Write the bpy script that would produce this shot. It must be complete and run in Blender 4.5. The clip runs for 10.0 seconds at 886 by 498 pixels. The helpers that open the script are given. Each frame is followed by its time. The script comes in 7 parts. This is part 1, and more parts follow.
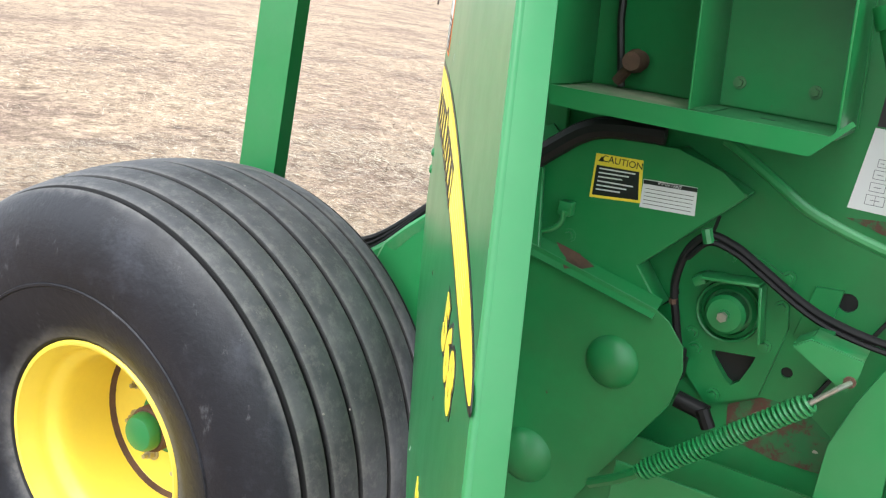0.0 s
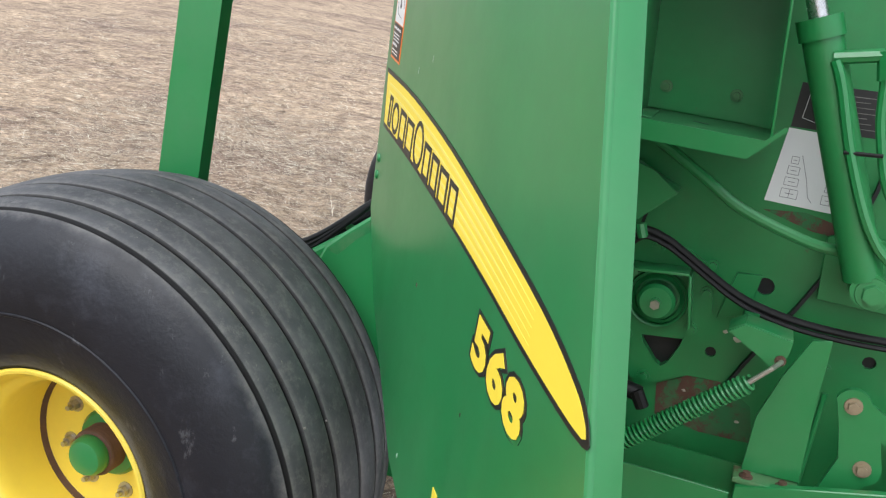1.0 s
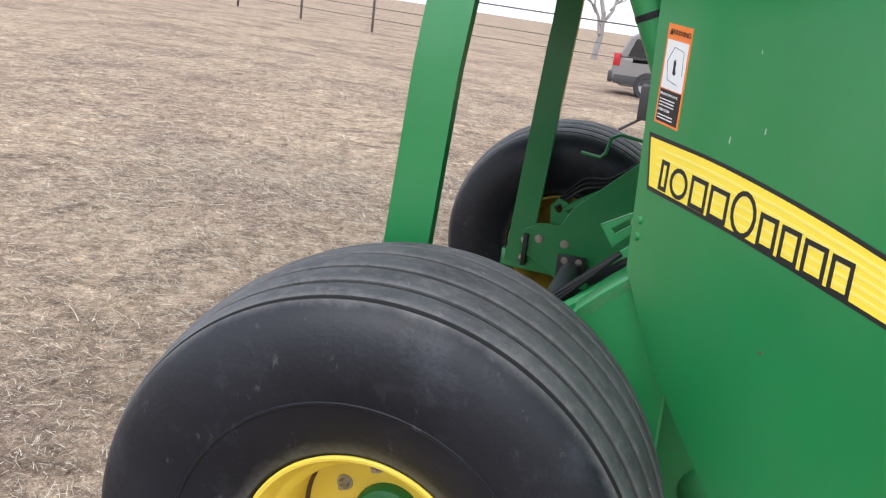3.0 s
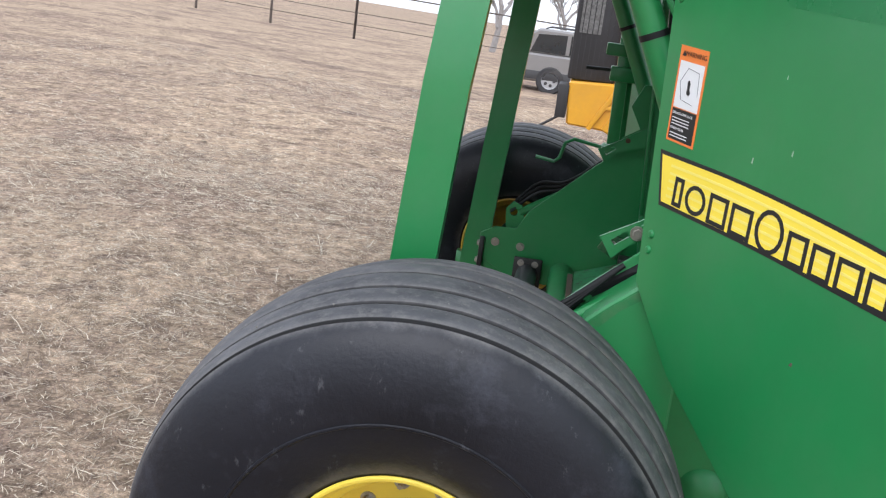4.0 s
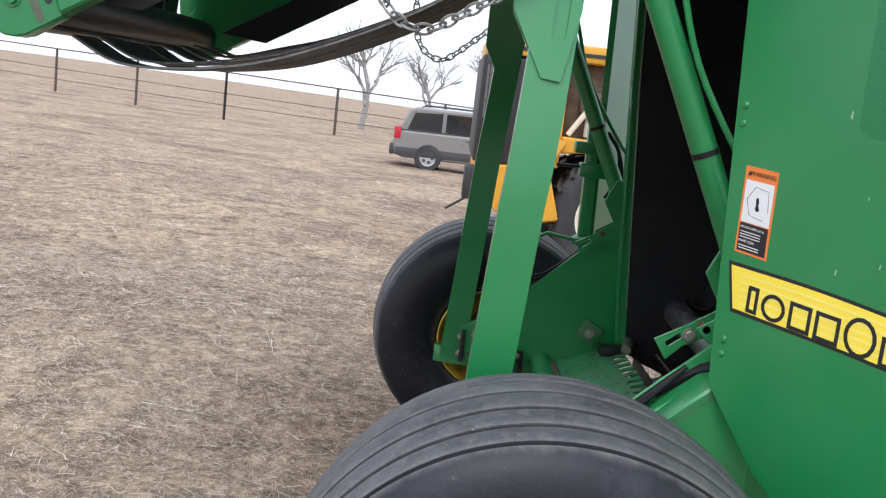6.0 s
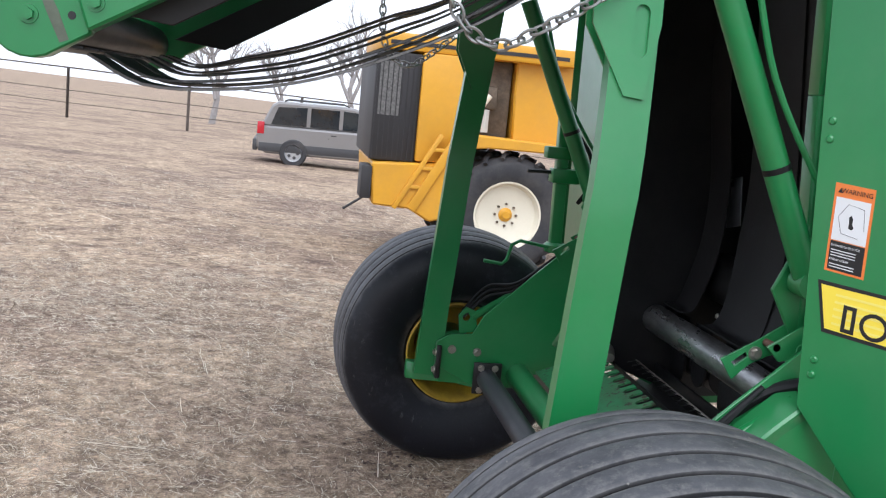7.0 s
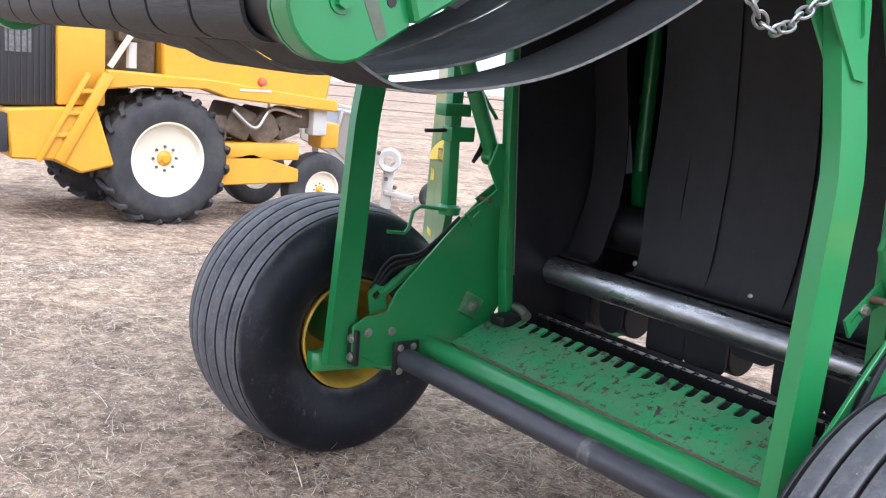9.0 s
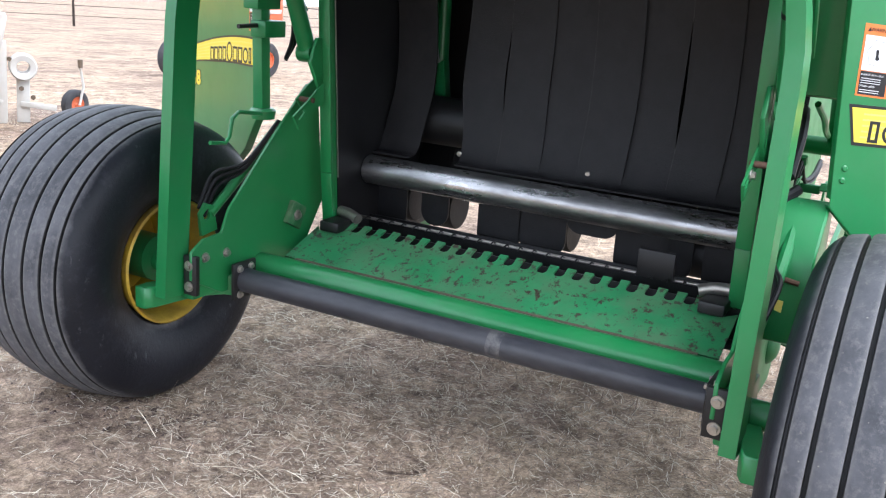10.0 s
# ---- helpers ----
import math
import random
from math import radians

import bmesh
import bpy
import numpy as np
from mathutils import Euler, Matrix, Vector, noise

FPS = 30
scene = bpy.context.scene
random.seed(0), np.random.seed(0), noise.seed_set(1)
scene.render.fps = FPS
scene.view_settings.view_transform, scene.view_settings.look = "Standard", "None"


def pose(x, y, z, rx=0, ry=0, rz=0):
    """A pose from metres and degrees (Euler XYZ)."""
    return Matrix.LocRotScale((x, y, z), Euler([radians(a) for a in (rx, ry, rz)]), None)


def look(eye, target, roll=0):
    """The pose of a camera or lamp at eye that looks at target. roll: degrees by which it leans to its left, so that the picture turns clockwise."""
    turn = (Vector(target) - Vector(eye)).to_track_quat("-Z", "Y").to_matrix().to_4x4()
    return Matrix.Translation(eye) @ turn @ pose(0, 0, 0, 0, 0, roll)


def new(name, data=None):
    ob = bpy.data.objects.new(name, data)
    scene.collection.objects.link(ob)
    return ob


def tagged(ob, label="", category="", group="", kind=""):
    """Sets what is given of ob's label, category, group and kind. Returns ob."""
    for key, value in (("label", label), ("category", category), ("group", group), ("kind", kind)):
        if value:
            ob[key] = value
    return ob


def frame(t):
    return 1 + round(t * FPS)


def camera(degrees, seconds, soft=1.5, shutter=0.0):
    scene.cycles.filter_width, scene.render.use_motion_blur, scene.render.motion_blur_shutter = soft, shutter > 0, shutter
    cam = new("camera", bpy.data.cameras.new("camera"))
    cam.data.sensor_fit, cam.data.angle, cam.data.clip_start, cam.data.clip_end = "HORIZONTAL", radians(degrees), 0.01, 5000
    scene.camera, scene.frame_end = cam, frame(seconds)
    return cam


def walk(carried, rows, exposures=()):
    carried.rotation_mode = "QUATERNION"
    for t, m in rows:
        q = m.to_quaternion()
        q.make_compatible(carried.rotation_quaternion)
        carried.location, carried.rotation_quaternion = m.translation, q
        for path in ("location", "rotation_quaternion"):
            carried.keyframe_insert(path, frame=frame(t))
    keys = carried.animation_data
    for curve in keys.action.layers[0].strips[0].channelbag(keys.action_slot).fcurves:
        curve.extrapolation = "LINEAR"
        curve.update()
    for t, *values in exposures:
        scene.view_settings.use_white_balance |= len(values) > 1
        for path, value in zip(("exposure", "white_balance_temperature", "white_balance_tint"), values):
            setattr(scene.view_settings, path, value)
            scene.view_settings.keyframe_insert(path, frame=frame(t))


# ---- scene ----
cam = camera(49.5, 10.0, 1.2)
PATH = [
    (0, (1.344, -2.715, 1.450), (0.429, -1.020, 0.910), 7.9),
    (0.5, (1.197, -2.742, 1.483), (0.422, -0.979, 0.942), 8.3),
    (1, (1.103, -2.848, 1.497), (0.545, -1.010, 0.941), 8.6),
    (1.5, (1.010, -2.961, 1.487), (0.420, -1.155, 0.863), 9.8),
    (2, (0.855, -3.009, 1.469), (0.228, -1.206, 0.871), 9.3),
    (2.5, (0.651, -2.995, 1.498), (0.090, -1.153, 0.956), 7.5),
    (3.8, (0.232, -3.118, 1.529), (-0.030, -1.200, 1.026), 7.6),
    (4, (0.202, -3.095, 1.539), (-0.031, -1.173, 1.037), 7.5),
    (4.5, (0.083, -3.095, 1.543), (-0.062, -1.158, 1.065), 7.7),
    (5, (-0.057, -3.164, 1.572), (-0.123, -1.210, 1.152), 7.7),
    (5.5, (-0.154, -3.211, 1.585), (-0.198, -1.247, 1.210), 7.2),
    (5.7, (-0.193, -3.218, 1.590), (-0.222, -1.249, 1.240), 7.0),
    (6.8, (-0.688, -3.014, 1.603), (-0.428, -1.052, 1.309), 5.5),
    (7, (-0.795, -2.980, 1.608), (-0.466, -1.031, 1.298), 5.6),
    (7.5, (-1.132, -2.891, 1.633), (-0.603, -0.998, 1.267), 5.4),
    (8, (-1.417, -2.603, 1.679), (-0.650, -0.801, 1.276), 5.2),
    (8.5, (-1.717, -2.361, 1.664), (-0.666, -0.703, 1.286), 4.8),
    (9, (-2.040, -2.073, 1.629), (-0.834, -0.527, 1.237), 4.6),
    (9.5, (-2.243, -1.739, 1.590), (-0.767, -0.481, 1.106), 3.8),
    (10, (-2.488, -1.318, 1.552), (-0.785, -0.420, 1.009), 3.9),
]
walk(cam, [(t, look(eye, target, roll)) for t, eye, target, roll in PATH], exposures=[(0.0, 1.2, 6300, 8), (0.5, 0.72, 6300, 9), (1.5, 0.60, 6250, 10), (2.5, 0.54, 6200, 11), (4.5, 0.54, 6050, 12), (5.5, 0.46, 6050, 11), (7.0, 0.52, 5950, 12), (8.0, 0.60, 5850, 14), (8.25, 0.66, 5800, 14), (8.5, 1.08, 5700, 15), (9.0, 1.15, 5750, 15), (9.5, 1.08, 5700, 14), (10.0, 1.32, 5800, 12)])

# ---- world and light: a bright, evenly overcast day ----
world = bpy.data.worlds.new("overcast_sky")
scene.world = world
world.use_nodes = True
wn, wl = world.node_tree.nodes, world.node_tree.links
sky = wn.new("ShaderNodeTexSky")
sky.sky_type = "NISHITA"
sky.sun_disc = False
sky.sun_elevation, sky.sun_rotation = radians(52), radians(187)
sky.dust_density = 4.0
grey = wn.new("ShaderNodeHueSaturation")
grey.inputs["Saturation"].default_value = 0.45
wl.new(sky.outputs[0], grey.inputs["Color"])
cloud = wn.new("ShaderNodeMix")
cloud.data_type = "RGBA"
cloud.inputs[0].default_value = 0.75
wl.new(grey.outputs[0], cloud.inputs[6])
cloud.inputs[7].default_value = (7.6, 7.9, 8.3, 1)
wl.new(cloud.outputs[2], wn["Background"].inputs["Color"])
wn["Background"].inputs["Strength"].default_value = 0.15

sun_data = bpy.data.lights.new("sun", "SUN")
sun_data.energy, sun_data.angle, sun_data.color = 1.1, radians(40), (1.0, 0.98, 0.95)
sun = new("sun", sun_data)
sun.matrix_basis = look((-2.0, -6, 8), (0, 0, 0))


# ---- materials ----
def material(name, base, rough=0.5, metal=0.0, vary=0.15, scale=6.0, bump=0.0, bump_scale=60.0, dirt=None, dirt_amount=0.0,
             dirt_scale=3.0, rust=None, rust_amount=0.0, rust_scale=14.0, spec=0.5, stretch=(1, 1, 1), seed=0.0, each=0.0, coat=0.0):
    """A painted, rubber or mineral surface: colour that varies at two scales, dust in patches, small rust or chips, fine relief."""
    m = bpy.data.materials.new(name)
    m.use_nodes = True
    nt = m.node_tree
    n, l = nt.nodes, nt.links
    b = n["Principled BSDF"]
    b.inputs["Metallic"].default_value = metal
    b.inputs["Specular IOR Level"].default_value = spec
    b.inputs["Coat Weight"].default_value = coat
    b.inputs["Coat Roughness"].default_value = 0.16
    co = n.new("ShaderNodeTexCoord")
    mp = n.new("ShaderNodeMapping")
    mp.inputs["Scale"].default_value = stretch
    mp.inputs["Location"].default_value = (seed, seed * 0.7, seed * 1.3)
    l.new(co.outputs["Object"], mp.inputs["Vector"])

    def tex(s, detail=6, roughness=0.6):
        t = n.new("ShaderNodeTexNoise")
        t.inputs["Scale"].default_value = s
        t.inputs["Detail"].default_value = detail
        t.inputs["Roughness"].default_value = roughness
        l.new(mp.outputs[0], t.inputs["Vector"])
        return t.outputs["Fac"]

    def ramp(src, lo, hi):
        r = n.new("ShaderNodeMapRange")
        r.inputs["From Min"].default_value, r.inputs["From Max"].default_value = lo, hi
        l.new(src, r.inputs["Value"])
        return r.outputs[0]

    def mix(fac, a, c, kind="MIX"):
        x = n.new("ShaderNodeMix")
        x.data_type, x.blend_type = "RGBA", kind
        for key, val in ((0, fac), (6, a), (7, c)):
            if isinstance(val, bpy.types.NodeSocket):
                l.new(val, x.inputs[key])
            else:
                x.inputs[key].default_value = val if key == 0 else (*val, 1)
        return x.outputs[2]

    lo = [c * (1 - vary) for c in base]
    hi = [min(1, c * (1 + vary)) for c in base]
    col = mix(ramp(tex(scale), 0.3, 0.7), lo, hi)
    col = mix(ramp(tex(scale * 9), 0.25, 0.75), col, mix(0.5, col, lo))
    if each:
        info = n.new("ShaderNodeObjectInfo")
        h = n.new("ShaderNodeHueSaturation")
        l.new(ramp(info.outputs["Random"], 0.0, 1.0), h.inputs["Value"])
        h.inputs["Value"].default_value = 1
        r = n.new("ShaderNodeMapRange")
        r.inputs["To Min"].default_value, r.inputs["To Max"].default_value = 1 - each, 1 + each
        l.new(info.outputs["Random"], r.inputs["Value"])
        l.new(r.outputs[0], h.inputs["Value"])
        l.new(col, h.inputs["Color"])
        col = h.outputs[0]
    rgh = None
    if dirt:
        f = n.new("ShaderNodeMath")
        f.operation = "MULTIPLY"
        l.new(ramp(tex(dirt_scale, 8, 0.7), 0.42, 0.72), f.inputs[0])
        f.inputs[1].default_value = dirt_amount
        col = mix(f.outputs[0], col, dirt)
        q = n.new("ShaderNodeMapRange")
        q.inputs["To Min"].default_value, q.inputs["To Max"].default_value = rough, min(1, rough + 0.4)
        l.new(f.outputs[0], q.inputs["Value"])
        rgh = q.outputs[0]
    if rust:
        e = 0.72 - 0.22 * rust_amount
        col = mix(ramp(tex(rust_scale, 10, 0.75), e, e + 0.05), col, rust)
    l.new(col, b.inputs["Base Color"])
    if rgh:
        l.new(rgh, b.inputs["Roughness"])
    else:
        q = n.new("ShaderNodeMapRange")
        q.inputs["To Min"].default_value, q.inputs["To Max"].default_value = rough - 0.07, rough + 0.07
        l.new(tex(scale * 4), q.inputs["Value"])
        l.new(q.outputs[0], b.inputs["Roughness"])
    if bump:
        bp = n.new("ShaderNodeBump")
        bp.inputs["Strength"].default_value = bump
        bp.inputs["Distance"].default_value = 0.004
        l.new(tex(bump_scale, 8), bp.inputs["Height"])
        l.new(bp.outputs[0], b.inputs["Normal"])
    return m


DUST = (0.30, 0.24, 0.17)
GREEN = material("green_paint", (0.014, 0.20, 0.055), 0.33, vary=0.10, scale=2.5, bump=0.04, bump_scale=25, dirt=(0.09, 0.22, 0.105), dirt_amount=0.28, dirt_scale=2.6, rust=(0.11, 0.10, 0.07), rust_amount=0.03, rust_scale=26, coat=0.3)
GREEN_WORN = material("worn_green_paint", (0.014, 0.17, 0.05), 0.45, vary=0.15, scale=5, bump=0.1, dirt=DUST, dirt_amount=0.45, dirt_scale=4, rust=(0.11, 0.035, 0.02), rust_amount=0.55, rust_scale=9)
GREEN_DARK = material("oily_green_paint", (0.014, 0.20, 0.055), 0.36, vary=0.16, scale=4, bump=0.06, dirt=(0.06, 0.13, 0.05), dirt_amount=0.35, dirt_scale=5, rust=(0.10, 0.045, 0.025), rust_amount=0.22, rust_scale=7)
PAN_GREEN = material("scuffed_pan_paint", (0.03, 0.225, 0.085), 0.42, vary=0.15, scale=6, bump=0.12, dirt=(0.105, 0.17, 0.095), dirt_amount=0.75, dirt_scale=7, rust=(0.05, 0.034, 0.025), rust_amount=0.82, rust_scale=27)
SEAM_BROWN = material("dusty_brown_seam", (0.11, 0.085, 0.06), 0.9, vary=0.3, scale=30, bump=0.3)
GREEN_RUSTY = material("rusting_green_paint", (0.016, 0.15, 0.045), 0.6, vary=0.2, scale=6, bump=0.2, dirt=(0.10, 0.075, 0.05), dirt_amount=0.9, dirt_scale=6, rust=(0.085, 0.035, 0.022), rust_amount=1.1, rust_scale=8)
# far rim: brown dirt, plus a base darkened for the shade in its barrel
YELLOW_DIRTY_SHADED = material("dirty_shaded_yellow_rim_paint", (0.55, 0.36, 0.03), 0.5, vary=0.15, scale=5, bump=0.05, dirt=(0.16, 0.09, 0.04), dirt_amount=0.85, dirt_scale=4)
GREEN_DUSTY = material("dusty_green_floor_paint", (0.02, 0.16, 0.05), 0.6, vary=0.2, scale=6, bump=0.2, dirt=(0.34, 0.29, 0.22), dirt_amount=0.9, dirt_scale=3)
YELLOW = material("yellow_rim_paint", (0.88, 0.68, 0.085), 0.30, vary=0.06, scale=5, bump=0.03, dirt=(0.35, 0.25, 0.12), dirt_amount=0.2, dirt_scale=5)
DECAL_YELLOW = material("yellow_decal_film", (0.88, 0.69, 0.06), 0.4, vary=0.03)
DECAL_PALE = material("pale_yellow_decal_film", (0.86, 0.72, 0.16), 0.4, vary=0.03)
DECAL_BLACK = material("black_decal_film", (0.012, 0.012, 0.013), 0.4, vary=0.1)
DECAL_WHITE = material("white_decal_film", (0.72, 0.73, 0.74), 0.42, vary=0.04, dirt=(0.4, 0.36, 0.3), dirt_amount=0.15)
DECAL_ORANGE = material("orange_decal_film", (0.75, 0.20, 0.04), 0.42, vary=0.05)


def tyre_material():
    """Smooth dark sidewalls that turn into a scuffed, dusty tread, with stains, bare grey streaks and grooves shaded by
    colour.
    """
    m = bpy.data.materials.new("worn_tyre_rubber")
    m.use_nodes = True
    n, l = m.node_tree.nodes, m.node_tree.links
    b = n["Principled BSDF"]
    b.inputs["Specular IOR Level"].default_value = 0.36
    co = n.new("ShaderNodeTexCoord")

    def tex(scale, detail=6, rough=0.6, stretch=(1, 1, 1)):
        mp = n.new("ShaderNodeMapping")
        mp.inputs["Scale"].default_value = stretch
        l.new(co.outputs["Object"], mp.inputs["Vector"])
        t = n.new("ShaderNodeTexNoise")
        t.inputs["Scale"].default_value, t.inputs["Detail"].default_value, t.inputs["Roughness"].default_value = scale, detail, rough
        l.new(mp.outputs[0], t.inputs["Vector"])
        return t.outputs["Fac"]

    def span(src, lo, hi, a=0.0, c=1.0):
        r = n.new("ShaderNodeMapRange")
        for key, val in (("From Min", lo), ("From Max", hi), ("To Min", a), ("To Max", c)):
            r.inputs[key].default_value = val
        l.new(src, r.inputs["Value"])
        return r.outputs[0]

    def calc(op, a, c):
        x = n.new("ShaderNodeMath")
        x.operation = op
        for key, val in ((0, a), (1, c)):
            if isinstance(val, bpy.types.NodeSocket):
                l.new(val, x.inputs[key])
            else:
                x.inputs[key].default_value = val
        return x.outputs[0]

    def mix(fac, a, c):
        x = n.new("ShaderNodeMix")
        x.data_type = "RGBA"
        for key, val in ((0, fac), (6, a), (7, c)):
            if isinstance(val, bpy.types.NodeSocket):
                l.new(val, x.inputs[key])
            else:
                x.inputs[key].default_value = (*val, 1)
        return x.outputs[2]

    sep = n.new("ShaderNodeSeparateXYZ")
    l.new(co.outputs["Object"], sep.inputs[0])
    off = calc("ABSOLUTE", calc("SUBTRACT", calc("ABSOLUTE", sep.outputs["Y"], 0.0), TRACK), 0.0)
    ragged = calc("ADD", off, span(tex(9, 6, 0.7), 0.3, 0.7, -0.007, 0.007))
    tread = span(ragged, 0.234, 0.216)
    side = mix(span(tex(4), 0.35, 0.65), (0.0060, 0.0070, 0.0112), (0.0110, 0.0122, 0.0180))
    side = mix(span(tex(7, 8, 0.76), 0.53, 0.70, 0.0, 0.6), side, (0.042, 0.045, 0.060))
    side = mix(span(tex(24, 6, 0.75, (1, 1, 0.45)), 0.62, 0.68, 0.0, 0.6), side, (0.080, 0.082, 0.092))
    top = mix(span(tex(6, 7, 0.7), 0.35, 0.68), (0.044, 0.045, 0.052), (0.108, 0.108, 0.118))
    top = mix(span(tex(34, 6, 0.78), 0.50, 0.66, 0.0, 0.65), top, (0.155, 0.150, 0.150))
    top = mix(span(tex(90, 3, 0.6), 0.66, 0.72, 0.0, 0.6), top, (0.17, 0.16, 0.145))
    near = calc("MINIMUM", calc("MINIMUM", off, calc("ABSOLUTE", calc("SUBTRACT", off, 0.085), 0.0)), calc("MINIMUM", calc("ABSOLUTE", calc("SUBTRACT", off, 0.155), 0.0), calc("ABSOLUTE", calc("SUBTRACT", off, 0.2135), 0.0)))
    # rib edges go paler: worn rubber, with an edge highlight painted in
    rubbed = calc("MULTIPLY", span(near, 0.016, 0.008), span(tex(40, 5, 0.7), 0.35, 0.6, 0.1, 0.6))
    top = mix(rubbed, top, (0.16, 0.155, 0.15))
    # grooves painted near black, their shade put into the colour
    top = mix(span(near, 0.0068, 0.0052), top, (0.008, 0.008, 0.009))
    l.new(mix(tread, side, top), b.inputs["Base Color"])
    l.new(span(tread, 0, 1, 0.44, 0.62), b.inputs["Roughness"])
    bp = n.new("ShaderNodeBump")
    bp.inputs["Strength"].default_value, bp.inputs["Distance"].default_value = 0.3, 0.004
    l.new(tex(75, 8), bp.inputs["Height"])
    l.new(bp.outputs[0], b.inputs["Normal"])
    return m


TRACK = 1.325
TYRE = tyre_material()
BELT = material("black_rubber_belt", (0.0115, 0.0115, 0.0132), 0.50, vary=0.35, scale=5, bump=0.25, bump_scale=140, dirt=(0.030, 0.029, 0.030), dirt_amount=0.45, dirt_scale=5, spec=0.3)
BLACK_STEEL = material("black_worn_steel", (0.012, 0.012, 0.013), 0.42, metal=0.2, vary=0.2, scale=8, bump=0.1, dirt=(0.05, 0.047, 0.044), dirt_amount=0.25)
ROLLER = material("polished_roller_steel", (0.62, 0.62, 0.63), 0.21, metal=0.95, vary=0.45, scale=9, bump=0.10, bump_scale=30, stretch=(1, 0.25, 1), dirt=(0.07, 0.07, 0.07), dirt_amount=0.75, dirt_scale=8)
LINER = material("sooty_liner_steel", (0.0105, 0.0105, 0.0118), 0.42, vary=0.3, scale=5, bump=0.08, bump_scale=30, dirt=(0.045, 0.044, 0.044), dirt_amount=0.35, dirt_scale=4, spec=0.34)
BAR_BLACK = material("worn_black_bar_paint", (0.028, 0.029, 0.036), 0.38, vary=0.25, scale=8, bump=0.1, dirt=(0.16, 0.155, 0.16), dirt_amount=0.25, dirt_scale=6, stretch=(1, 0.4, 1))
BAND = material("rubbed_bar_paint", (0.04, 0.041, 0.048), 0.45, vary=0.3, scale=12, dirt=(0.22, 0.21, 0.20), dirt_amount=0.75, dirt_scale=22)
BOLT = material("zinc_plated_steel", (0.45, 0.42, 0.38), 0.35, metal=0.85, vary=0.2, scale=40)
RUST = material("brown_rust", (0.105, 0.056, 0.036), 0.85, vary=0.4, scale=25, bump=0.4)
CABLE = material("black_cable_sheath", (0.010, 0.010, 0.011), 0.5, vary=0.2, scale=20, spec=0.25)
CHAIN = material("galvanised_chain", (0.34, 0.34, 0.33), 0.4, metal=0.8, vary=0.3, scale=40)
PEBBLE = material("tiny_grit", (0.22, 0.21, 0.19), 0.9, vary=0.3, scale=40)


# ---- building helpers ----
def part(name, bm, mat, parent=None, label="", smooth=True, sharp=35):
    """Links a bmesh, whose corners are in world places, as one mesh object under a thing or part."""
    me = bpy.data.meshes.new(name)
    bmesh.ops.recalc_face_normals(bm, faces=bm.faces[:])
    for f in bm.faces:
        f.smooth = smooth
    if smooth:
        lim = radians(sharp)
        for e in bm.edges:
            e.smooth = len(e.link_faces) == 2 and e.calc_face_angle(0) < lim
    bm.to_mesh(me)
    bm.free()
    for q in (mat if isinstance(mat, (list, tuple)) else [mat]):
        me.materials.append(q)
    ob = new(name, me)
    if parent is not None:
        ob.parent = parent
        top = parent if parent.parent is None else parent.parent
        if parent.parent is None:
            ob.matrix_parent_inverse = parent.matrix_basis.inverted()
    if label:
        ob["label"] = label
    return ob


def thing(name, base, label, category, group="", kind=""):
    ob = new(name)
    ob.empty_display_size = 0.1
    ob.matrix_basis = Matrix.Translation(base)
    return tagged(ob, label, category, group, kind)


def join(*bms):
    out = bms[0]
    for b in bms[1:]:
        me = bpy.data.meshes.new("join")
        b.to_mesh(me)
        b.free()
        out.from_mesh(me)
        bpy.data.meshes.remove(me)
    return out


def moved(bm, m):
    bmesh.ops.transform(bm, matrix=m, verts=bm.verts[:])
    return bm


def softened(bm, w, seg=2):
    if w:
        edges = [e for e in bm.edges if len(e.link_faces) == 2 and e.calc_face_angle(0) > 0.6]
        bmesh.ops.bevel(bm, geom=edges, offset=w, segments=seg, profile=0.5, affect="EDGES", clamp_overlap=True)
    return bm


def box(x0, x1, y0, y1, z0, z1, bevel=0.003, seg=2):
    bm = bmesh.new()
    bmesh.ops.create_cube(bm, size=1, matrix=Matrix.Translation(((x0 + x1) / 2, (y0 + y1) / 2, (z0 + z1) / 2)) @ Matrix.Diagonal((abs(x1 - x0), abs(y1 - y0), abs(z1 - z0), 1)))
    return softened(bm, bevel, seg)


def plate(points, a, b, bevel=0.0025, holes=(), plane="xz"):
    """A plate from an outline in one plane, from a to b across it, with holes cut through as outlines of their own."""
    bm = bmesh.new()

    def at(p, d):
        return {"xz": (p[0], d, p[1]), "xy": (p[0], p[1], d), "yz": (d, p[0], p[1])}[plane]

    loops = [list(points)] + [list(h) for h in holes]
    edges, rings = [], []
    for lp in loops:
        vs = [bm.verts.new(at(p, a)) for p in lp]
        rings.append(vs)
        edges += [bm.edges.new((vs[i], vs[(i + 1) % len(vs)])) for i in range(len(vs))]
    if holes:
        bmesh.ops.triangle_fill(bm, use_beauty=True, use_dissolve=False, edges=edges)
    else:
        bm.faces.new(rings[0])
    faces = bm.faces[:]
    res = bmesh.ops.extrude_face_region(bm, geom=faces)
    top = [v for v in res["geom"] if isinstance(v, bmesh.types.BMVert)]
    d = Vector(at((0, 0), b)) - Vector(at((0, 0), a))
    bmesh.ops.translate(bm, verts=top, vec=d)
    bmesh.ops.recalc_face_normals(bm, faces=bm.faces[:])
    return softened(bm, bevel, 1) if bevel and not holes else bm


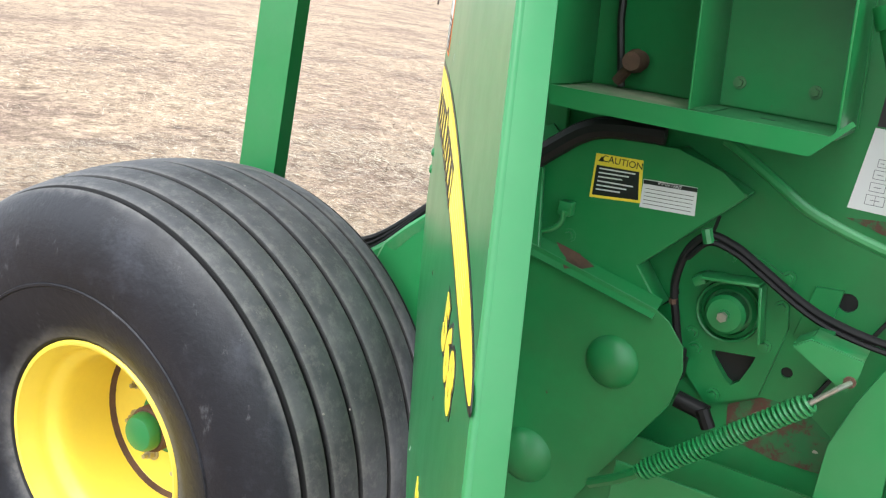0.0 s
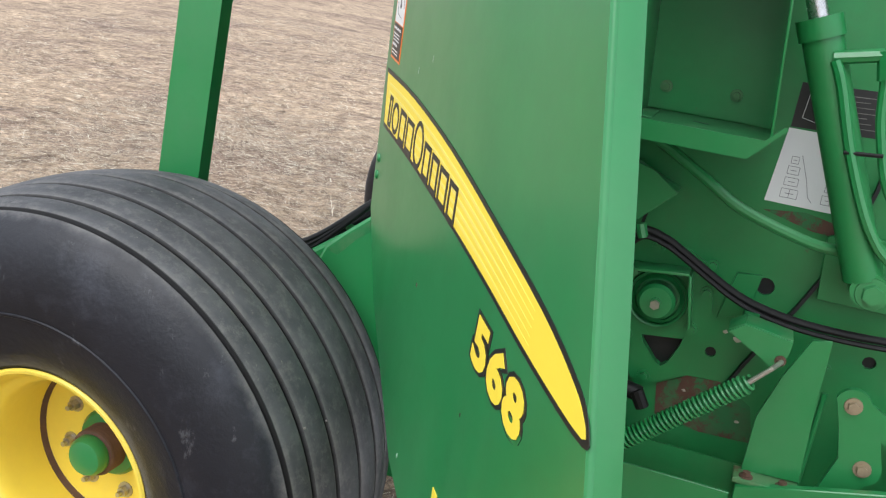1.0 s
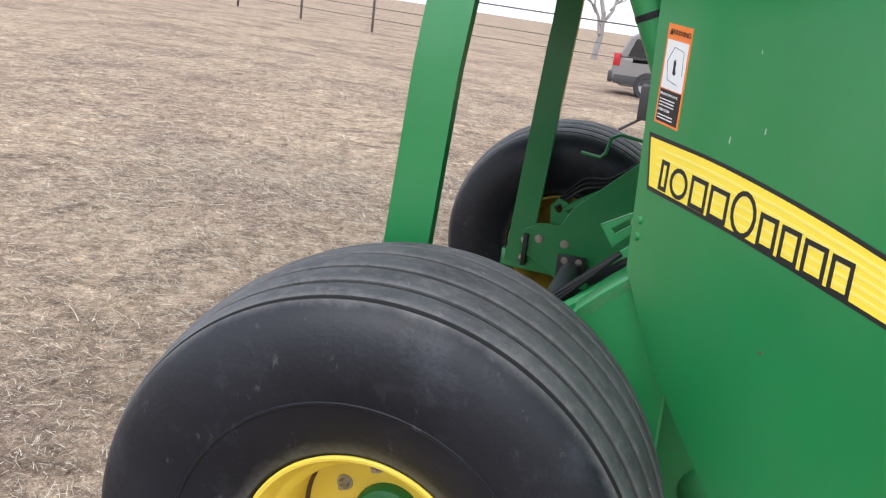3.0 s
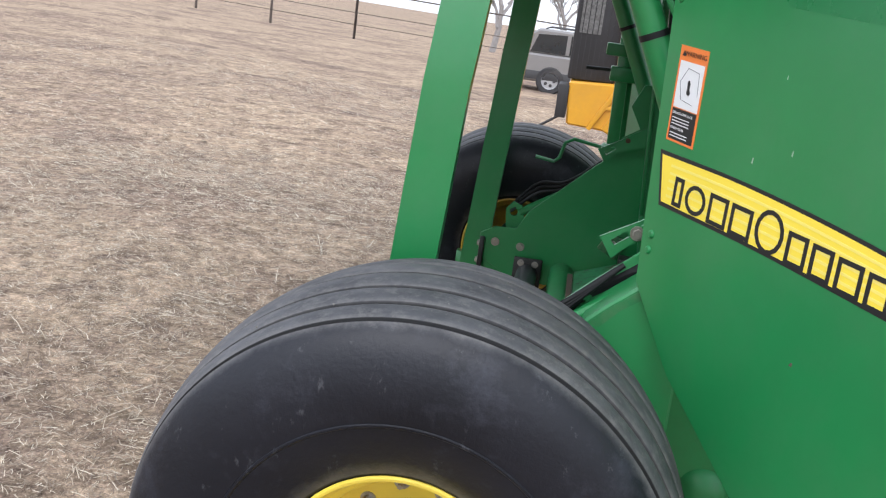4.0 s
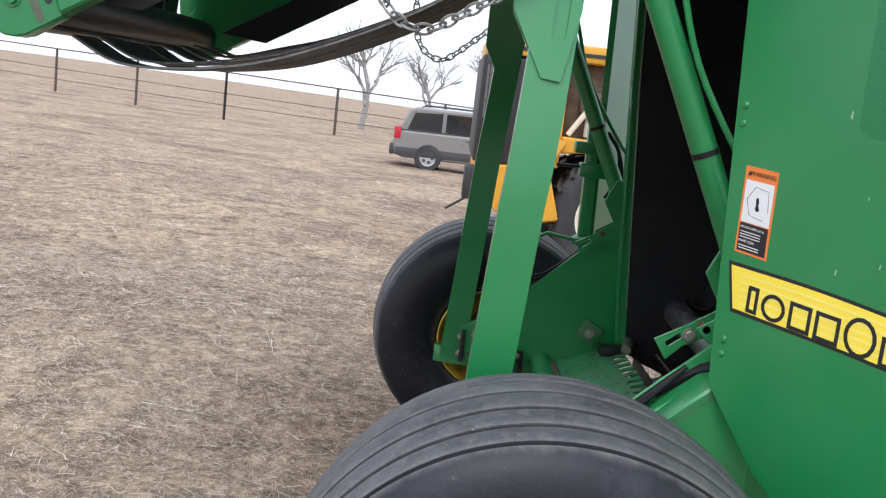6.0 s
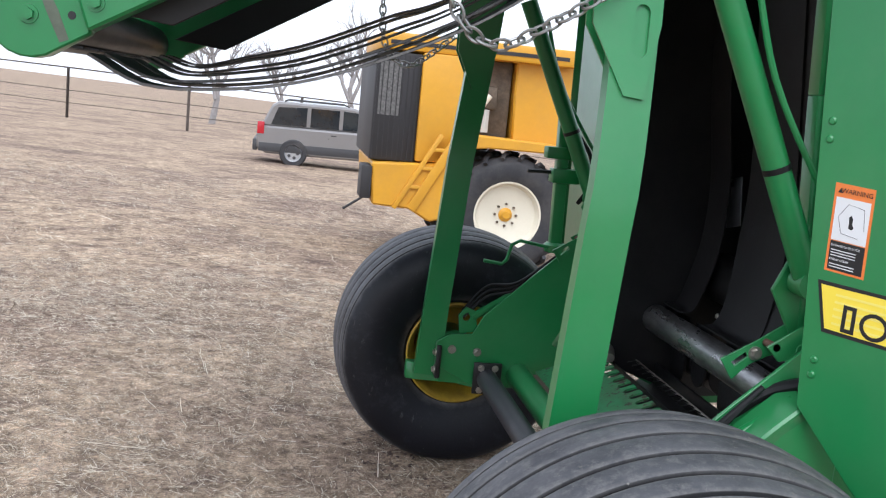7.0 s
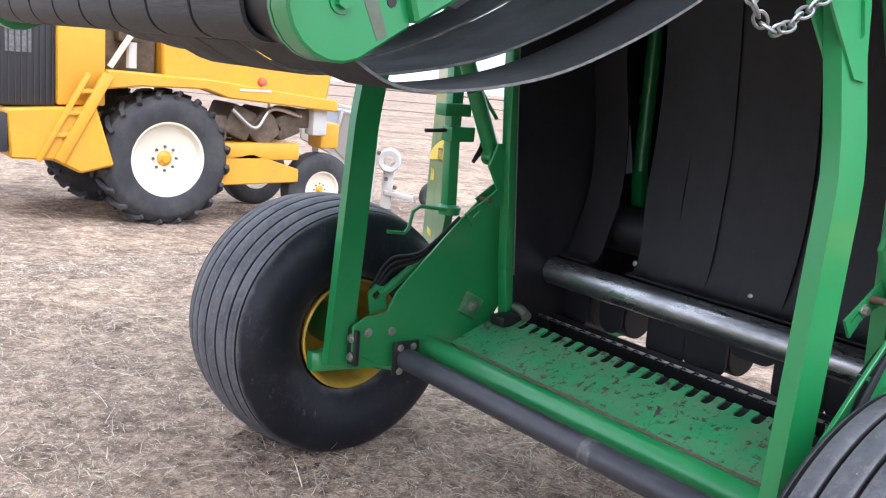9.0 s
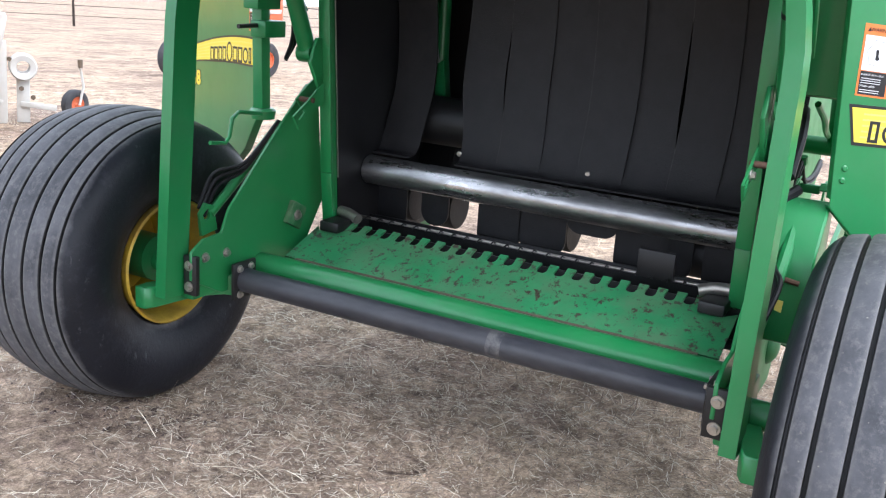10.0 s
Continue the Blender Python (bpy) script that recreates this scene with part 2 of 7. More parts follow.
def circle(cx, cy, r, n=16, a0=0.0, a1=360.0):
    step = (a1 - a0) / (n if a1 - a0 >= 360 else n - 1)
    return [(cx + r * math.cos(radians(a0 + i * step)), cy + r * math.sin(radians(a0 + i * step))) for i in range(n)]


def lathe(profile, seg=48, m=None, closed=False):
    """A turned body round the y axis from pairs of radius and y."""
    bm = bmesh.new()
    rings = []
    for r, h in profile:
        if r < 1e-6:
            rings.append([bm.verts.new((0, h, 0))])
        else:
            rings.append([bm.verts.new((r * math.cos(2 * math.pi * i / seg), h, r * math.sin(2 * math.pi * i / seg))) for i in range(seg)])
    pairs = list(zip(rings, rings[1:])) + ([(rings[-1], rings[0])] if closed else [])
    for a, b in pairs:
        for i in range(seg):
            j = (i + 1) % seg
            if len(a) == 1 and len(b) == 1:
                continue
            if len(a) == 1:
                bm.faces.new((a[0], b[i], b[j]))
            elif len(b) == 1:
                bm.faces.new((a[i], a[j], b[0]))
            else:
                bm.faces.new((a[i], a[j], b[j], b[i]))
    return moved(bm, m) if m else bm


def smooth_path(pts, n=6):
    """A Catmull-Rom curve through the points."""
    p = [Vector(q) for q in pts]
    p = [2 * p[0] - p[1]] + p + [2 * p[-1] - p[-2]]
    out = []
    for i in range(1, len(p) - 2):
        for k in range(n):
            t = k / n
            a, b, c, d = p[i - 1], p[i], p[i + 1], p[i + 2]
            out.append(0.5 * (2 * b + (c - a) * t + (2 * a - 5 * b + 4 * c - d) * t * t + (3 * b - a - 3 * c + d) * t ** 3))
    out.append(p[-2])
    return out


def tube(pts, r, seg=10, curve=0, caps=True, radii=None):
    """A round bar along the points."""
    pts = smooth_path(pts, curve) if curve else [Vector(q) for q in pts]
    bm = bmesh.new()
    rings = []
    up = None
    for i, q in enumerate(pts):
        d = (pts[min(i + 1, len(pts) - 1)] - pts[max(i - 1, 0)]).normalized()
        if up is None:
            up = d.orthogonal().normalized()
        else:
            up = (up - d * up.dot(d)).normalized()
        side = d.cross(up)
        rr = radii[i] if radii else r
        rings.append([bm.verts.new(q + (up * math.cos(2 * math.pi * k / seg) + side * math.sin(2 * math.pi * k / seg)) * rr) for k in range(seg)])
    for a, b in zip(rings, rings[1:]):
        for k in range(seg):
            bm.faces.new((a[k], a[(k + 1) % seg], b[(k + 1) % seg], b[k]))
    if caps:
        bm.faces.new(rings[0])
        bm.faces.new(rings[-1])
    return bm


def strap(pts, width, thick, across=(0, 1, 0), curve=6):
    """A flat band along the points, as wide as given along the direction across."""
    pts = smooth_path(pts, curve) if curve else [Vector(q) for q in pts]
    across = Vector(across).normalized() * width / 2
    bm = bmesh.new()
    rings = []
    for i, q in enumerate(pts):
        d = (pts[min(i + 1, len(pts) - 1)] - pts[max(i - 1, 0)]).normalized()
        nrm = d.cross(across).normalized() * thick / 2
        rings.append([bm.verts.new(q + across + nrm), bm.verts.new(q - across + nrm), bm.verts.new(q - across - nrm), bm.verts.new(q + across - nrm)])
    for a, b in zip(rings, rings[1:]):
        for k in range(4):
            bm.faces.new((a[k], a[(k + 1) % 4], b[(k + 1) % 4], b[k]))
    bm.faces.new(rings[0])
    bm.faces.new(rings[-1])
    return bm


def beam(p, q, w, d, bevel=0.006, face=(0, 1, 0)):
    """A square bar from p to q: w across, d along the direction face."""
    p, q = Vector(p), Vector(q)
    z = (q - p).normalized()
    y = Vector(face)
    y = (y - z * y.dot(z)).normalized()
    x = y.cross(z)
    bm = bmesh.new()
    bmesh.ops.create_cube(bm, size=1, matrix=Matrix.Diagonal((w, d, (q - p).length, 1)))
    softened(bm, bevel, 2)
    m = Matrix((x, y, z)).transposed().to_4x4()
    m.translation = (p + q) / 2
    return moved(bm, m)


def bolt(x, y, z, r=0.012, h=0.01, axis=(0, -1, 0), washer=True):
    """A hexagon head on a round washer, which looks along axis."""
    prof = [(0, 0.003 + h)]
    bm = bmesh.new()
    if washer:
        bmesh.ops.create_cone(bm, cap_ends=True, segments=14, radius1=r * 1.55, radius2=r * 1.5, depth=0.003, matrix=Matrix.Translation((0, 0, 0.0015)))
    bmesh.ops.create_cone(bm, cap_ends=True, segments=6, radius1=r, radius2=r * 0.93, depth=h, matrix=Matrix.Translation((0, 0, 0.003 + h / 2)))
    m = Vector(axis).to_track_quat("Z", "Y").to_matrix().to_4x4()
    m.translation = (x, y, z)
    return moved(bm, m)


def lettering(text, size, m, depth=0.0008, align="CENTER", spacing=1.0):
    """Letters as a bmesh: the text runs along x and stands along y of the pose m."""
    cu = bpy.data.curves.new("letters", "FONT")
    cu.body, cu.size, cu.extrude, cu.align_x, cu.align_y = text, size, depth / 2, align, "CENTER"
    cu.space_character = spacing
    cu.resolution_u = 3
    ob = new("letters", cu)
    me = bpy.data.meshes.new_from_object(ob.evaluated_get(bpy.context.evaluated_depsgraph_get()))
    bpy.data.objects.remove(ob)
    bpy.data.curves.remove(cu)
    bm = bmesh.new()
    bm.from_mesh(me)
    bpy.data.meshes.remove(me)
    return moved(bm, m)


# ---- ground ----
SLOPE = Vector((math.cos(radians(35)), math.sin(radians(35))))


def clods(x, y):
    """Hoof-trodden unevenness near the machine."""
    if abs(x + 1) > 7 or abs(y - 2) > 7:
        return 0.0
    return 0.011 * noise.noise((x * 5.5, y * 5.5, 2)) + 0.006 * noise.noise((x * 12, y * 12, 7))


def ground_z(x, y):
    """The yard: level round the machine, falling away gently beyond it, with small unevenness."""
    along = x * SLOPE.x + y * SLOPE.y - 3.0
    fall = -0.036 * (math.log1p(math.exp(along * 1.2)) / 1.2 if along < 40 else along)
    fall -= 0.17 / (1 + math.exp(-1.2 * max(-30, min(30, along - 1.0))))
    return fall + 0.012 * noise.noise((x * 1.7, y * 1.7, 0)) + 0.02 * noise.noise((x * 0.4, y * 0.4, 5)) - 0.012 + clods(x, y)


def ground_material():
    m = bpy.data.materials.new("dry_trampled_straw_ground")
    m.use_nodes = True
    n, l = m.node_tree.nodes, m.node_tree.links
    b = n["Principled BSDF"]
    b.inputs["Roughness"].default_value = 0.95
    b.inputs["Specular IOR Level"].default_value = 0.1
    co = n.new("ShaderNodeTexCoord")

    def tex(scale, detail=6, rough=0.6, stretch=None, turn=0.0):
        t = n.new("ShaderNodeTexNoise")
        t.inputs["Scale"].default_value, t.inputs["Detail"].default_value, t.inputs["Roughness"].default_value = scale, detail, rough
        src = co.outputs["Object"]
        if stretch:
            mp = n.new("ShaderNodeMapping")
            mp.inputs["Scale"].default_value = stretch
            mp.inputs["Rotation"].default_value = (0, 0, turn)
            l.new(src, mp.inputs["Vector"])
            src = mp.outputs[0]
        l.new(src, t.inputs["Vector"])
        return t.outputs["Fac"]

    def ramp(src, lo, hi, a=0.0, c=1.0):
        r = n.new("ShaderNodeMapRange")
        for key, val in (("From Min", lo), ("From Max", hi), ("To Min", a), ("To Max", c)):
            r.inputs[key].default_value = val
        l.new(src, r.inputs["Value"])
        return r.outputs[0]

    def mix(fac, a, c):
        x = n.new("ShaderNodeMix")
        x.data_type = "RGBA"
        for key, val in ((0, fac), (6, a), (7, c)):
            if isinstance(val, bpy.types.NodeSocket):
                l.new(val, x.inputs[key])
            else:
                x.inputs[key].default_value = (*val, 1)
        return x.outputs[2]

    soil = mix(ramp(tex(1.3), 0.35, 0.65), (0.18, 0.132, 0.110), (0.31, 0.24, 0.197))
    clod = mix(ramp(tex(8, 8, 0.72), 0.40, 0.58), (0.115, 0.083, 0.070), soil)
    litter = mix(ramp(tex(26, 8, 0.75), 0.42, 0.60), clod, (0.37, 0.295, 0.222))
    a = ramp(tex(75, 3, 0.6, (1, 0.3, 1), 0.5), 0.57, 0.70, 0.0, 0.7)
    c = ramp(tex(75, 3, 0.6, (1, 0.3, 1), 2.1), 0.58, 0.71, 0.0, 0.6)
    litter = mix(a, litter, (0.55, 0.46, 0.345))
    litter = mix(c, litter, (0.41, 0.335, 0.255))
    dark = ramp(tex(40, 6, 0.8), 0.55, 0.68, 0.0, 0.85)
    litter = mix(dark, litter, (0.075, 0.058, 0.050))
    worn = ramp(tex(0.7, 6, 0.7), 0.47, 0.60, 0.0, 0.55)
    litter = mix(worn, litter, (0.19, 0.150, 0.128))
    mat_edge = n.new("ShaderNodeMath")
    mat_edge.operation = "MULTIPLY"
    l.new(ramp(tex(0.45, 8, 0.72), 0.37, 0.55, 0.0, 0.85), mat_edge.inputs[0])
    l.new(ramp(tex(14, 6, 0.75), 0.36, 0.56, 0.25, 1.0), mat_edge.inputs[1])
    litter = mix(mat_edge.outputs[0], litter, (0.52, 0.425, 0.30))
    damp = ramp(tex(2.1, 7, 0.75), 0.52, 0.66, 0.0, 0.68)
    litter = mix(damp, litter, (0.115, 0.084, 0.076))
    for scale, rough, lo, hi in ((18, 0.72, 0.68, 1.38), (5, 0.7, 0.70, 1.30), (70, 0.6, 0.78, 1.26), (170, 0.7, 0.66, 1.40)):
        clump = n.new("ShaderNodeMix")
        clump.data_type, clump.blend_type = "RGBA", "MULTIPLY"
        clump.inputs[0].default_value = 1.0
        l.new(litter, clump.inputs[6])
        l.new(ramp(tex(scale, 5, rough), 0.36, 0.64, lo, hi), clump.inputs[7])
        litter = clump.outputs[2]
    tone = n.new("ShaderNodeMix")
    tone.data_type, tone.blend_type = "RGBA", "MULTIPLY"
    tone.inputs[0].default_value = 1.0
    l.new(litter, tone.inputs[6])
    tone.inputs[7].default_value = (0.82, 0.765, 0.755, 1)
    l.new(tone.outputs[2], b.inputs["Base Color"])
    bp = n.new("ShaderNodeBump")
    bp.inputs["Strength"].default_value, bp.inputs["Distance"].default_value = 0.7, 0.02
    l.new(tex(30, 9, 0.8), bp.inputs["Height"])
    l.new(bp.outputs[0], b.inputs["Normal"])
    return m


def build_ground():
    ticks = [-2500, -900, -350, -150, -70, -40, -25]
    ticks += [-16 + i * 0.25 for i in range(44)] + [-5 + i * 0.055 for i in range(200)] + [6 + i * 0.25 for i in range(41)] + [20, 25, 32, 40, 55, 75, 110, 160, 250, 400, 900, 2500]
    bm = bmesh.new()
    grid = [[bm.verts.new((x, y, ground_z(x, y))) for y in ticks] for x in ticks]
    for i in range(len(ticks) - 1):
        for j in range(len(ticks) - 1):
            bm.faces.new((grid[i][j], grid[i + 1][j], grid[i + 1][j + 1], grid[i][j + 1]))
    ob = part("ground", bm, ground_material())
    tagged(ob, "dry trampled farmyard ground littered with pale straw", "ground", kind="structure")


build_ground()

# ---- the round baler ----
AXLE_Z = 0.49
baler = thing("round_baler", (0, 0, 0), "green and yellow round baler with its tailgate swung half open", "baler")


def build_wheel(side, axle, radius):
    """A wide ribbed implement wheel; side -1 stands on the baler's right, +1 on its left."""
    at = Matrix.Translation((0, side * TRACK, axle)) @ (Matrix.Rotation(math.pi, 4, "Z") if side > 0 else Matrix.Identity(4))
    # the rim is dished deep from the outer side (-y)
    rim = [(0.230, -0.214), (0.226, -0.219), (0.220, -0.217), (0.2155, -0.206), (0.208, -0.191), (0.2035, -0.178), (0.2015, -0.168), (0.196, -0.160), (0.186, -0.152), (0.1795, -0.138), (0.1775, -0.115), (0.1775, 0.0),
           (0.180, 0.03), (0.180, 0.12), (0.20, 0.17), (0.204, 0.205), (0.215, 0.232), (0.222, 0.24), (0.229, 0.234)]
    back = [(0.224, 0.215), (0.212, 0.19), (0.19, 0.12), (0.192, -0.11), (0.203, -0.14), (0.214, -0.165), (0.219, -0.185), (0.226, -0.202)]
    paint = YELLOW if side < 0 else YELLOW_DIRTY_SHADED
    wheel = part("wheel", lathe(rim + back, 64, at.copy(), True), paint, baler, "yellow painted steel wheel rim")
    d = 0.0 if side < 0 else -0.05
    disc = [(0.178, d - 0.012), (0.170, d - 0.003), (0.15, d - 0.001), (0.07, d), (0.07, d + 0.012), (0.178, d + 0.012)]
    part("disc", lathe(disc, 48, at.copy(), True), paint, wheel)
    part("seam", lathe([(0.1773, d - 0.0165), (0.1735, d - 0.010), (0.1705, d - 0.005), (0.172, d - 0.003), (0.1775, d - 0.0115)], 48, at.copy(), True), RUST, wheel, "rusty seam round the wheel disc")
    part("hub", lathe([(0.0, d - 0.03), (0.046, d - 0.03), (0.066, d - 0.024), (0.073, d - 0.014), (0.074, d + 0.03), (0.085, d + 0.06), (0.085, 0.16), (0, 0.16)], 32, at.copy()), GREEN, wheel)
    ridges = []
    for k in range(5):
        ridges += [(0.047, d - 0.028 - 0.009 * k), (0.050, d - 0.031 - 0.009 * k), (0.0475, d - 0.035 - 0.009 * k)]
    part("hub_collar", lathe(ridges + [(0.035, d - 0.074)], 28, at.copy()), RUST, wheel, "rusty ribbed hub collar")
    part("hub_cap", lathe([(0, d - 0.104), (0.022, d - 0.103), (0.035, d - 0.099), (0.0405, d - 0.091), (0.042, d - 0.075), (0.040, d - 0.07)], 28, at.copy()), GREEN, wheel, "green hub cap")
    for k in range(8):
        a = 2 * math.pi * k / 8 + 0.3
        part("wheel_nut", moved(join(bolt(0.112 * math.cos(a), d, 0.112 * math.sin(a), 0.0115, 0.014), bolt(0.112 * math.cos(a), d - 0.016, 0.112 * math.sin(a), 0.006, 0.010, washer=False)), at), BOLT, wheel)
    # the tyre: straight ribs with narrow grooves, rounded shoulders
    grow = (radius - 0.236) / 0.299
    prof = [(0.223, -0.190), (0.229, -0.209), (0.236, -0.219)] + [(0.236 + (r - 0.236) * grow, y) for r, y in ((0.27, -0.236), (0.31, -0.254), (0.36, -0.267), (0.40, -0.269), (0.44, -0.263), (0.468, -0.252), (0.488, -0.239), (0.500, -0.226), (0.505, -0.219))]
    edges = [-0.215, -0.155, -0.085, 0.0, 0.085, 0.155, 0.215]
    crown = lambda y: radius - 0.028 * (y / 0.215) ** 2
    tread = [(crown(0.2135) - 0.012, -0.2165), (crown(0.2135) - 0.012, -0.2115)]
    for i, (a, b) in enumerate(zip(edges, edges[1:])):
        g = 0.0062
        for y in (a + g, a + g + 0.007, (a + b) / 2, b - g - 0.007, b - g):
            edge_drop = 0.003 if y in (a + g, b - g) else 0
            tread.append((crown(y) - edge_drop, y))
        if i < 5:
            tread += [(crown(b) - 0.018, b - 0.0042), (crown(b) - 0.018, b + 0.0042)]
    full = prof + tread + [(crown(0.2135) - 0.012, 0.2115), (crown(0.2135) - 0.012, 0.2165)] + [(r, -y) for r, y in reversed(prof)]
    inner = [(0.221, 0.19), (0.20, 0.0), (0.221, -0.19)]
    bm = lathe(full + inner, 128, None, True)
    # the tyre sits flattened a little where it stands
    low = -axle + 0.001
    for v in bm.verts:
        if v.co.z < low:
            v.co.z = low
    moved(bm, at)
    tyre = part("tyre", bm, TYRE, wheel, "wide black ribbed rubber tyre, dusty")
    rng = random.Random(12 + side)
    grit = bmesh.new()
    for k in range(70):
        a, y = rng.uniform(0, 2 * math.pi), rng.choice((-0.155, -0.085, 0.0, 0.085, 0.155)) + rng.uniform(-0.03, 0.03)
        r = crown(y) - 0.001
        bmesh.ops.create_icosphere(grit, subdivisions=1, radius=rng.uniform(0.001, 0.0028), matrix=at @ Matrix.Translation((r * math.cos(a), y, r * math.sin(a))))
    part("grit", grit, PEBBLE, wheel, "tiny stones stuck in the tread")["kind"] = "stuff"
    part("valve_stem", tube([at @ Vector((0.15, 0.0, 0.085)), at @ Vector((0.142, -0.045, 0.08))], 0.004, 6), BOLT, wheel)
    # raised rings of the sidewall
    for r0, y0 in ((0.348, -0.2618),):
        part("sidewall_ring", lathe([(r0 - 0.006, y0 + 0.003), (r0 - 0.002, y0 - 0.003), (r0 + 0.002, y0 - 0.0035), (r0 + 0.006, y0 + 0.002)], 96, at.copy()), TYRE, wheel)


build_wheel(-1, 0.471, 0.556)
build_wheel(1, 0.498, 0.536)

# ---- baler body ----
SHEET = 0.78


def build_body():
    # side sheets of the bale chamber, with the rear edge leaning as the tailgate closes on it
    outline = [(0.545, 0.60), (0.52, 0.80), (0.455, 1.70), (0.40, 2.55), (0.60, 2.78), (1.60, 2.72), (2.15, 2.2), (2.30, 1.3), (2.1, 0.75), (1.55, 0.45), (0.95, 0.42)]
    for s in (-1, 1):
        hole = [circle(1.190, 0.956, 0.019, 14), circle(1.113, 0.785, 0.012, 10), circle(1.425, 0.845, 0.014, 10), [(0.962, 0.791), (1.051, 0.803), (1.047, 0.785), (1.029, 0.741), (1.016, 0.730), (1.003, 0.736), (0.969, 0.775)]] if s < 0 else []
        sheet = part("side_sheet", plate(outline, s * SHEET, s * (SHEET - 0.008), 0, hole), GREEN_DARK, baler, "green steel chamber side sheet")
        lip = [(p[0], p[1]) for p in outline[:4]]
        part("edge_flange", join(*[beam((a[0] - 0.008, s * (SHEET + 0.012), a[1]), (b[0] - 0.008, s * (SHEET + 0.012), b[1]), 0.016, 0.05, 0.003) for a, b in zip(lip, lip[1:])]), GREEN, sheet)
        # black inner lining that the belts have polished
        part("wear_liner", plate([(0.565, 0.63), (0.47, 1.75), (0.43, 2.5), (0.7, 2.7), (1.5, 2.6), (1.9, 1.6), (1.7, 0.62), (1.4, 0.48), (0.95, 0.45), (0.62, 0.56)], s * (SHEET - 0.0085), s * (SHEET - 0.0125), 0), LINER, sheet, "black polished inner liner")
        part("worn_liner_edge", join(*[beam((a[0] + 0.014, s * (SHEET - 0.0155), a[1]), (b[0] + 0.014, s * (SHEET - 0.0155), b[1]), 0.004, 0.005, 0.0005) for a, b in (((0.535, 0.78), (0.455, 1.70)), ((0.455, 1.70), (0.405, 2.5)))]), BOLT, sheet, "bare worn steel edge")
    part("top_cover", strap([(0.42, 0, 2.72), (0.9, 0, 2.80), (1.6, 0, 2.74), (2.0, 0, 2.4), (2.12, 0, 2.2)], 2 * SHEET + 0.02, 0.01), GREEN, baler)
    # frame: cross tube, toothed stripper pan, outer frame plates on both sides
    part("cross_tube", tube([(0.235, -0.93, 0.47), (0.235, 0.93, 0.47)], 0.052, 28), GREEN, baler, "round green frame tube across the rear")
    build_pan()
    frame_outline = [(-0.13, 0.50), (-0.13, 0.60), (-0.07, 0.635), (0.02, 0.64), (0.06, 0.72), (0.30, 0.95), (0.50, 1.13), (0.57, 1.10), (0.62, 0.66), (0.50, 0.49), (0.25, 0.41), (0.02, 0.42)]
    for s in (-1, 1):
        fp = part("frame_plate", plate(frame_outline, s * 0.885, s * 0.897, 0.002), GREEN, baler, "welded green frame plate")
        part("axle_stub", tube([(0, s * 0.89, AXLE_Z), (0, s * 1.22, AXLE_Z)], 0.04, 18), GREEN_DARK, fp)
        part("axle_box", box(-0.11, 0.12, s * 0.897, s * 0.96, 0.42, 0.56, 0.008), GREEN, fp)
        for x, z in ((-0.063, 0.569), (0.046, 0.563)):
            part("frame_bolt", bolt(x, s * 0.885, z, 0.012, 0.01, (0, -s, 0)), BOLT, fp)
        part("spacer_block", moved(box(-0.045, 0.045, -0.012, 0.012, -0.045, 0.045, 0.004), Matrix.Translation((0.425, s * 0.873, 0.635)) @ Matrix.Rotation(radians(28), 4, "Y")), GREEN_DUSTY, fp, "square worn steel spacer block")
        part("spacer_nut", bolt(0.425, s * 0.861, 0.635, 0.014, 0.01, (0, -s, 0)), BOLT, fp)
        # lever bracket with an eye
        part("link_bracket", plate([(-0.03, 0.63), (-0.04, 0.71), (-0.01, 0.745), (0.03, 0.73), (0.05, 0.64)], s * 0.93, s * 0.942, 0.002, [circle(-0.005, 0.70, 0.017, 12)]), GREEN, fp)
        part("brace_rod", tube([(0.02, s * 0.94, 0.70), (0.18, s * 0.95, 0.80), (0.42, s * 0.95, 0.98)], 0.018, 10), GREEN_DARK, fp)
        for k in range(3):
            part("hose", tube([(-0.02, s * (0.93 + 0.012 * k), 0.70 + 0.012 * k), (0.08, s * (0.955 + 0.01 * k), 0.79 + 0.02 * k), (0.2, s * 0.93, 0.84 + 0.012 * k), (0.36, s * 0.91, 1.0)], 0.007, 8, 6), CABLE, fp)


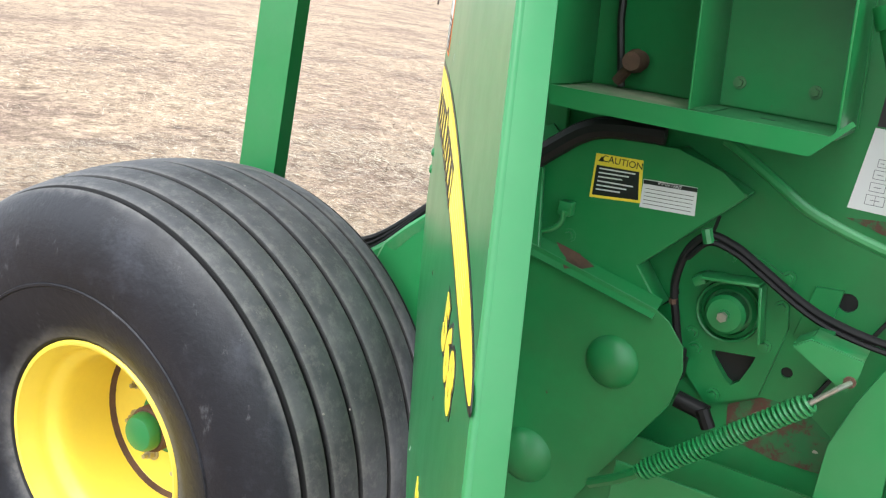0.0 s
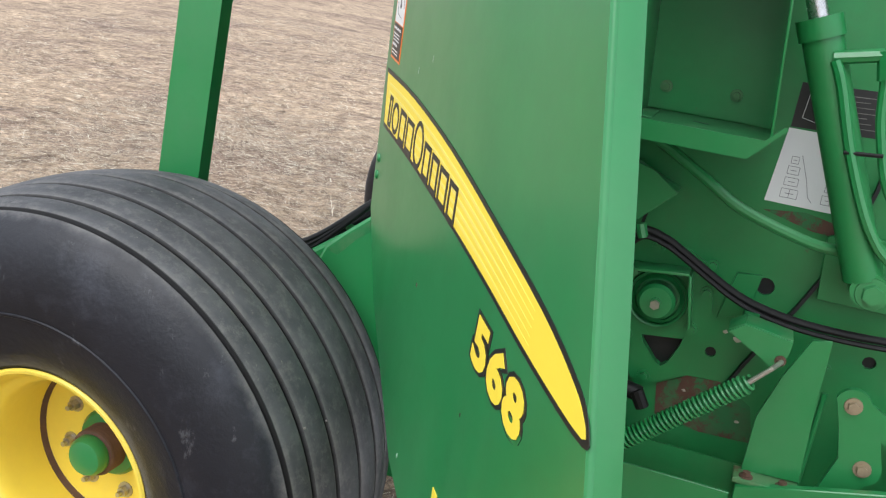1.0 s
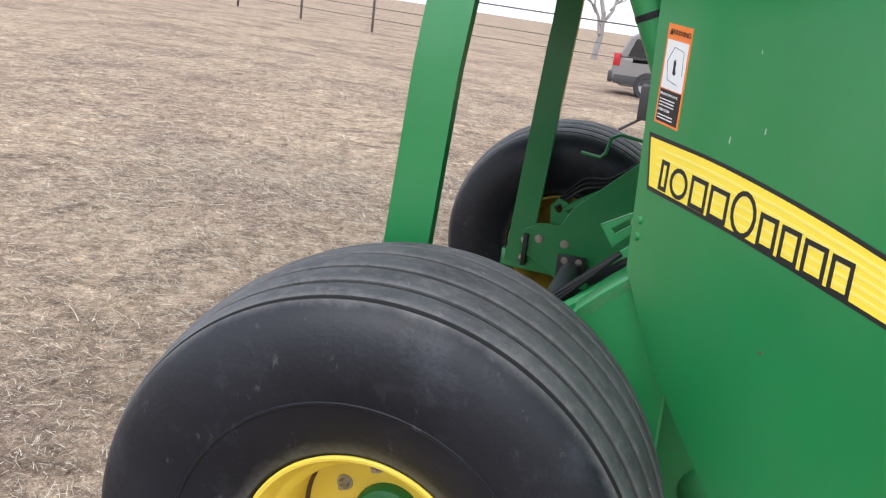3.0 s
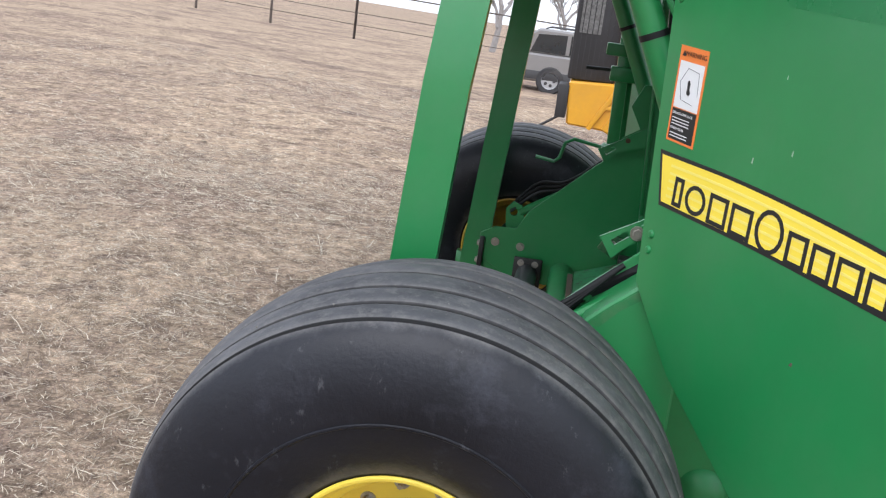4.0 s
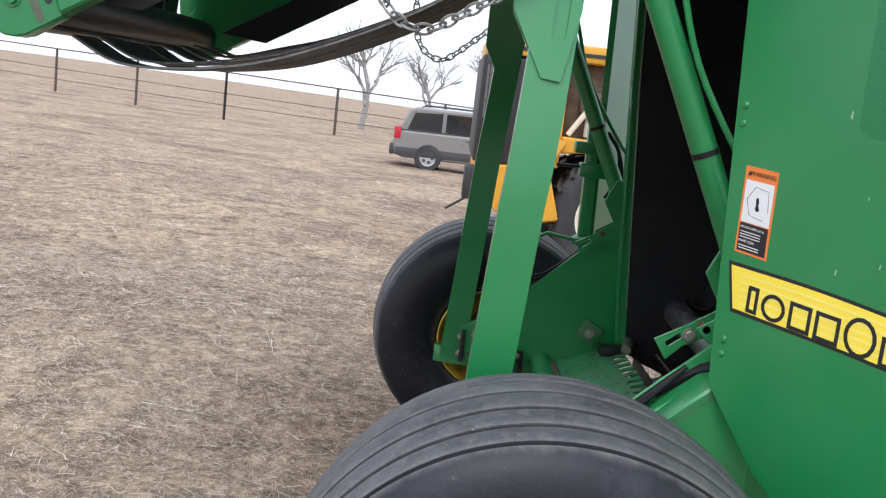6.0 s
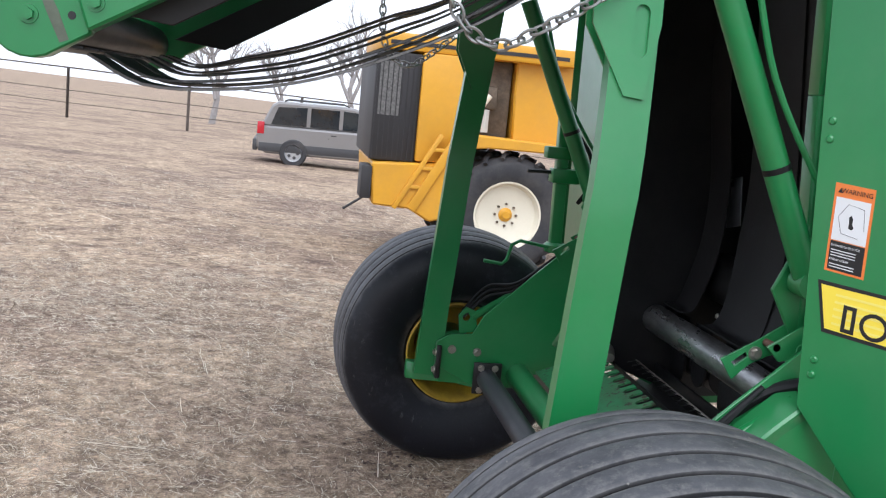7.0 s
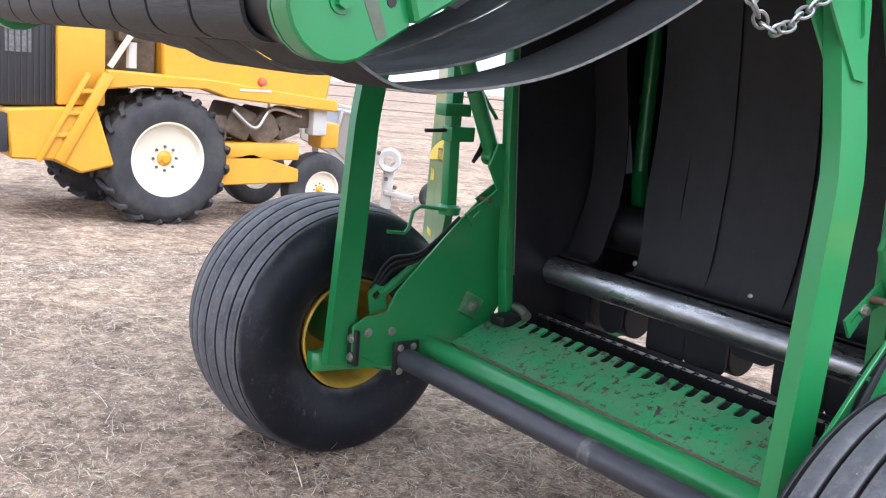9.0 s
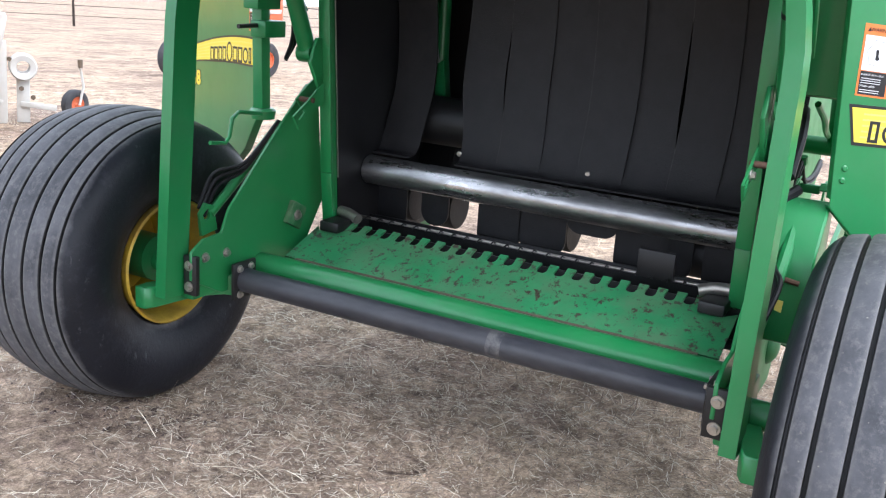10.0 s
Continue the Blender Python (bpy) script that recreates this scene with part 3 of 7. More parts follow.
def build_pan():
    """The stripper pan: a sloping sheet with a comb of open slots along its upper edge."""
    n, w = 25, 1.62
    low, high = Vector((0.285, 0, 0.512)), Vector((0.55, 0, 0.61))
    pitch = w / n
    pts = [(-w / 2, 0.0), (w / 2, 0.0), (w / 2, 0.80)]
    for i in range(n):
        y = w / 2 - (i + 0.5) * pitch
        pts += [(y + 0.016, 1.0), (y + 0.0185, 0.87), (y + 0.016, 0.825), (y + 0.008, 0.80), (y - 0.008, 0.80), (y - 0.016, 0.825), (y - 0.0185, 0.87), (y - 0.016, 1.0)] if 0 < i < n - 1 else [(y + 0.012, 0.7)]
    pts += [(-w / 2, 0.80)]
    span = high - low
    bm = plate(pts, 0.0, 0.008, 0, plane="xy")
    x_ax, y_ax = Vector((0, 1, 0)), span
    z_ax = x_ax.cross(span.normalized())
    m = Matrix((x_ax, y_ax, z_ax)).transposed().to_4x4()
    m.translation = low
    pan = part("stripper_pan", moved(bm, m), PAN_GREEN, baler, "scuffed green pan with a row of open slots")
    part("pan_lip", strap([(0.28, 0, 0.514), (0.262, 0, 0.515), (0.258, 0, 0.50)], 1.5, 0.006, curve=0), SEAM_BROWN, pan, "dusty brown welded seam")
    for s in (-1, 1):
        part("pan_notch", box(0.45, 0.56, s * 0.69, s * 0.775, 0.585, 0.625, 0.006), BLACK_STEEL, pan)
        part("pan_end", tube([(0.55, s * 0.665, 0.628), (0.565, s * 0.715, 0.640), (0.575, s * 0.765, 0.642)], 0.021, 16, 4), BOLT, pan, "polished steel roller end")


build_body()


def build_rollers():
    roll = part("drive_roller", lathe([(0, -0.765), (0.054, -0.765), (0.058, -0.76), (0.058, 0.76), (0.054, 0.765), (0, 0.765)], 36, Matrix.Translation((0.765, 0, 0.785))), ROLLER, baler, "dark polished steel chamber roller")
    part("shaft", tube([(0.765, -0.78, 0.785), (0.765, 0.78, 0.785)], 0.022, 14), BLACK_STEEL, roll)
    part("starter_roller", lathe([(0, -0.74), (0.10, -0.74), (0.10, 0.74), (0, 0.74)], 32, Matrix.Translation((1.02, 0, 0.98))), BLACK_STEEL, baler, "black starter roller")
    rod = part("tine_bar", tube([(0.70, -0.75, 0.600), (0.70, 0.75, 0.600)], 0.006, 10), BOLT, baler, "bright steel tine bar")
    for i in range(26):
        y = -0.70 + i * 1.40 / 25
        part("tine", tube([(0.70, y, 0.60), (0.675, y, 0.612), (0.645, y, 0.605)], 0.003, 6), BLACK_STEEL, rod)
    part("feeder_trough", strap([(0.42, 0, 0.50), (0.50, 0, 0.475), (0.62, 0, 0.455), (0.74, 0, 0.465), (0.80, 0, 0.505)], 1.75, 0.006), BLACK_STEEL, baler, "dark feeder trough under the pan")
    part("trough_lip", beam((0.618, -0.80, 0.52), (0.618, 0.80, 0.52), 0.115, 0.006, 0.001, (1, 0, 0)), BLACK_STEEL, baler)
    # rounded rubber flaps hang behind the roller, with daylight between them
    for a, b, low in ((0.778, 0.63, 0.53), (0.56, 0.435, 0.575), (0.30, 0.115, 0.53), (0.12, -0.075, 0.55), (-0.07, -0.28, 0.655), (-0.27, -0.475, 0.53), (-0.47, -0.56, 0.56), (-0.60, -0.778, 0.53)):
        r = min(0.06, (a - b) / 2 - 0.002)
        outline = [(a, 0.82)] + [(a - r + x, low + r + z) for x, z in circle(0, 0, r, 7, 0, -90)] + [(b + r + x, low + r + z) for x, z in circle(0, 0, r, 7, -90, -180)] + [(b, 0.82)]
        part("feeder_flap", plate(outline, 0.858, 0.868, 0, plane="yz"), BELT, baler, "rounded black rubber flap")
    for a, b in ((0.775, 0.635), (0.555, 0.44), (0.295, -0.07), (-0.275, -0.775)):
        part("feeder_drum", lathe([(0, b), (0.085, b), (0.09, b + 0.005), (0.09, a - 0.005), (0.085, a), (0, a)], 24, Matrix.Translation((0.97, 0, 0.64))), BELT, baler, "dark feeder drum section")
    part("feeder_lip", beam((0.80, -0.775, 0.545), (0.80, 0.775, 0.545), 0.09, 0.012, 0.003, (1, 0, 0)), BLACK_STEEL, baler, "dark feeder lip")
    part("scraper_plate", box(0.66, 0.68, -0.55, -0.42, 0.60, 0.70, 0.004), BLACK_STEEL, baler)


build_rollers()


PANEL_STEEL = material("pale_galvanised_sheet", (0.20, 0.205, 0.21), 0.5, metal=0.4, vary=0.15, scale=12)


def build_belts():
    """Wide rubber belts that hang down through the chamber, each with its own sway; some gaps let light through."""
    rng = random.Random(4)
    w = 0.178
    for i, y in enumerate((0.672, 0.318, 0.150, -0.012, -0.182, -0.352, -0.525, -0.695)):
        k = (-0.022, 0.03, 0.008, -0.008, -0.006, 0.012, -0.008, 0.006)[i]
        u0 = 0.865 + 0.010 * (i % 2) + rng.uniform(-0.004, 0.004)
        pts = [(0.795, y - 0.6 * k, 0.85), (0.85, y - 0.4 * k, 0.862), (u0 + 0.02, y, 0.96), (u0 + 0.05, y + k, 1.15), (u0 + 0.055, y + 0.6 * k, 1.4), (u0 + 0.02, y - 0.3 * k, 1.7), (u0 - 0.02, y, 2.1), (0.80, y, 2.6)]
        belt = part("chamber_belt", strap(pts, w, 0.007), BELT, baler, "long black rubber chamber belt")
        part("worn_edge", strap([(x, q + w / 2, z) for x, q, z in pts], 0.0012, 0.0055), FRAYED, belt)
        if i in (1, 4):
            part("belt_rivet", lathe([(0, -0.006), (0.008, -0.005), (0.011, -0.002), (0.0115, 0.002)], 14, Matrix.Translation((0.862, 0.405 if i == 1 else -0.135, 0.885)) @ Matrix.Rotation(radians(-90), 4, "Z")), BOLT, belt, "bright rivet head")
    for i, y in enumerate((0.69, 0.51, 0.33, 0.15, -0.03, -0.21, -0.39, -0.57, -0.71)):
        part("chamber_belt", strap([(1.15, y, 0.7), (1.35, y, 1.2), (1.32, y, 1.9), (1.1, y, 2.6)], w, 0.007), BELT, baler)
    part("inner_plate", moved(box(-0.008, 0.0, -0.075, 0.07, -0.10, 0.10, 0.004), Matrix.Translation((1.0, 0.685, 1.30)) @ Matrix.Rotation(radians(-12), 4, "X")), PANEL_STEEL, baler, "pale steel plate inside the chamber")
    part("plate_bolt", bolt(0.991, 0.70, 1.375, 0.008, 0.006, (-1, 0, 0)), BLACK_STEEL, baler)
    part("tension_arm", beam((1.115, 0.612, 0.90), (1.10, 0.643, 1.22), 0.05, 0.055, 0.008), GREEN, baler, "green belt tension arm")
    part("tension_cylinder", join(tube([(1.105, 0.645, 1.15), (1.09, 0.645, 2.45)], 0.030, 16), tube([(1.1, 0.645, 1.50), (1.1, 0.645, 1.53)], 0.034, 16)), GREEN, baler)


FRAYED = material("pale_frayed_edge", (0.16, 0.155, 0.15), 0.8, vary=0.5, scale=40)
build_belts()

# ---- hinged side shields, swung open ----
HINGE, OPEN_X, OPEN_Y = (0.395, -1.045), 0.541, -0.841


TOUCH_UP = material("fresh_green_paint", (0.010, 0.165, 0.047), 0.27, vary=0.05, scale=4)


CHIP_PALE = material("pale_paint_chip", (0.36, 0.45, 0.37), 0.6, vary=0.2, scale=60)
CHIPS = [(0.256, 1.322, 0.0018, 0.0065, CHIP_PALE), (0.350, 1.353, 0.0016, 0.006, CHIP_PALE), (0.230, 1.640, 0.0028, 0.009, CHIP_PALE), (0.452, 0.997, 0.004, 0.004, SEAM_BROWN), (0.485, 0.702, 0.003, 0.0045, CHIP_PALE), (0.78, 0.93, 0.0018, 0.003, SEAM_BROWN), (0.30, 1.48, 0.0012, 0.004, CHIP_PALE)]


def shield_pose(side):
    m = Matrix(((OPEN_X, -OPEN_Y, 0, HINGE[0]), (OPEN_Y, OPEN_X, 0, HINGE[1]), (0, 0, 1, 0), (0, 0, 0, 1)))
    return m if side < 0 else Matrix.Diagonal((1, -1, 1, 1)) @ m


def build_shield(side):
    m = shield_pose(side)
    edge = lambda z: 1.182 - (z - 1.03) * 0.345
    rear = lambda z: -0.02 - (z - 1.0) * 0.07
    pts = [(rear(1.0), 1.0), (0.135, 0.845), (0.43, 0.665), (0.72, 0.60), (1.0, 0.56), (edge(0.56) - 0.05, 0.56), (edge(0.58), 0.585), (edge(1.03), 1.03), (edge(1.5), 1.5), (edge(2.25), 2.25), (edge(2.3) - 0.05, 2.30), (rear(2.3), 2.30)]
    shield = part("side_shield", moved(plate(pts, -0.004, 0.0, 0.001), m), GREEN, baler, "tall green hinged side shield, swung open")
    part("front_flange", moved(join(beam((edge(0.6) + 0.0005, 0.018, 0.6), (edge(2.25) + 0.0005, 0.018, 2.25), 0.005, 0.030, 0.001), tube([(edge(0.6) - 0.003, 0.002, 0.6), (edge(2.25) - 0.003, 0.002, 2.25)], 0.006, 14)), m), GREEN, shield)
    part("rear_flange", moved(beam((rear(1.0) + 0.003, 0.012, 1.02), (rear(2.28) + 0.003, 0.012, 2.28), 0.005, 0.03, 0.001), m), GREEN, shield)
    part("lower_flange", moved(join(*[beam((a[0], 0.012, a[1]), (b[0], 0.012, b[1]), 0.004, 0.03, 0.001) for a, b in zip(pts[:5], pts[1:6])]), m), GREEN, shield)
    for s, z in ((0.004, 1.111), (0.003, 1.076), (-0.04, 1.60), (-0.04, 1.64), (-0.07, 2.1)):
        part("rivet", moved(lathe([(0, -0.005), (0.006, -0.0045), (0.009, -0.002), (0.0095, 0.0)], 12, Matrix.Translation((s + 0.0, -0.004, z))), m), GREEN, shield)
    if side < 0:
        for s, z, w, h, mat in CHIPS:
            part("paint_chip", moved(plate([(s - w, z - h * 0.6), (s + w * 0.6, z - h), (s + w, z + h * 0.7), (s - w * 0.2, z + h)], -0.0045, -0.004, 0), m), mat, shield)
        part("touch_up_patch", moved(plate([(0.25, 1.62), (0.27, 1.60), (0.60, 1.575), (0.60, 2.2), (0.24, 2.2)], -0.0044, -0.004, 0), m), TOUCH_UP, shield, "glossier touched-up paint patch")
    build_stripe(shield, m, side)
    build_warning(shield, m, side)


def build_stripe(shield, m, side):
    """The long curved stripe, its brand name as plain ring shapes, and the model number."""
    top = [(-0.006, 1.283), (0.25, 1.272), (0.54, 1.242), (0.82, 1.197), (1.01, 1.162), (1.115, 1.131), (1.148, 1.112), (1.158, 1.099)]
    curve = lambda pts: [(v.x, v.z) for v in smooth_path([(p, 0, q) for p, q in pts], 5)]
    bot = [(1.15, 1.095), (1.10, 1.096), (0.963, 1.108), (0.80, 1.128), (0.60, 1.148), (0.30, 1.172), (0.016, 1.187)]
    black = curve([(-0.016, 1.292)] + [(s + 0.003, z + 0.0075) for s, z in top[1:-1]] + [(1.166, 1.0985), (1.164, 1.091)]) + curve([(1.152, 1.088)] + [(s, z - 0.0075) for s, z in bot[1:-1]] + [(0.010, 1.178)])
    top, bot = curve(top), curve(bot)
    part("stripe_border", moved(plate(black, -0.0050, -0.004, 0), m), DECAL_BLACK, shield, "black stripe border")
    part("stripe", moved(plate(top + bot, -0.0056, -0.005, 0), m), DECAL_YELLOW, shield, "yellow stripe decal")
    for k in range(1, 6):
        f = k / 6.0
        line = []
        for s in [0.03 + 0.95 * j / 12 for j in range(13)]:
            zt = np.interp(s, [p[0] for p in top], [p[1] for p in top])
            zb = np.interp(s, [p[0] for p in bot[::-1]], [p[1] for p in bot[::-1]])
            line.append((s, zb + (zt - zb) * f))
        half = lambda s: 0.0026 * min(1.0, (0.985 - s) / 0.25)
        band = [(s, z + half(s)) for s, z in line] + [(s, z - half(s)) for s, z in reversed(line)]
        part("stripe_line", moved(plate(band, -0.0060, -0.0056, 0), m), DECAL_PALE, shield)
    # plain upright shapes stand where the maker's name is
    s = 0.052
    for k, wide in enumerate([0.030, 0.064, 0.056, 0.060, 0.074, 0.050, 0.050, 0.056, 0.050]):
        zm = np.interp(s + wide / 2, [0, 0.3, 0.65], [1.222, 1.204, 1.170]) + (0.008 if k == 4 else 0)
        hh, th = (0.041 if k == 4 else 0.030), 0.0088
        lean = lambda x, z: (x, zm + z - 0.055 * (x - s))
        rect = lambda d: [lean(s + d, -hh + d), lean(s + wide - d, -hh + d), lean(s + wide - d, hh - d), lean(s + d, hh - d)]
        ring = lambda d: [lean(s + wide / 2 + x * (wide / 2 - d), z * (hh - d)) for x, z in circle(0, 0, 1, 16)]
        form = ring if k in (1, 4) else rect
        part("name_shape", moved(plate(form(0), -0.0066, -0.0060, 0, [form(th)]), m), DECAL_BLACK, shield)
        s += wide + 0.0095
    flip = Matrix.Diagonal((-1 if side > 0 else 1, 1, 1, 1))
    at = Matrix.Translation((0.892, 0, 1.037)) @ Matrix.Rotation(radians(5), 4, "Y") @ Matrix.Diagonal((1.58, 1, 1.04, 1)) @ flip @ Matrix.Rotation(radians(90), 4, "X")
    for (off, fat, mat, nm) in ((-0.0044, 0.009, DECAL_BLACK, "number_border"), (-0.0054, 0.0, DECAL_YELLOW, "number")):
        bm = fat_letters("568", 0.082, fat)
        part(nm, moved(bm, m @ Matrix.Translation((0, off, 0)) @ at), mat, shield)
    for k in range(8):
        part("name_bar", moved(box(0.715 + 0.034 * k, 0.738 + 0.034 * k, -0.0052, -0.004, 0.752 - 0.003 * k, 0.780 - 0.003 * k, 0), m), DECAL_YELLOW, shield)


def fat_letters(text, size, fat):
    """Heavy letters, widened by an outline when fat is given."""
    cu = bpy.data.curves.new("letters", "FONT")
    cu.body, cu.size, cu.extrude, cu.align_x, cu.align_y = text, size, 0.0004, "CENTER", "CENTER"
    cu.offset = 0.0035 + fat * 0.55
    cu.space_character = 1.12
    cu.resolution_u = 3
    ob = new("letters", cu)
    me = bpy.data.meshes.new_from_object(ob.evaluated_get(bpy.context.evaluated_depsgraph_get()))
    bpy.data.objects.remove(ob)
    bpy.data.curves.remove(cu)
    bm = bmesh.new()
    bm.from_mesh(me)
    bpy.data.meshes.remove(me)
    return bm


def build_warning(shield, m, side):
    """A tall warning label: orange head, white picture, black text block."""
    m = m @ Matrix.Translation((0.0, 0, 1.317)) @ Matrix(((1, 0, -0.02, 0), (0, 1, 0, 0), (-0.07, 0, 1, 0), (0, 0, 0, 1)))
    flip = Matrix.Diagonal((-1 if side > 0 else 1, 1, 1, 1))
    label = part("warning_label", moved(box(-0.006, 0.084, -0.0050, -0.004, -0.002, 0.192, 0), m), DECAL_ORANGE, shield, "orange, white and black warning label")
    part("picture", moved(box(0, 0.078, -0.0056, -0.005, 0.068, 0.162, 0), m), DECAL_WHITE, label)
    part("text_block", moved(box(0, 0.078, -0.0056, -0.005, 0.003, 0.066, 0), m), DECAL_BLACK, label)

    def words(text, x, z, size, mat):
        part("lettering", moved(lettering(text, size, Matrix.Rotation(radians(90), 4, "X"), 0.0005), m @ Matrix.Translation((x, -0.0058, z)) @ flip), mat, label)

    words("WARNING", 0.045, 0.177, 0.0145, DECAL_BLACK)
    part("warning_sign", moved(plate([(0.002, 0.1715), (0.013, 0.1715), (0.0075, 0.182)], -0.0058, -0.0050, 0), m), DECAL_BLACK, label)
    words("ENGAGE GATE LOCK", 0.035, 0.057, 0.0068, DECAL_WHITE)
    words("STAND CLEAR", 0.024, 0.026, 0.0068, DECAL_WHITE)
    for z in (0.047, 0.041, 0.035, 0.016, 0.010):
        part("text_bar", moved(box(0.004, 0.060, -0.0060, -0.0056, z - 0.0011, z + 0.0008, 0), m), DECAL_WHITE, label)
    blot = [(0.035, 0.094), (0.045, 0.09), (0.052, 0.096), (0.046, 0.108), (0.047, 0.122), (0.041, 0.132), (0.034, 0.126), (0.036, 0.11)]
    part("picture_shape", moved(plate([(0.04 + (x - 0.042) * 0.7, 0.112 + (z - 0.111) * 0.75) for x, z in blot], -0.0062, -0.0056, 0), m), DECAL_BLACK, label)
    part("picture_line", moved(join(*[beam((a[0], -0.0058, a[1]), (b[0], -0.0058, b[1]), 0.0007, 0.0006, 0) for a, b in (((0.01, 0.12), (0.03, 0.15)), ((0.03, 0.15), (0.066, 0.145)), ((0.066, 0.145), (0.07, 0.10)), ((0.02, 0.085), (0.06, 0.08)), ((0.01, 0.12), (0.02, 0.085)))]), m), BLACK_STEEL, label)


build_shield(-1)
build_shield(1)


# ---- push bar behind the axle ----
def build_push_bar():
    bar = part("push_bar", tube([(0.09, -0.84, 0.46), (0.09, 0.84, 0.46)], 0.044, 28), BAR_BLACK, baler, "black steel push bar between two green arms")
    part("worn_band", tube([(0.09, -0.20, 0.46), (0.09, -0.15, 0.46)], 0.0442, 28), BAND, bar, "grey rubbed band with the paint worn off")
    for s in (-1, 1):
        y = s * 0.955
        rows = [(-0.155, y, 0.44), (-0.095, y, 1.36), (-0.087, y - s * 0.004, 1.44), (-0.08, y - s * 0.017, 1.53), (-0.072, y - s * 0.04, 1.64), (-0.03, y - s * 0.185, 2.35)]
        part("arm", softened(strap(rows, 0.044, 0.105, curve=0), 0.007), GREEN, bar, "square green push bar arm")
        y -= s * 0.075
        # the gusset plates lie on the leaning upper half of the arm
        lean = Matrix(((1, 0, 0, 0), (0, 1, -0.204 * s, 0.204 * s * 1.64), (0, 0, 1, 0), (0, 0, 0, 1)))
        gus = part("gusset", moved(plate([(-0.17, 2.02), (-0.165, 1.80), (-0.088, 1.65), (-0.042, 1.645), (-0.008, 1.81), (0.0, 2.02)], s * 0.9375, s * 0.945, 0, [circle(-0.056, 1.752, 0.017, 8, 180, 360) + circle(-0.052, 1.835, 0.017, 8, 0, 180)]), lean), GREEN, bar)
        part("gusset_back", moved(plate([(-0.17, 2.02), (-0.165, 1.80), (-0.088, 1.65), (-0.042, 1.645), (-0.008, 1.81), (0.0, 2.02)], s * 0.885, s * 0.8925, 0), lean), GREEN, bar)
        part("gusset_pin", bolt(-0.115, s * 0.896, 1.88, 0.018, 0.014, (0, s, 0)), RUST, gus, "rusty pin")
        coil = []
        for q in range(14 * 8 + 1):
            d = q / (14 * 8)
            coil.append((-0.06 + 0.115 * d, y + 0.014 * math.cos(q * math.pi / 4), 1.937 + 0.102 * d + 0.014 * math.sin(q * math.pi / 4)))
        rod = part("spring_rod", tube([(-0.11, y, 1.893), (0.075, y, 2.057)], 0.008, 10), BLACK_STEEL, bar)
        part("coil_spring", tube(coil, 0.0035, 6), BLACK_STEEL, rod)
        part("foot", plate([(-0.235, 1.045), (-0.18, 1.045), (0.02, 0.99), (0.09, 0.90), (0.09, 0.85), (0.07, 0.85), (0.05, 0.90), (-0.02, 0.955), (-0.20, 0.985), (-0.235, 1.0)] if s > 0 else [(-0.235, -1.045), (-0.235, -1.0), (-0.20, -0.985), (-0.02, -0.955), (0.05, -0.90), (0.07, -0.85), (0.09, -0.85), (0.09, -0.90), (0.02, -0.99), (-0.18, -1.045)], 0.40, 0.475, 0.004, plane="xy"), GREEN, bar)
        flange = part("flange", box(0.03, 0.15, s * 0.835, s * 0.85, 0.395, 0.53, 0.004), BLACK_STEEL, bar, "black bolted end flange")
        spacer = part("spacer_plate", box(-0.128, -0.108, s * 0.868, s * 0.924, 0.445, 0.585, 0.003), BLACK_STEEL, bar, "black bolted spacer plate")
        for dz in (0.475, 0.55):
            part("spacer_bolt", bolt(-0.128, s * 0.900, dz, 0.012, 0.009, (-1, 0, 0)), BOLT, spacer)
        for dx in (-0.03, 0.03):
            for dz in (-0.05, 0.045):
                part("flange_bolt", bolt(0.09 + dx, s * 0.835, 0.463 + dz, 0.0095, 0.008, (0, -s, 0)), BOLT, flange)


build_push_bar()

# ---- tailgate: drawn shut, then swung open on its pivot ----
SCRAPED = material("scraped_paint", (0.10, 0.12, 0.085), 0.6, vary=0.3, scale=20)
PIVOT = Vector((0.428, 0, 2.773))
SWING = Matrix.Translation(PIVOT) @ Matrix.Rotation(radians(60.0), 4, "Y") @ Matrix.Translation(-PIVOT)
GATE_Y = 0.90


def g(bm):
    return moved(bm, SWING)


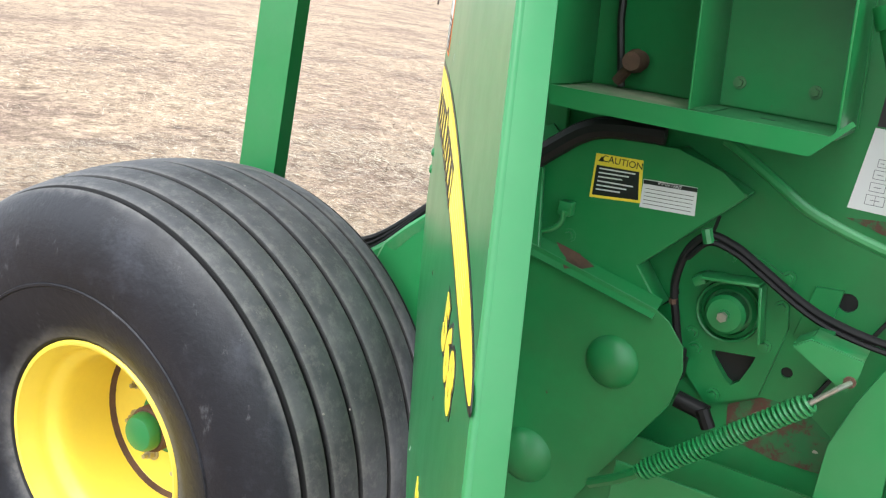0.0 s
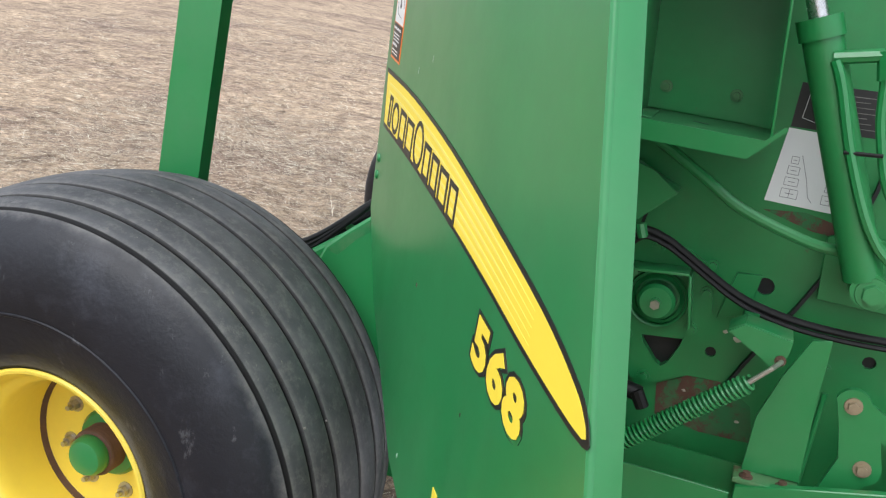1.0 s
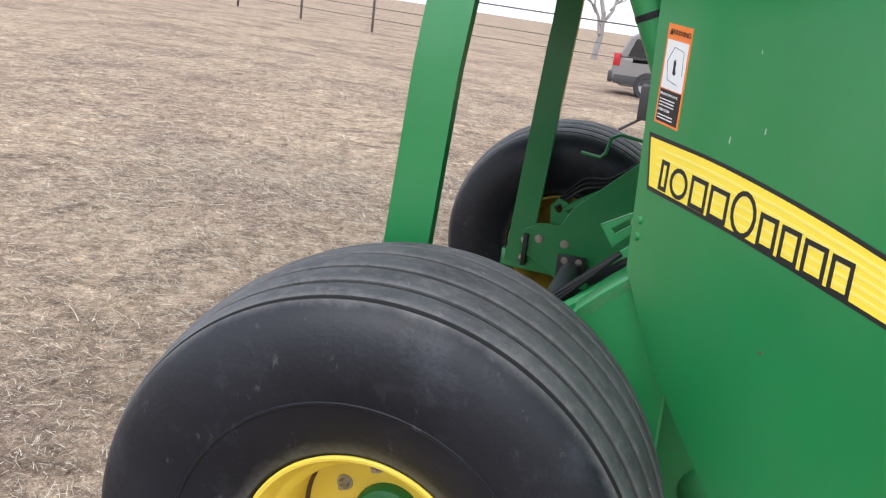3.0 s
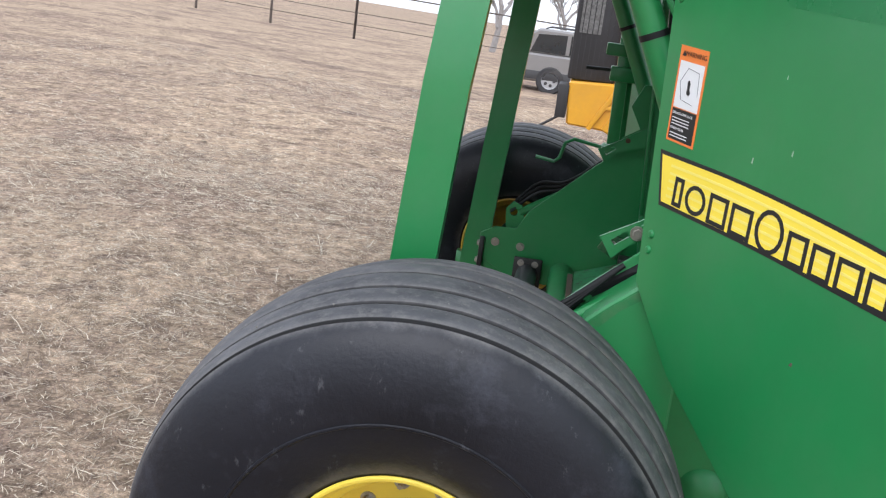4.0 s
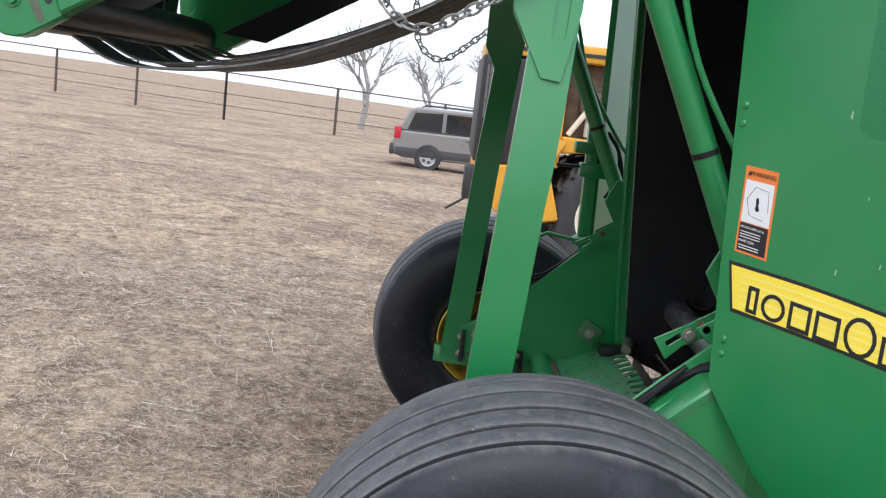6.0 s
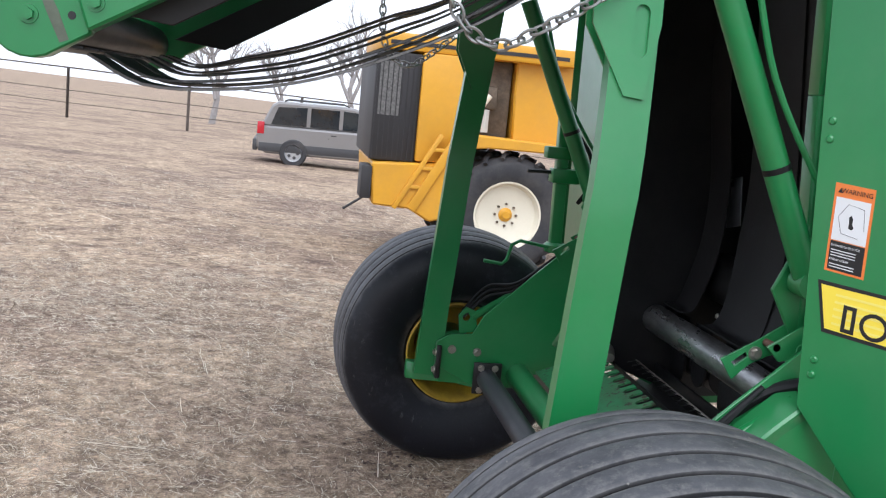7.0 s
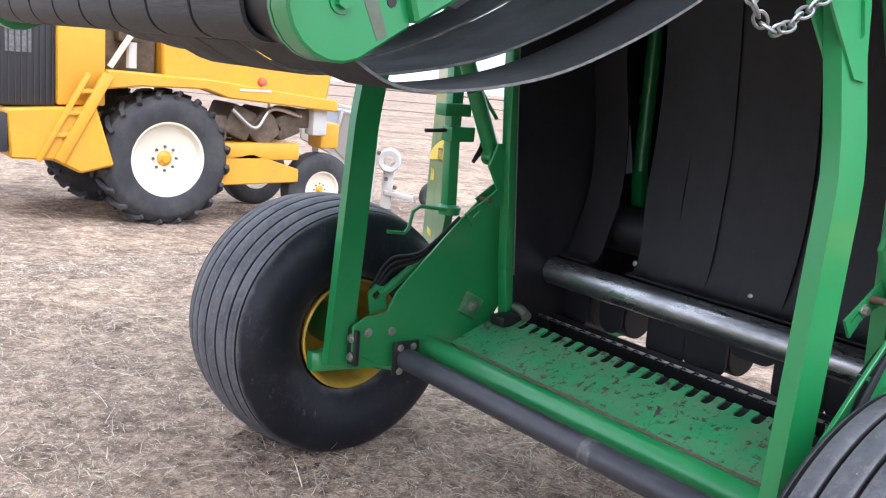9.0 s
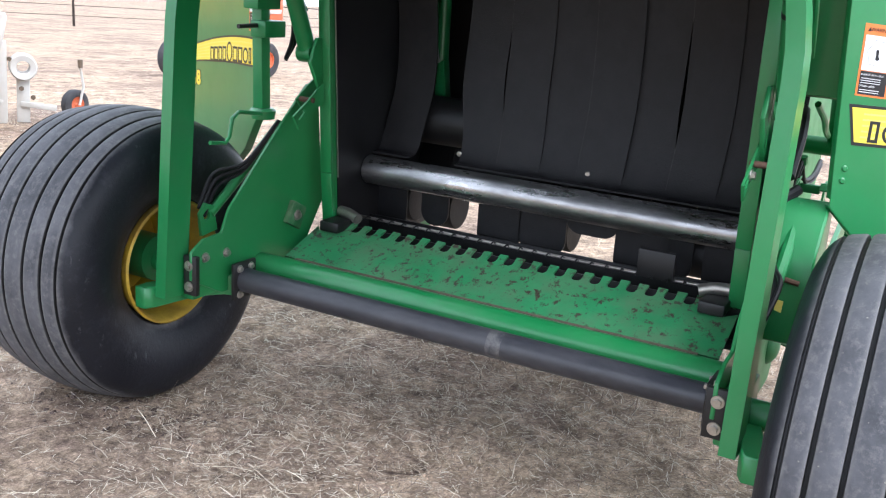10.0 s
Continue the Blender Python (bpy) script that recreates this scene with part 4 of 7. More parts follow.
def build_gate():
    lobe = circle(0.485, 0.71, 0.085, 11, -160, 10)
    side = lobe + [(0.56, 0.82), (0.56, 2.60), (0.50, 2.83), (0.10, 2.86), (-0.45, 2.70), (-0.85, 2.35), (-1.05, 1.85), (-1.06, 1.14), (-1.02, 1.06), (-0.74, 0.95), (-0.58, 0.90), (-0.25, 0.885), (0.0, 0.85), (0.16, 0.815), (0.30, 0.78), (0.40, 0.72)]
    body = part("tailgate", g(plate(side, -GATE_Y + 0.06, -GATE_Y + 0.068, 0)), GREEN, baler, "green sheet-steel tailgate swung open")
    part("gate_side", g(plate(side, GATE_Y - 0.068, GATE_Y - 0.06, 0)), GREEN, body)
    for s in (-1, 1):
        y0, y1, ym = s * (GATE_Y - 0.06), s * (GATE_Y + 0.012), s * (GATE_Y - 0.055)
        # front box flange with a folded lip, ending on a welded foot plate
        part("gate_post", g(plate([(0.478, 0.86), (0.49, 0.815), (0.563, 0.80), (0.563, 2.70), (0.478, 2.70)], y0, y1, 0.006)), GREEN, body, "box-section front post of the gate")
        part("post_edge", g(box(0.500, 0.506, y1, y1 + s * 0.006, 0.86, 2.6, 0.002)), GREEN, body)
        part("gate_foot", g(plate(lobe + [(0.567, 0.80), (0.50, 0.835), (0.405, 0.845), (0.36, 0.76), (0.375, 0.70)], y0, y1 - s * 0.02, 0.004)), GREEN, body, "rounded foot plate of the gate")
        part("scrape_band", g(plate([(0.445, 0.768), (0.50, 0.766), (0.56, 0.757), (0.558, 0.738), (0.50, 0.743), (0.446, 0.75)], y1 - s * 0.0198, y1 - s * 0.0192, 0)), SCRAPED, body, "grey-brown scraped band")
        part("pivot_bolt", g(bolt(0.483, y1 - s * 0.02, 0.71, 0.013, 0.010, (0, s, 0))), GREEN, body)
        for x, z in ((0.43, 0.78), (0.52, 0.785), (0.395, 0.685)):
            part("hole_plug", g(lathe([(0, -0.001), (0.008, -0.001), (0.009, 0.002)], 12, Matrix.Translation((x, y1 - s * 0.0195, z)))), DECAL_BLACK, body)
        # lower edge rail, folded lip and the inclined web between them
        low = [(0.375, 0.665), (0.16, 0.758), (0.0, 0.795), (-0.25, 0.836), (-0.58, 0.862)]
        part("edge_rail", g(join(*[beam((a[0], s * (GATE_Y - 0.005), a[1]), (b[0], s * (GATE_Y - 0.005), b[1]), 0.016, 0.06, 0.004) for a, b in zip(low, low[1:])])), GREEN, body)
        part("edge_web", g(join(*[beam((a[0] + 0.012, s * (GATE_Y - 0.045), a[1] + 0.045), (b[0] + 0.012, s * (GATE_Y - 0.045), b[1] + 0.045), 0.09, 0.004, 0.001) for a, b in zip(low, low[1:])])), GREEN_DARK, body)
        lip = [(p[0] + 0.02, s * (GATE_Y - 0.035), p[1] + 0.088) for p in low[1:]]
        part("edge_lip", g(tube([(0.36, s * (GATE_Y - 0.035), 0.765)] + lip, 0.008, 8, 4)), GREEN_DUSTY, body)
        if s < 0:
            cab = [(-0.5, -0.90, 0.965), (-0.2, -0.905, 0.94), (0.0, -0.90, 0.895), (0.17, -0.905, 0.85), (0.26, -0.905, 0.825), (0.315, -0.915, 0.78), (0.345, -0.925, 0.70), (0.36, -0.93, 0.64), (0.385, -0.925, 0.61)]
            wire = part("lamp_cable", g(tube(cab, 0.0065, 8, 6)), CABLE, body, "black lamp cable")
            part("cable_plug", g(tube([(0.245, -0.907, 0.832), (0.275, -0.908, 0.815)], 0.013, 10)), CABLE, wire)
            part("cable_loop", g(tube([(0.17, -0.91, 0.86), (0.20, -0.925, 0.855), (0.225, -0.925, 0.845), (0.235, -0.915, 0.835)], 0.003, 6, 4)), DECAL_WHITE, wire)
        # lamp fitting at the lower corner
        fit = part("lamp_bracket", g(join(tube([(0.40, s * 0.93, 0.645), (0.375, s * 0.93, 0.60)], 0.026, 14), box(0.35, 0.41, s * 0.905, s * 0.955, 0.575, 0.605, 0.004))), GREEN, body)
        part("lamp_stem", g(tube([(0.395, s * 0.90, 0.69), (0.385, s * 0.93, 0.62)], 0.012, 10)), GREEN_DARK, fit)
        # pressed recess with an arched rim; flat black paints the opening's shade under it
        rim = [(0.285, ym, 0.79), (0.272, ym, 0.865), (0.292, ym, 0.905), (0.34, ym, 0.918), (0.478, ym, 0.922)]
        part("recess_rim", g(tube(rim, 0.011, 8, 5)), GREEN, body)
        part("recess_shadow_slot", g(plate([(0.285, 0.775), (0.292, 0.80), (0.40, 0.83), (0.398, 0.81)], y0 + s * 0.0005, y0 + s * 0.001, 0)), DECAL_BLACK, body)
        for x, z, yy in ((0.40, 0.86, y0), (0.520, 0.842, y1)):
            part("gate_bolt", g(bolt(x, yy, z, 0.012, 0.01, (0, s, 0))), GREEN, body)
        # holes are not cut: flat black discs paint the dark inside them
        for x, z, r in ((0.418, 0.985, 0.007), (0.412, 0.955, 0.007), (0.432, 0.99, 0.003), (0.425, 0.94, 0.003)):
            part("panel_hole", g(lathe([(0, 0), (r, 0), (r, 0.002)], 10, Matrix.Translation((x, y0 + s * 0.0008, z)))), DECAL_BLACK, body)
        # stripe on its rail
        part("stripe_rail", g(plate([(-0.58, 1.215), (0.33, 1.180), (0.33, 1.315), (-0.58, 1.35)], s * (GATE_Y - 0.06), s * (GATE_Y - 0.044), 0.004)), GREEN, body)
        part("gate_stripe", g(plate([(-0.54, 1.262), (0.315, 1.227), (0.315, 1.296), (-0.54, 1.33)], s * (GATE_Y - 0.044), s * (GATE_Y - 0.0434), 0)), DECAL_YELLOW, body, "yellow stripe decal")
        for k in range(1, 5):
            f = k / 5
            z0, z1 = 1.262 + 0.068 * f, 1.227 + 0.069 * f
            part("stripe_line", g(plate([(-0.54, z0), (0.315, z1), (0.315, z1 + 0.004), (-0.54, z0 + 0.004)], s * (GATE_Y - 0.0434), s * (GATE_Y - 0.043), 0)), DECAL_PALE, body)
        part("stripe_border", g(plate([(-0.54, 1.243), (0.315, 1.207), (0.315, 1.227), (-0.54, 1.262)], s * (GATE_Y - 0.044), s * (GATE_Y - 0.0434), 0)), DECAL_BLACK, body)
        part("side_guard", g(plate([(-0.675, 1.235), (-0.685, 1.0), (-0.46, 0.928), (-0.22, 0.95), (-0.205, 1.20)], s * (GATE_Y - 0.05), s * (GATE_Y + 0.04), 0.006)), GREEN, body, "green side guard box")
        part("rear_guard", g(plate([(-1.06, 1.90), (-1.06, 1.12), (-1.02, 1.06), (-0.72, 0.97), (-0.692, 1.0), (-0.68, 1.9)], s * (GATE_Y - 0.05), s * (GATE_Y + 0.05), 0.008)), GREEN, body)
        build_latch(body, s)
        build_hand_label(body, s)
    # lower roller, belts round the gate's rear, dark lining along the front edge
    part("gate_roller", g(tube([(0.475, -0.82, 0.705), (0.475, 0.82, 0.705)], 0.07, 24)), BLACK_STEEL, body)
    for s in (-1, 1):
        part("gate_liner", g(plate([(0.50, 0.80), (0.61, 0.95), (0.60, 2.5), (0.50, 2.6)], s * 0.79, s * 0.80, 0.002)), BLACK_STEEL, body, "black inner liner plate")
    for i in range(8):
        y = 0.665 - i * 0.19
        part("gate_belt", g(strap([(0.55, y, 0.72), (0.50, y, 0.63), (0.40, y, 0.655), (0.16, y, 0.80), (-0.25, y, 0.90), (-0.75, y, 1.02), (-0.98, y, 1.25), (-1.0, y, 1.9), (-0.5, y, 2.6), (0.2, y, 2.8)], 0.178, 0.007)), RIBBED, body, "ribbed black rubber belt")


def build_latch(body, s):
    """Gate latch: a slotted plate, a link and a hook, bolted together."""
    ya, yb, yc = s * (GATE_Y - 0.043), s * (GATE_Y - 0.028), s * (GATE_Y - 0.012)
    slot = [(0.337, 1.262), (0.352, 1.252), (0.372, 1.312), (0.357, 1.32)]
    latch = part("latch_plate", g(plate([(0.315, 1.325), (0.318, 1.24), (0.355, 1.19), (0.385, 1.19), (0.42, 1.30), (0.40, 1.37), (0.335, 1.385)], ya, yb, 0, [slot])), GREEN, body, "slotted green latch plate")
    part("latch_link", g(plate([(0.385, 1.20), (0.455, 1.225), (0.478, 1.25), (0.475, 1.31), (0.45, 1.355), (0.40, 1.36), (0.385, 1.33), (0.43, 1.30), (0.435, 1.265), (0.40, 1.25), (0.37, 1.225)], yb, yc, 0)), GREEN, latch)
    hook = circle(0.50, 1.215, 0.052, 10, 110, -110)
    part("latch_hook", g(plate([(0.40, 1.215), (0.45, 1.26)] + hook + [(0.495, 1.14), (0.512, 1.165)] + circle(0.50, 1.205, 0.026, 6, -60, 80) + [(0.46, 1.20)], ya, yb, 0)), GREEN, latch)
    for x, z, r in ((0.367, 1.203, 0.017), (0.45, 1.335, 0.016), (0.405, 1.325, 0.013), (0.462, 1.285, 0.013), (0.458, 1.243, 0.014), (0.335, 1.30, 0.006), (0.337, 1.285, 0.006)):
        part("latch_bolt", g(bolt(x, yc, z, r, 0.01, (0, s, 0))), GREEN, latch)
    part("latch_rod", g(beam((0.45, s * (GATE_Y - 0.02), 1.34), (0.44, s * (GATE_Y - 0.02), 1.75), 0.028, 0.012, 0.002)), GREEN, latch)
    part("paint_chip", g(plate([(0.53, 1.06), (0.545, 1.05), (0.545, 1.14), (0.528, 1.15)], s * (GATE_Y + 0.0122), s * (GATE_Y + 0.0126), 0)), RUST, latch)


def build_hand_label(body, s):
    """A small label with a pictogram and a black text block, stuck aslant on the foot plate."""
    m = SWING @ Matrix.Translation((0.445, s * (GATE_Y - 0.0075), 0.833)) @ Matrix.Rotation(radians(-66), 4, "Y")
    d = -1 if s < 0 else 1
    label = part("hand_label", moved(box(-0.058, 0.058, 0, d * 0.0006, -0.02, 0.02, 0), m), DECAL_ORANGE, body, "small orange and black hand warning label")
    part("picture", moved(box(-0.055, -0.02, d * 0.0006, d * 0.001, -0.017, 0.016, 0), m), DECAL_WHITE, label)
    part("text_block", moved(box(-0.018, 0.055, d * 0.0006, d * 0.001, -0.016, 0.008, 0), m), DECAL_BLACK, label)
    part("picture_shape", moved(plate([(-0.05, -0.012), (-0.043, 0.002), (-0.047, 0.01), (-0.036, 0.003), (-0.026, 0.011), (-0.03, -0.004), (-0.036, -0.013)], d * 0.001, d * 0.0014, 0), m), DECAL_BLACK, label)
    for z in (0.003, -0.003, -0.009):
        part("text_bar", moved(box(-0.014, 0.05, d * 0.001, d * 0.0014, z - 0.0012, z + 0.001, 0), m), DECAL_WHITE, label)
    part("text_bar", moved(box(-0.01, 0.03, d * 0.0006, d * 0.001, 0.011, 0.017, 0), m), DECAL_BLACK, label)


RIBBED = material("ribbed_black_rubber", (0.012, 0.012, 0.013), 0.55, vary=0.3, scale=6, bump=0.5, bump_scale=160, stretch=(1, 0.1, 1), dirt=(0.06, 0.055, 0.05), dirt_amount=0.4, dirt_scale=5)
build_gate()


def build_slack_belts():
    """The belts between the open gate's lower roller and the chamber hang in slack bows."""
    rng = random.Random(9)
    lift = [0.10, 0.085, 0.06, 0.03, 0.012, 0.0, 0.004, 0.0]
    for i in range(8):
        y = 0.665 - i * 0.19
        h = lift[i] + rng.uniform(-0.01, 0.01)
        path = [(-1.225, 1.60 + h * 0.3), (-1.11, 1.552 + h * 0.6), (-0.95, 1.562 + h), (-0.775, 1.60 + h * 1.2), (-0.611, 1.664 + h * 1.3), (-0.449, 1.744 + h * 1.3), (-0.308, 1.830 + h), (-0.05, 2.02 + h * 0.5), (0.30, 2.28), (0.62, 2.40)]
        path = [(x - 0.018 * (1 - k / 9), z + 0.030 * (1 - k / 9)) for k, (x, z) in enumerate(path)]
        belt = part("slack_belt", strap([(x, y, z) for x, z in path], 0.172, 0.007, curve=4), BELT, baler, "slack black rubber belt")
        part("worn_edge", strap([(x, y - 0.0862, z) for x, z in path], 0.0012, 0.0055, curve=4), FRAYED, belt, "pale frayed belt edge")


build_slack_belts()


# ---- drive side of the baler, uncovered by the open shield ----
DECAL_PALE_STRAW = material("dry_chaff", (0.55, 0.45, 0.28), 0.8, vary=0.2, scale=30)


TAN_BOLT = material("dirty_plated_bolt", (0.36, 0.29, 0.20), 0.5, metal=0.6, vary=0.2, scale=40)


# the drive side lies a little forward and lower than its drawing
DRIVE = Matrix(((1.025, 0, 0, 0.001), (0, 1, 0, 0), (0, 0, 1.022, -0.0326), (0, 0, 0, 1)))


def on_drive_side(build):
    """Builds parts and shifts their meshes to where the drive side lies."""
    old = set(bpy.data.objects)
    build()
    for ob in bpy.data.objects:
        if ob not in old and ob.type == "MESH":
            ob.data.transform(DRIVE)


def panel_words(text, x, z, size, y, mat, parent):
    part("lettering", lettering(text, size, Matrix.Translation((x, y, z)) @ Matrix.Rotation(radians(90), 4, "X"), 0.0004), mat, parent)


def build_tool_box():
    b = part("tool_tray", box(0.60, 1.10, -1.02, -0.80, 1.282, 1.287, 0.001), GREEN_DUSTY, baler, "open green tray, dusty inside")
    part("tray_lip", plate([(0.585, 1.288), (0.60, 1.252), (1.066, 1.250), (1.125, 1.312), (1.118, 1.318), (1.09, 1.288)], -1.023, -1.018, 0), GREEN, b)
    part("tray_back", plate([(0.575, 1.29), (1.105, 1.29), (1.05, 1.95), (0.53, 1.95)], -0.805, -0.80, 0), GREEN_DARK, b)
    part("tray_wall", beam((0.59, -0.91, 1.288), (0.545, -0.91, 1.95), 0.005, 0.218, 0.001), GREEN, b)
    part("tray_wall", beam((1.10, -0.915, 1.288), (1.045, -0.915, 1.95), 0.005, 0.205, 0.001), GREEN, b)
    part("tray_divider", beam((0.853, -0.908, 1.288), (0.80, -0.908, 1.95), 0.004, 0.205, 0.001), GREEN, b)
    part("divider_foot", box(0.853, 0.885, -0.99, -0.86, 1.2875, 1.2905, 0.001), GREEN_DUSTY, b)
    for x, z in ((0.883, 1.335), (1.02, 1.340)):
        part("tray_bolt", bolt(x, -0.805, z, 0.008, 0.008), GREEN_WORN, b)
    # a black patch on the floor paints the slot's darkness
    part("drain_slot", plate([(0.955, -0.915), (0.985, -0.92), (0.985, -0.912), (0.955, -0.907)], 1.2872, 1.2878, 0, plane="xy"), DECAL_BLACK, b)
    part("rusty_coupling", join(lathe([(0, -0.03), (0.018, -0.028), (0.024, 0), (0.02, 0.025), (0, 0.03)], 12, Matrix.Translation((0.69, -0.85, 1.345))), tube([(0.69, -0.85, 1.345), (0.655, -0.84, 1.30)], 0.011, 8)), RUST, b, "rusty old coupling")
    # unseen panel added above the tray to keep skylight off its inside
    part("tray_roof", box(0.50, 1.09, -1.04, -0.80, 1.66, 1.666, 0.001), GREEN, b)
    part("coupling_rod", tube([(0.665, -0.835, 1.29), (0.64, -0.835, 1.42), (0.625, -0.835, 1.7)], 0.008, 8), BLACK_STEEL, b)


def build_guards():
    up = part("upper_guard", plate([(0.44, 1.03), (0.45, 1.10), (0.571, 1.172), (0.70, 1.195), (0.808, 1.197), (0.90, 1.172), (0.952, 1.136), (0.772, 0.953), (0.832, 0.881), (0.60, 0.93), (0.44, 0.955)], -0.86, -0.855, 0.001), GREEN, baler, "green sheet guard with warning labels")
    part("guard_return", join(beam((0.952, -0.825, 1.136), (0.772, -0.825, 0.953), 0.004, 0.065, 0.001), beam((0.772, -0.825, 0.953), (0.832, -0.825, 0.881), 0.004, 0.065, 0.001), beam((0.808, -0.825, 1.197), (0.952, -0.825, 1.136), 0.004, 0.065, 0.001)), GREEN_DARK, up)
    c = part("caution_label", plate([(0.648, 1.156), (0.746, 1.161), (0.756, 1.077), (0.649, 1.066)], -0.8606, -0.86, 0), DECAL_YELLOW, up, "yellow and black caution label")
    part("text_block", plate([(0.653, 1.133), (0.742, 1.137), (0.750, 1.082), (0.654, 1.072)], -0.861, -0.8606, 0), DECAL_BLACK, c)
    panel_words("CAUTION", 0.705, 1.148, 0.019, -0.8611, DECAL_BLACK, c)
    part("warning_sign", plate([(0.655, 1.141), (0.667, 1.142), (0.661, 1.152)], -0.861, -0.8606, 0), DECAL_BLACK, c)
    for k in range(6):
        z = 1.126 - k * 0.0085
        part("text_bar", plate([(0.66, z), (0.735 - 0.012 * (k % 3), z + 0.004), (0.735 - 0.012 * (k % 3), z + 0.0068), (0.66, z + 0.0028)], -0.8614, -0.861, 0), DECAL_WHITE, c)
    w = part("notice_label", plate([(0.753, 1.126), (0.860, 1.132), (0.865, 1.077), (0.755, 1.070)], -0.8606, -0.86, 0), DECAL_WHITE, up, "white notice label with small print")
    part("heading_block", plate([(0.754, 1.117), (0.861, 1.123), (0.860, 1.131), (0.754, 1.125)], -0.861, -0.8606, 0), DECAL_BLACK, w)
    panel_words("IMPORTANT", 0.807, 1.1245, 0.0085, -0.8613, DECAL_WHITE, w)
    for k in range(5):
        z = 1.108 - k * 0.0075
        part("text_bar", plate([(0.76, z), (0.856, z + 0.005), (0.856, z + 0.0062), (0.76, z + 0.0012)], -0.861, -0.8606, 0), FRAYED, w)
    lo = part("lower_guard", plate([(0.44, 0.972), (0.517, 0.960), (0.840, 0.887), (0.868, 0.870), (0.905, 0.828), (0.914, 0.78), (0.901, 0.703), (0.742, 0.425), (0.69, 0.35), (0.44, 0.35)], -0.90, -0.895, 0.001), GREEN_DARK, baler, "green drive guard with two pressed domes")
    slope = strap([(0.44, -0.888, 0.972), (0.516, -0.888, 0.955), (0.838, -0.888, 0.884)], 0.058, 0.004, (0, 0.86, 0.5), 0)
    part("guard_flange", slope, GREEN, lo, "chipped and rusty upper flange")
    for pts in (((0.585, 0.967), (0.612, 0.968), (0.655, 0.944), (0.69, 0.930), (0.668, 0.921), (0.645, 0.918), (0.632, 0.934), (0.61, 0.947)), ((0.628, 0.928), (0.652, 0.936), (0.664, 0.922), (0.640, 0.916))):
        rust = plate([(x, (z - (0.972 - 0.221 * (x - 0.44))) * 1.7) for x, z in pts], -0.0025, 0.0, 0)
        lean = Matrix(((1, 0, 0, 0), (0, 1, 0.86, -0.888), (-0.221, -0.7, 0.5, 0.972 + 0.221 * 0.44), (0, 0, 0, 1)))
        part("rust_patch", moved(rust, lean), RUST, lo, "flaking rust")
    for x, z, r in ((0.772, 0.755, 0.056), (0.622, 0.488, 0.062)):
        part("pressed_dome", lathe([(0, -0.032), (r * 0.3, -0.0305), (r * 0.55, -0.026), (r * 0.8, -0.016), (r * 0.95, -0.006), (r, 0.0)], 32, Matrix.Translation((x, -0.9, z))), GREEN_DARK, lo)
    part("clip_block", box(0.595, 0.625, -0.885, -0.86, 1.02, 1.05, 0.004), GREEN, baler)
    part("clip_rod", tube([(0.61, -0.885, 1.03), (0.605, -0.885, 1.0), (0.56, -0.885, 0.975), (0.44, -0.885, 0.95)], 0.006, 8, 4), GREEN, baler)
    part("edge_bolt", bolt(0.622, -0.86, 0.978, 0.009, 0.008), GREEN, baler)


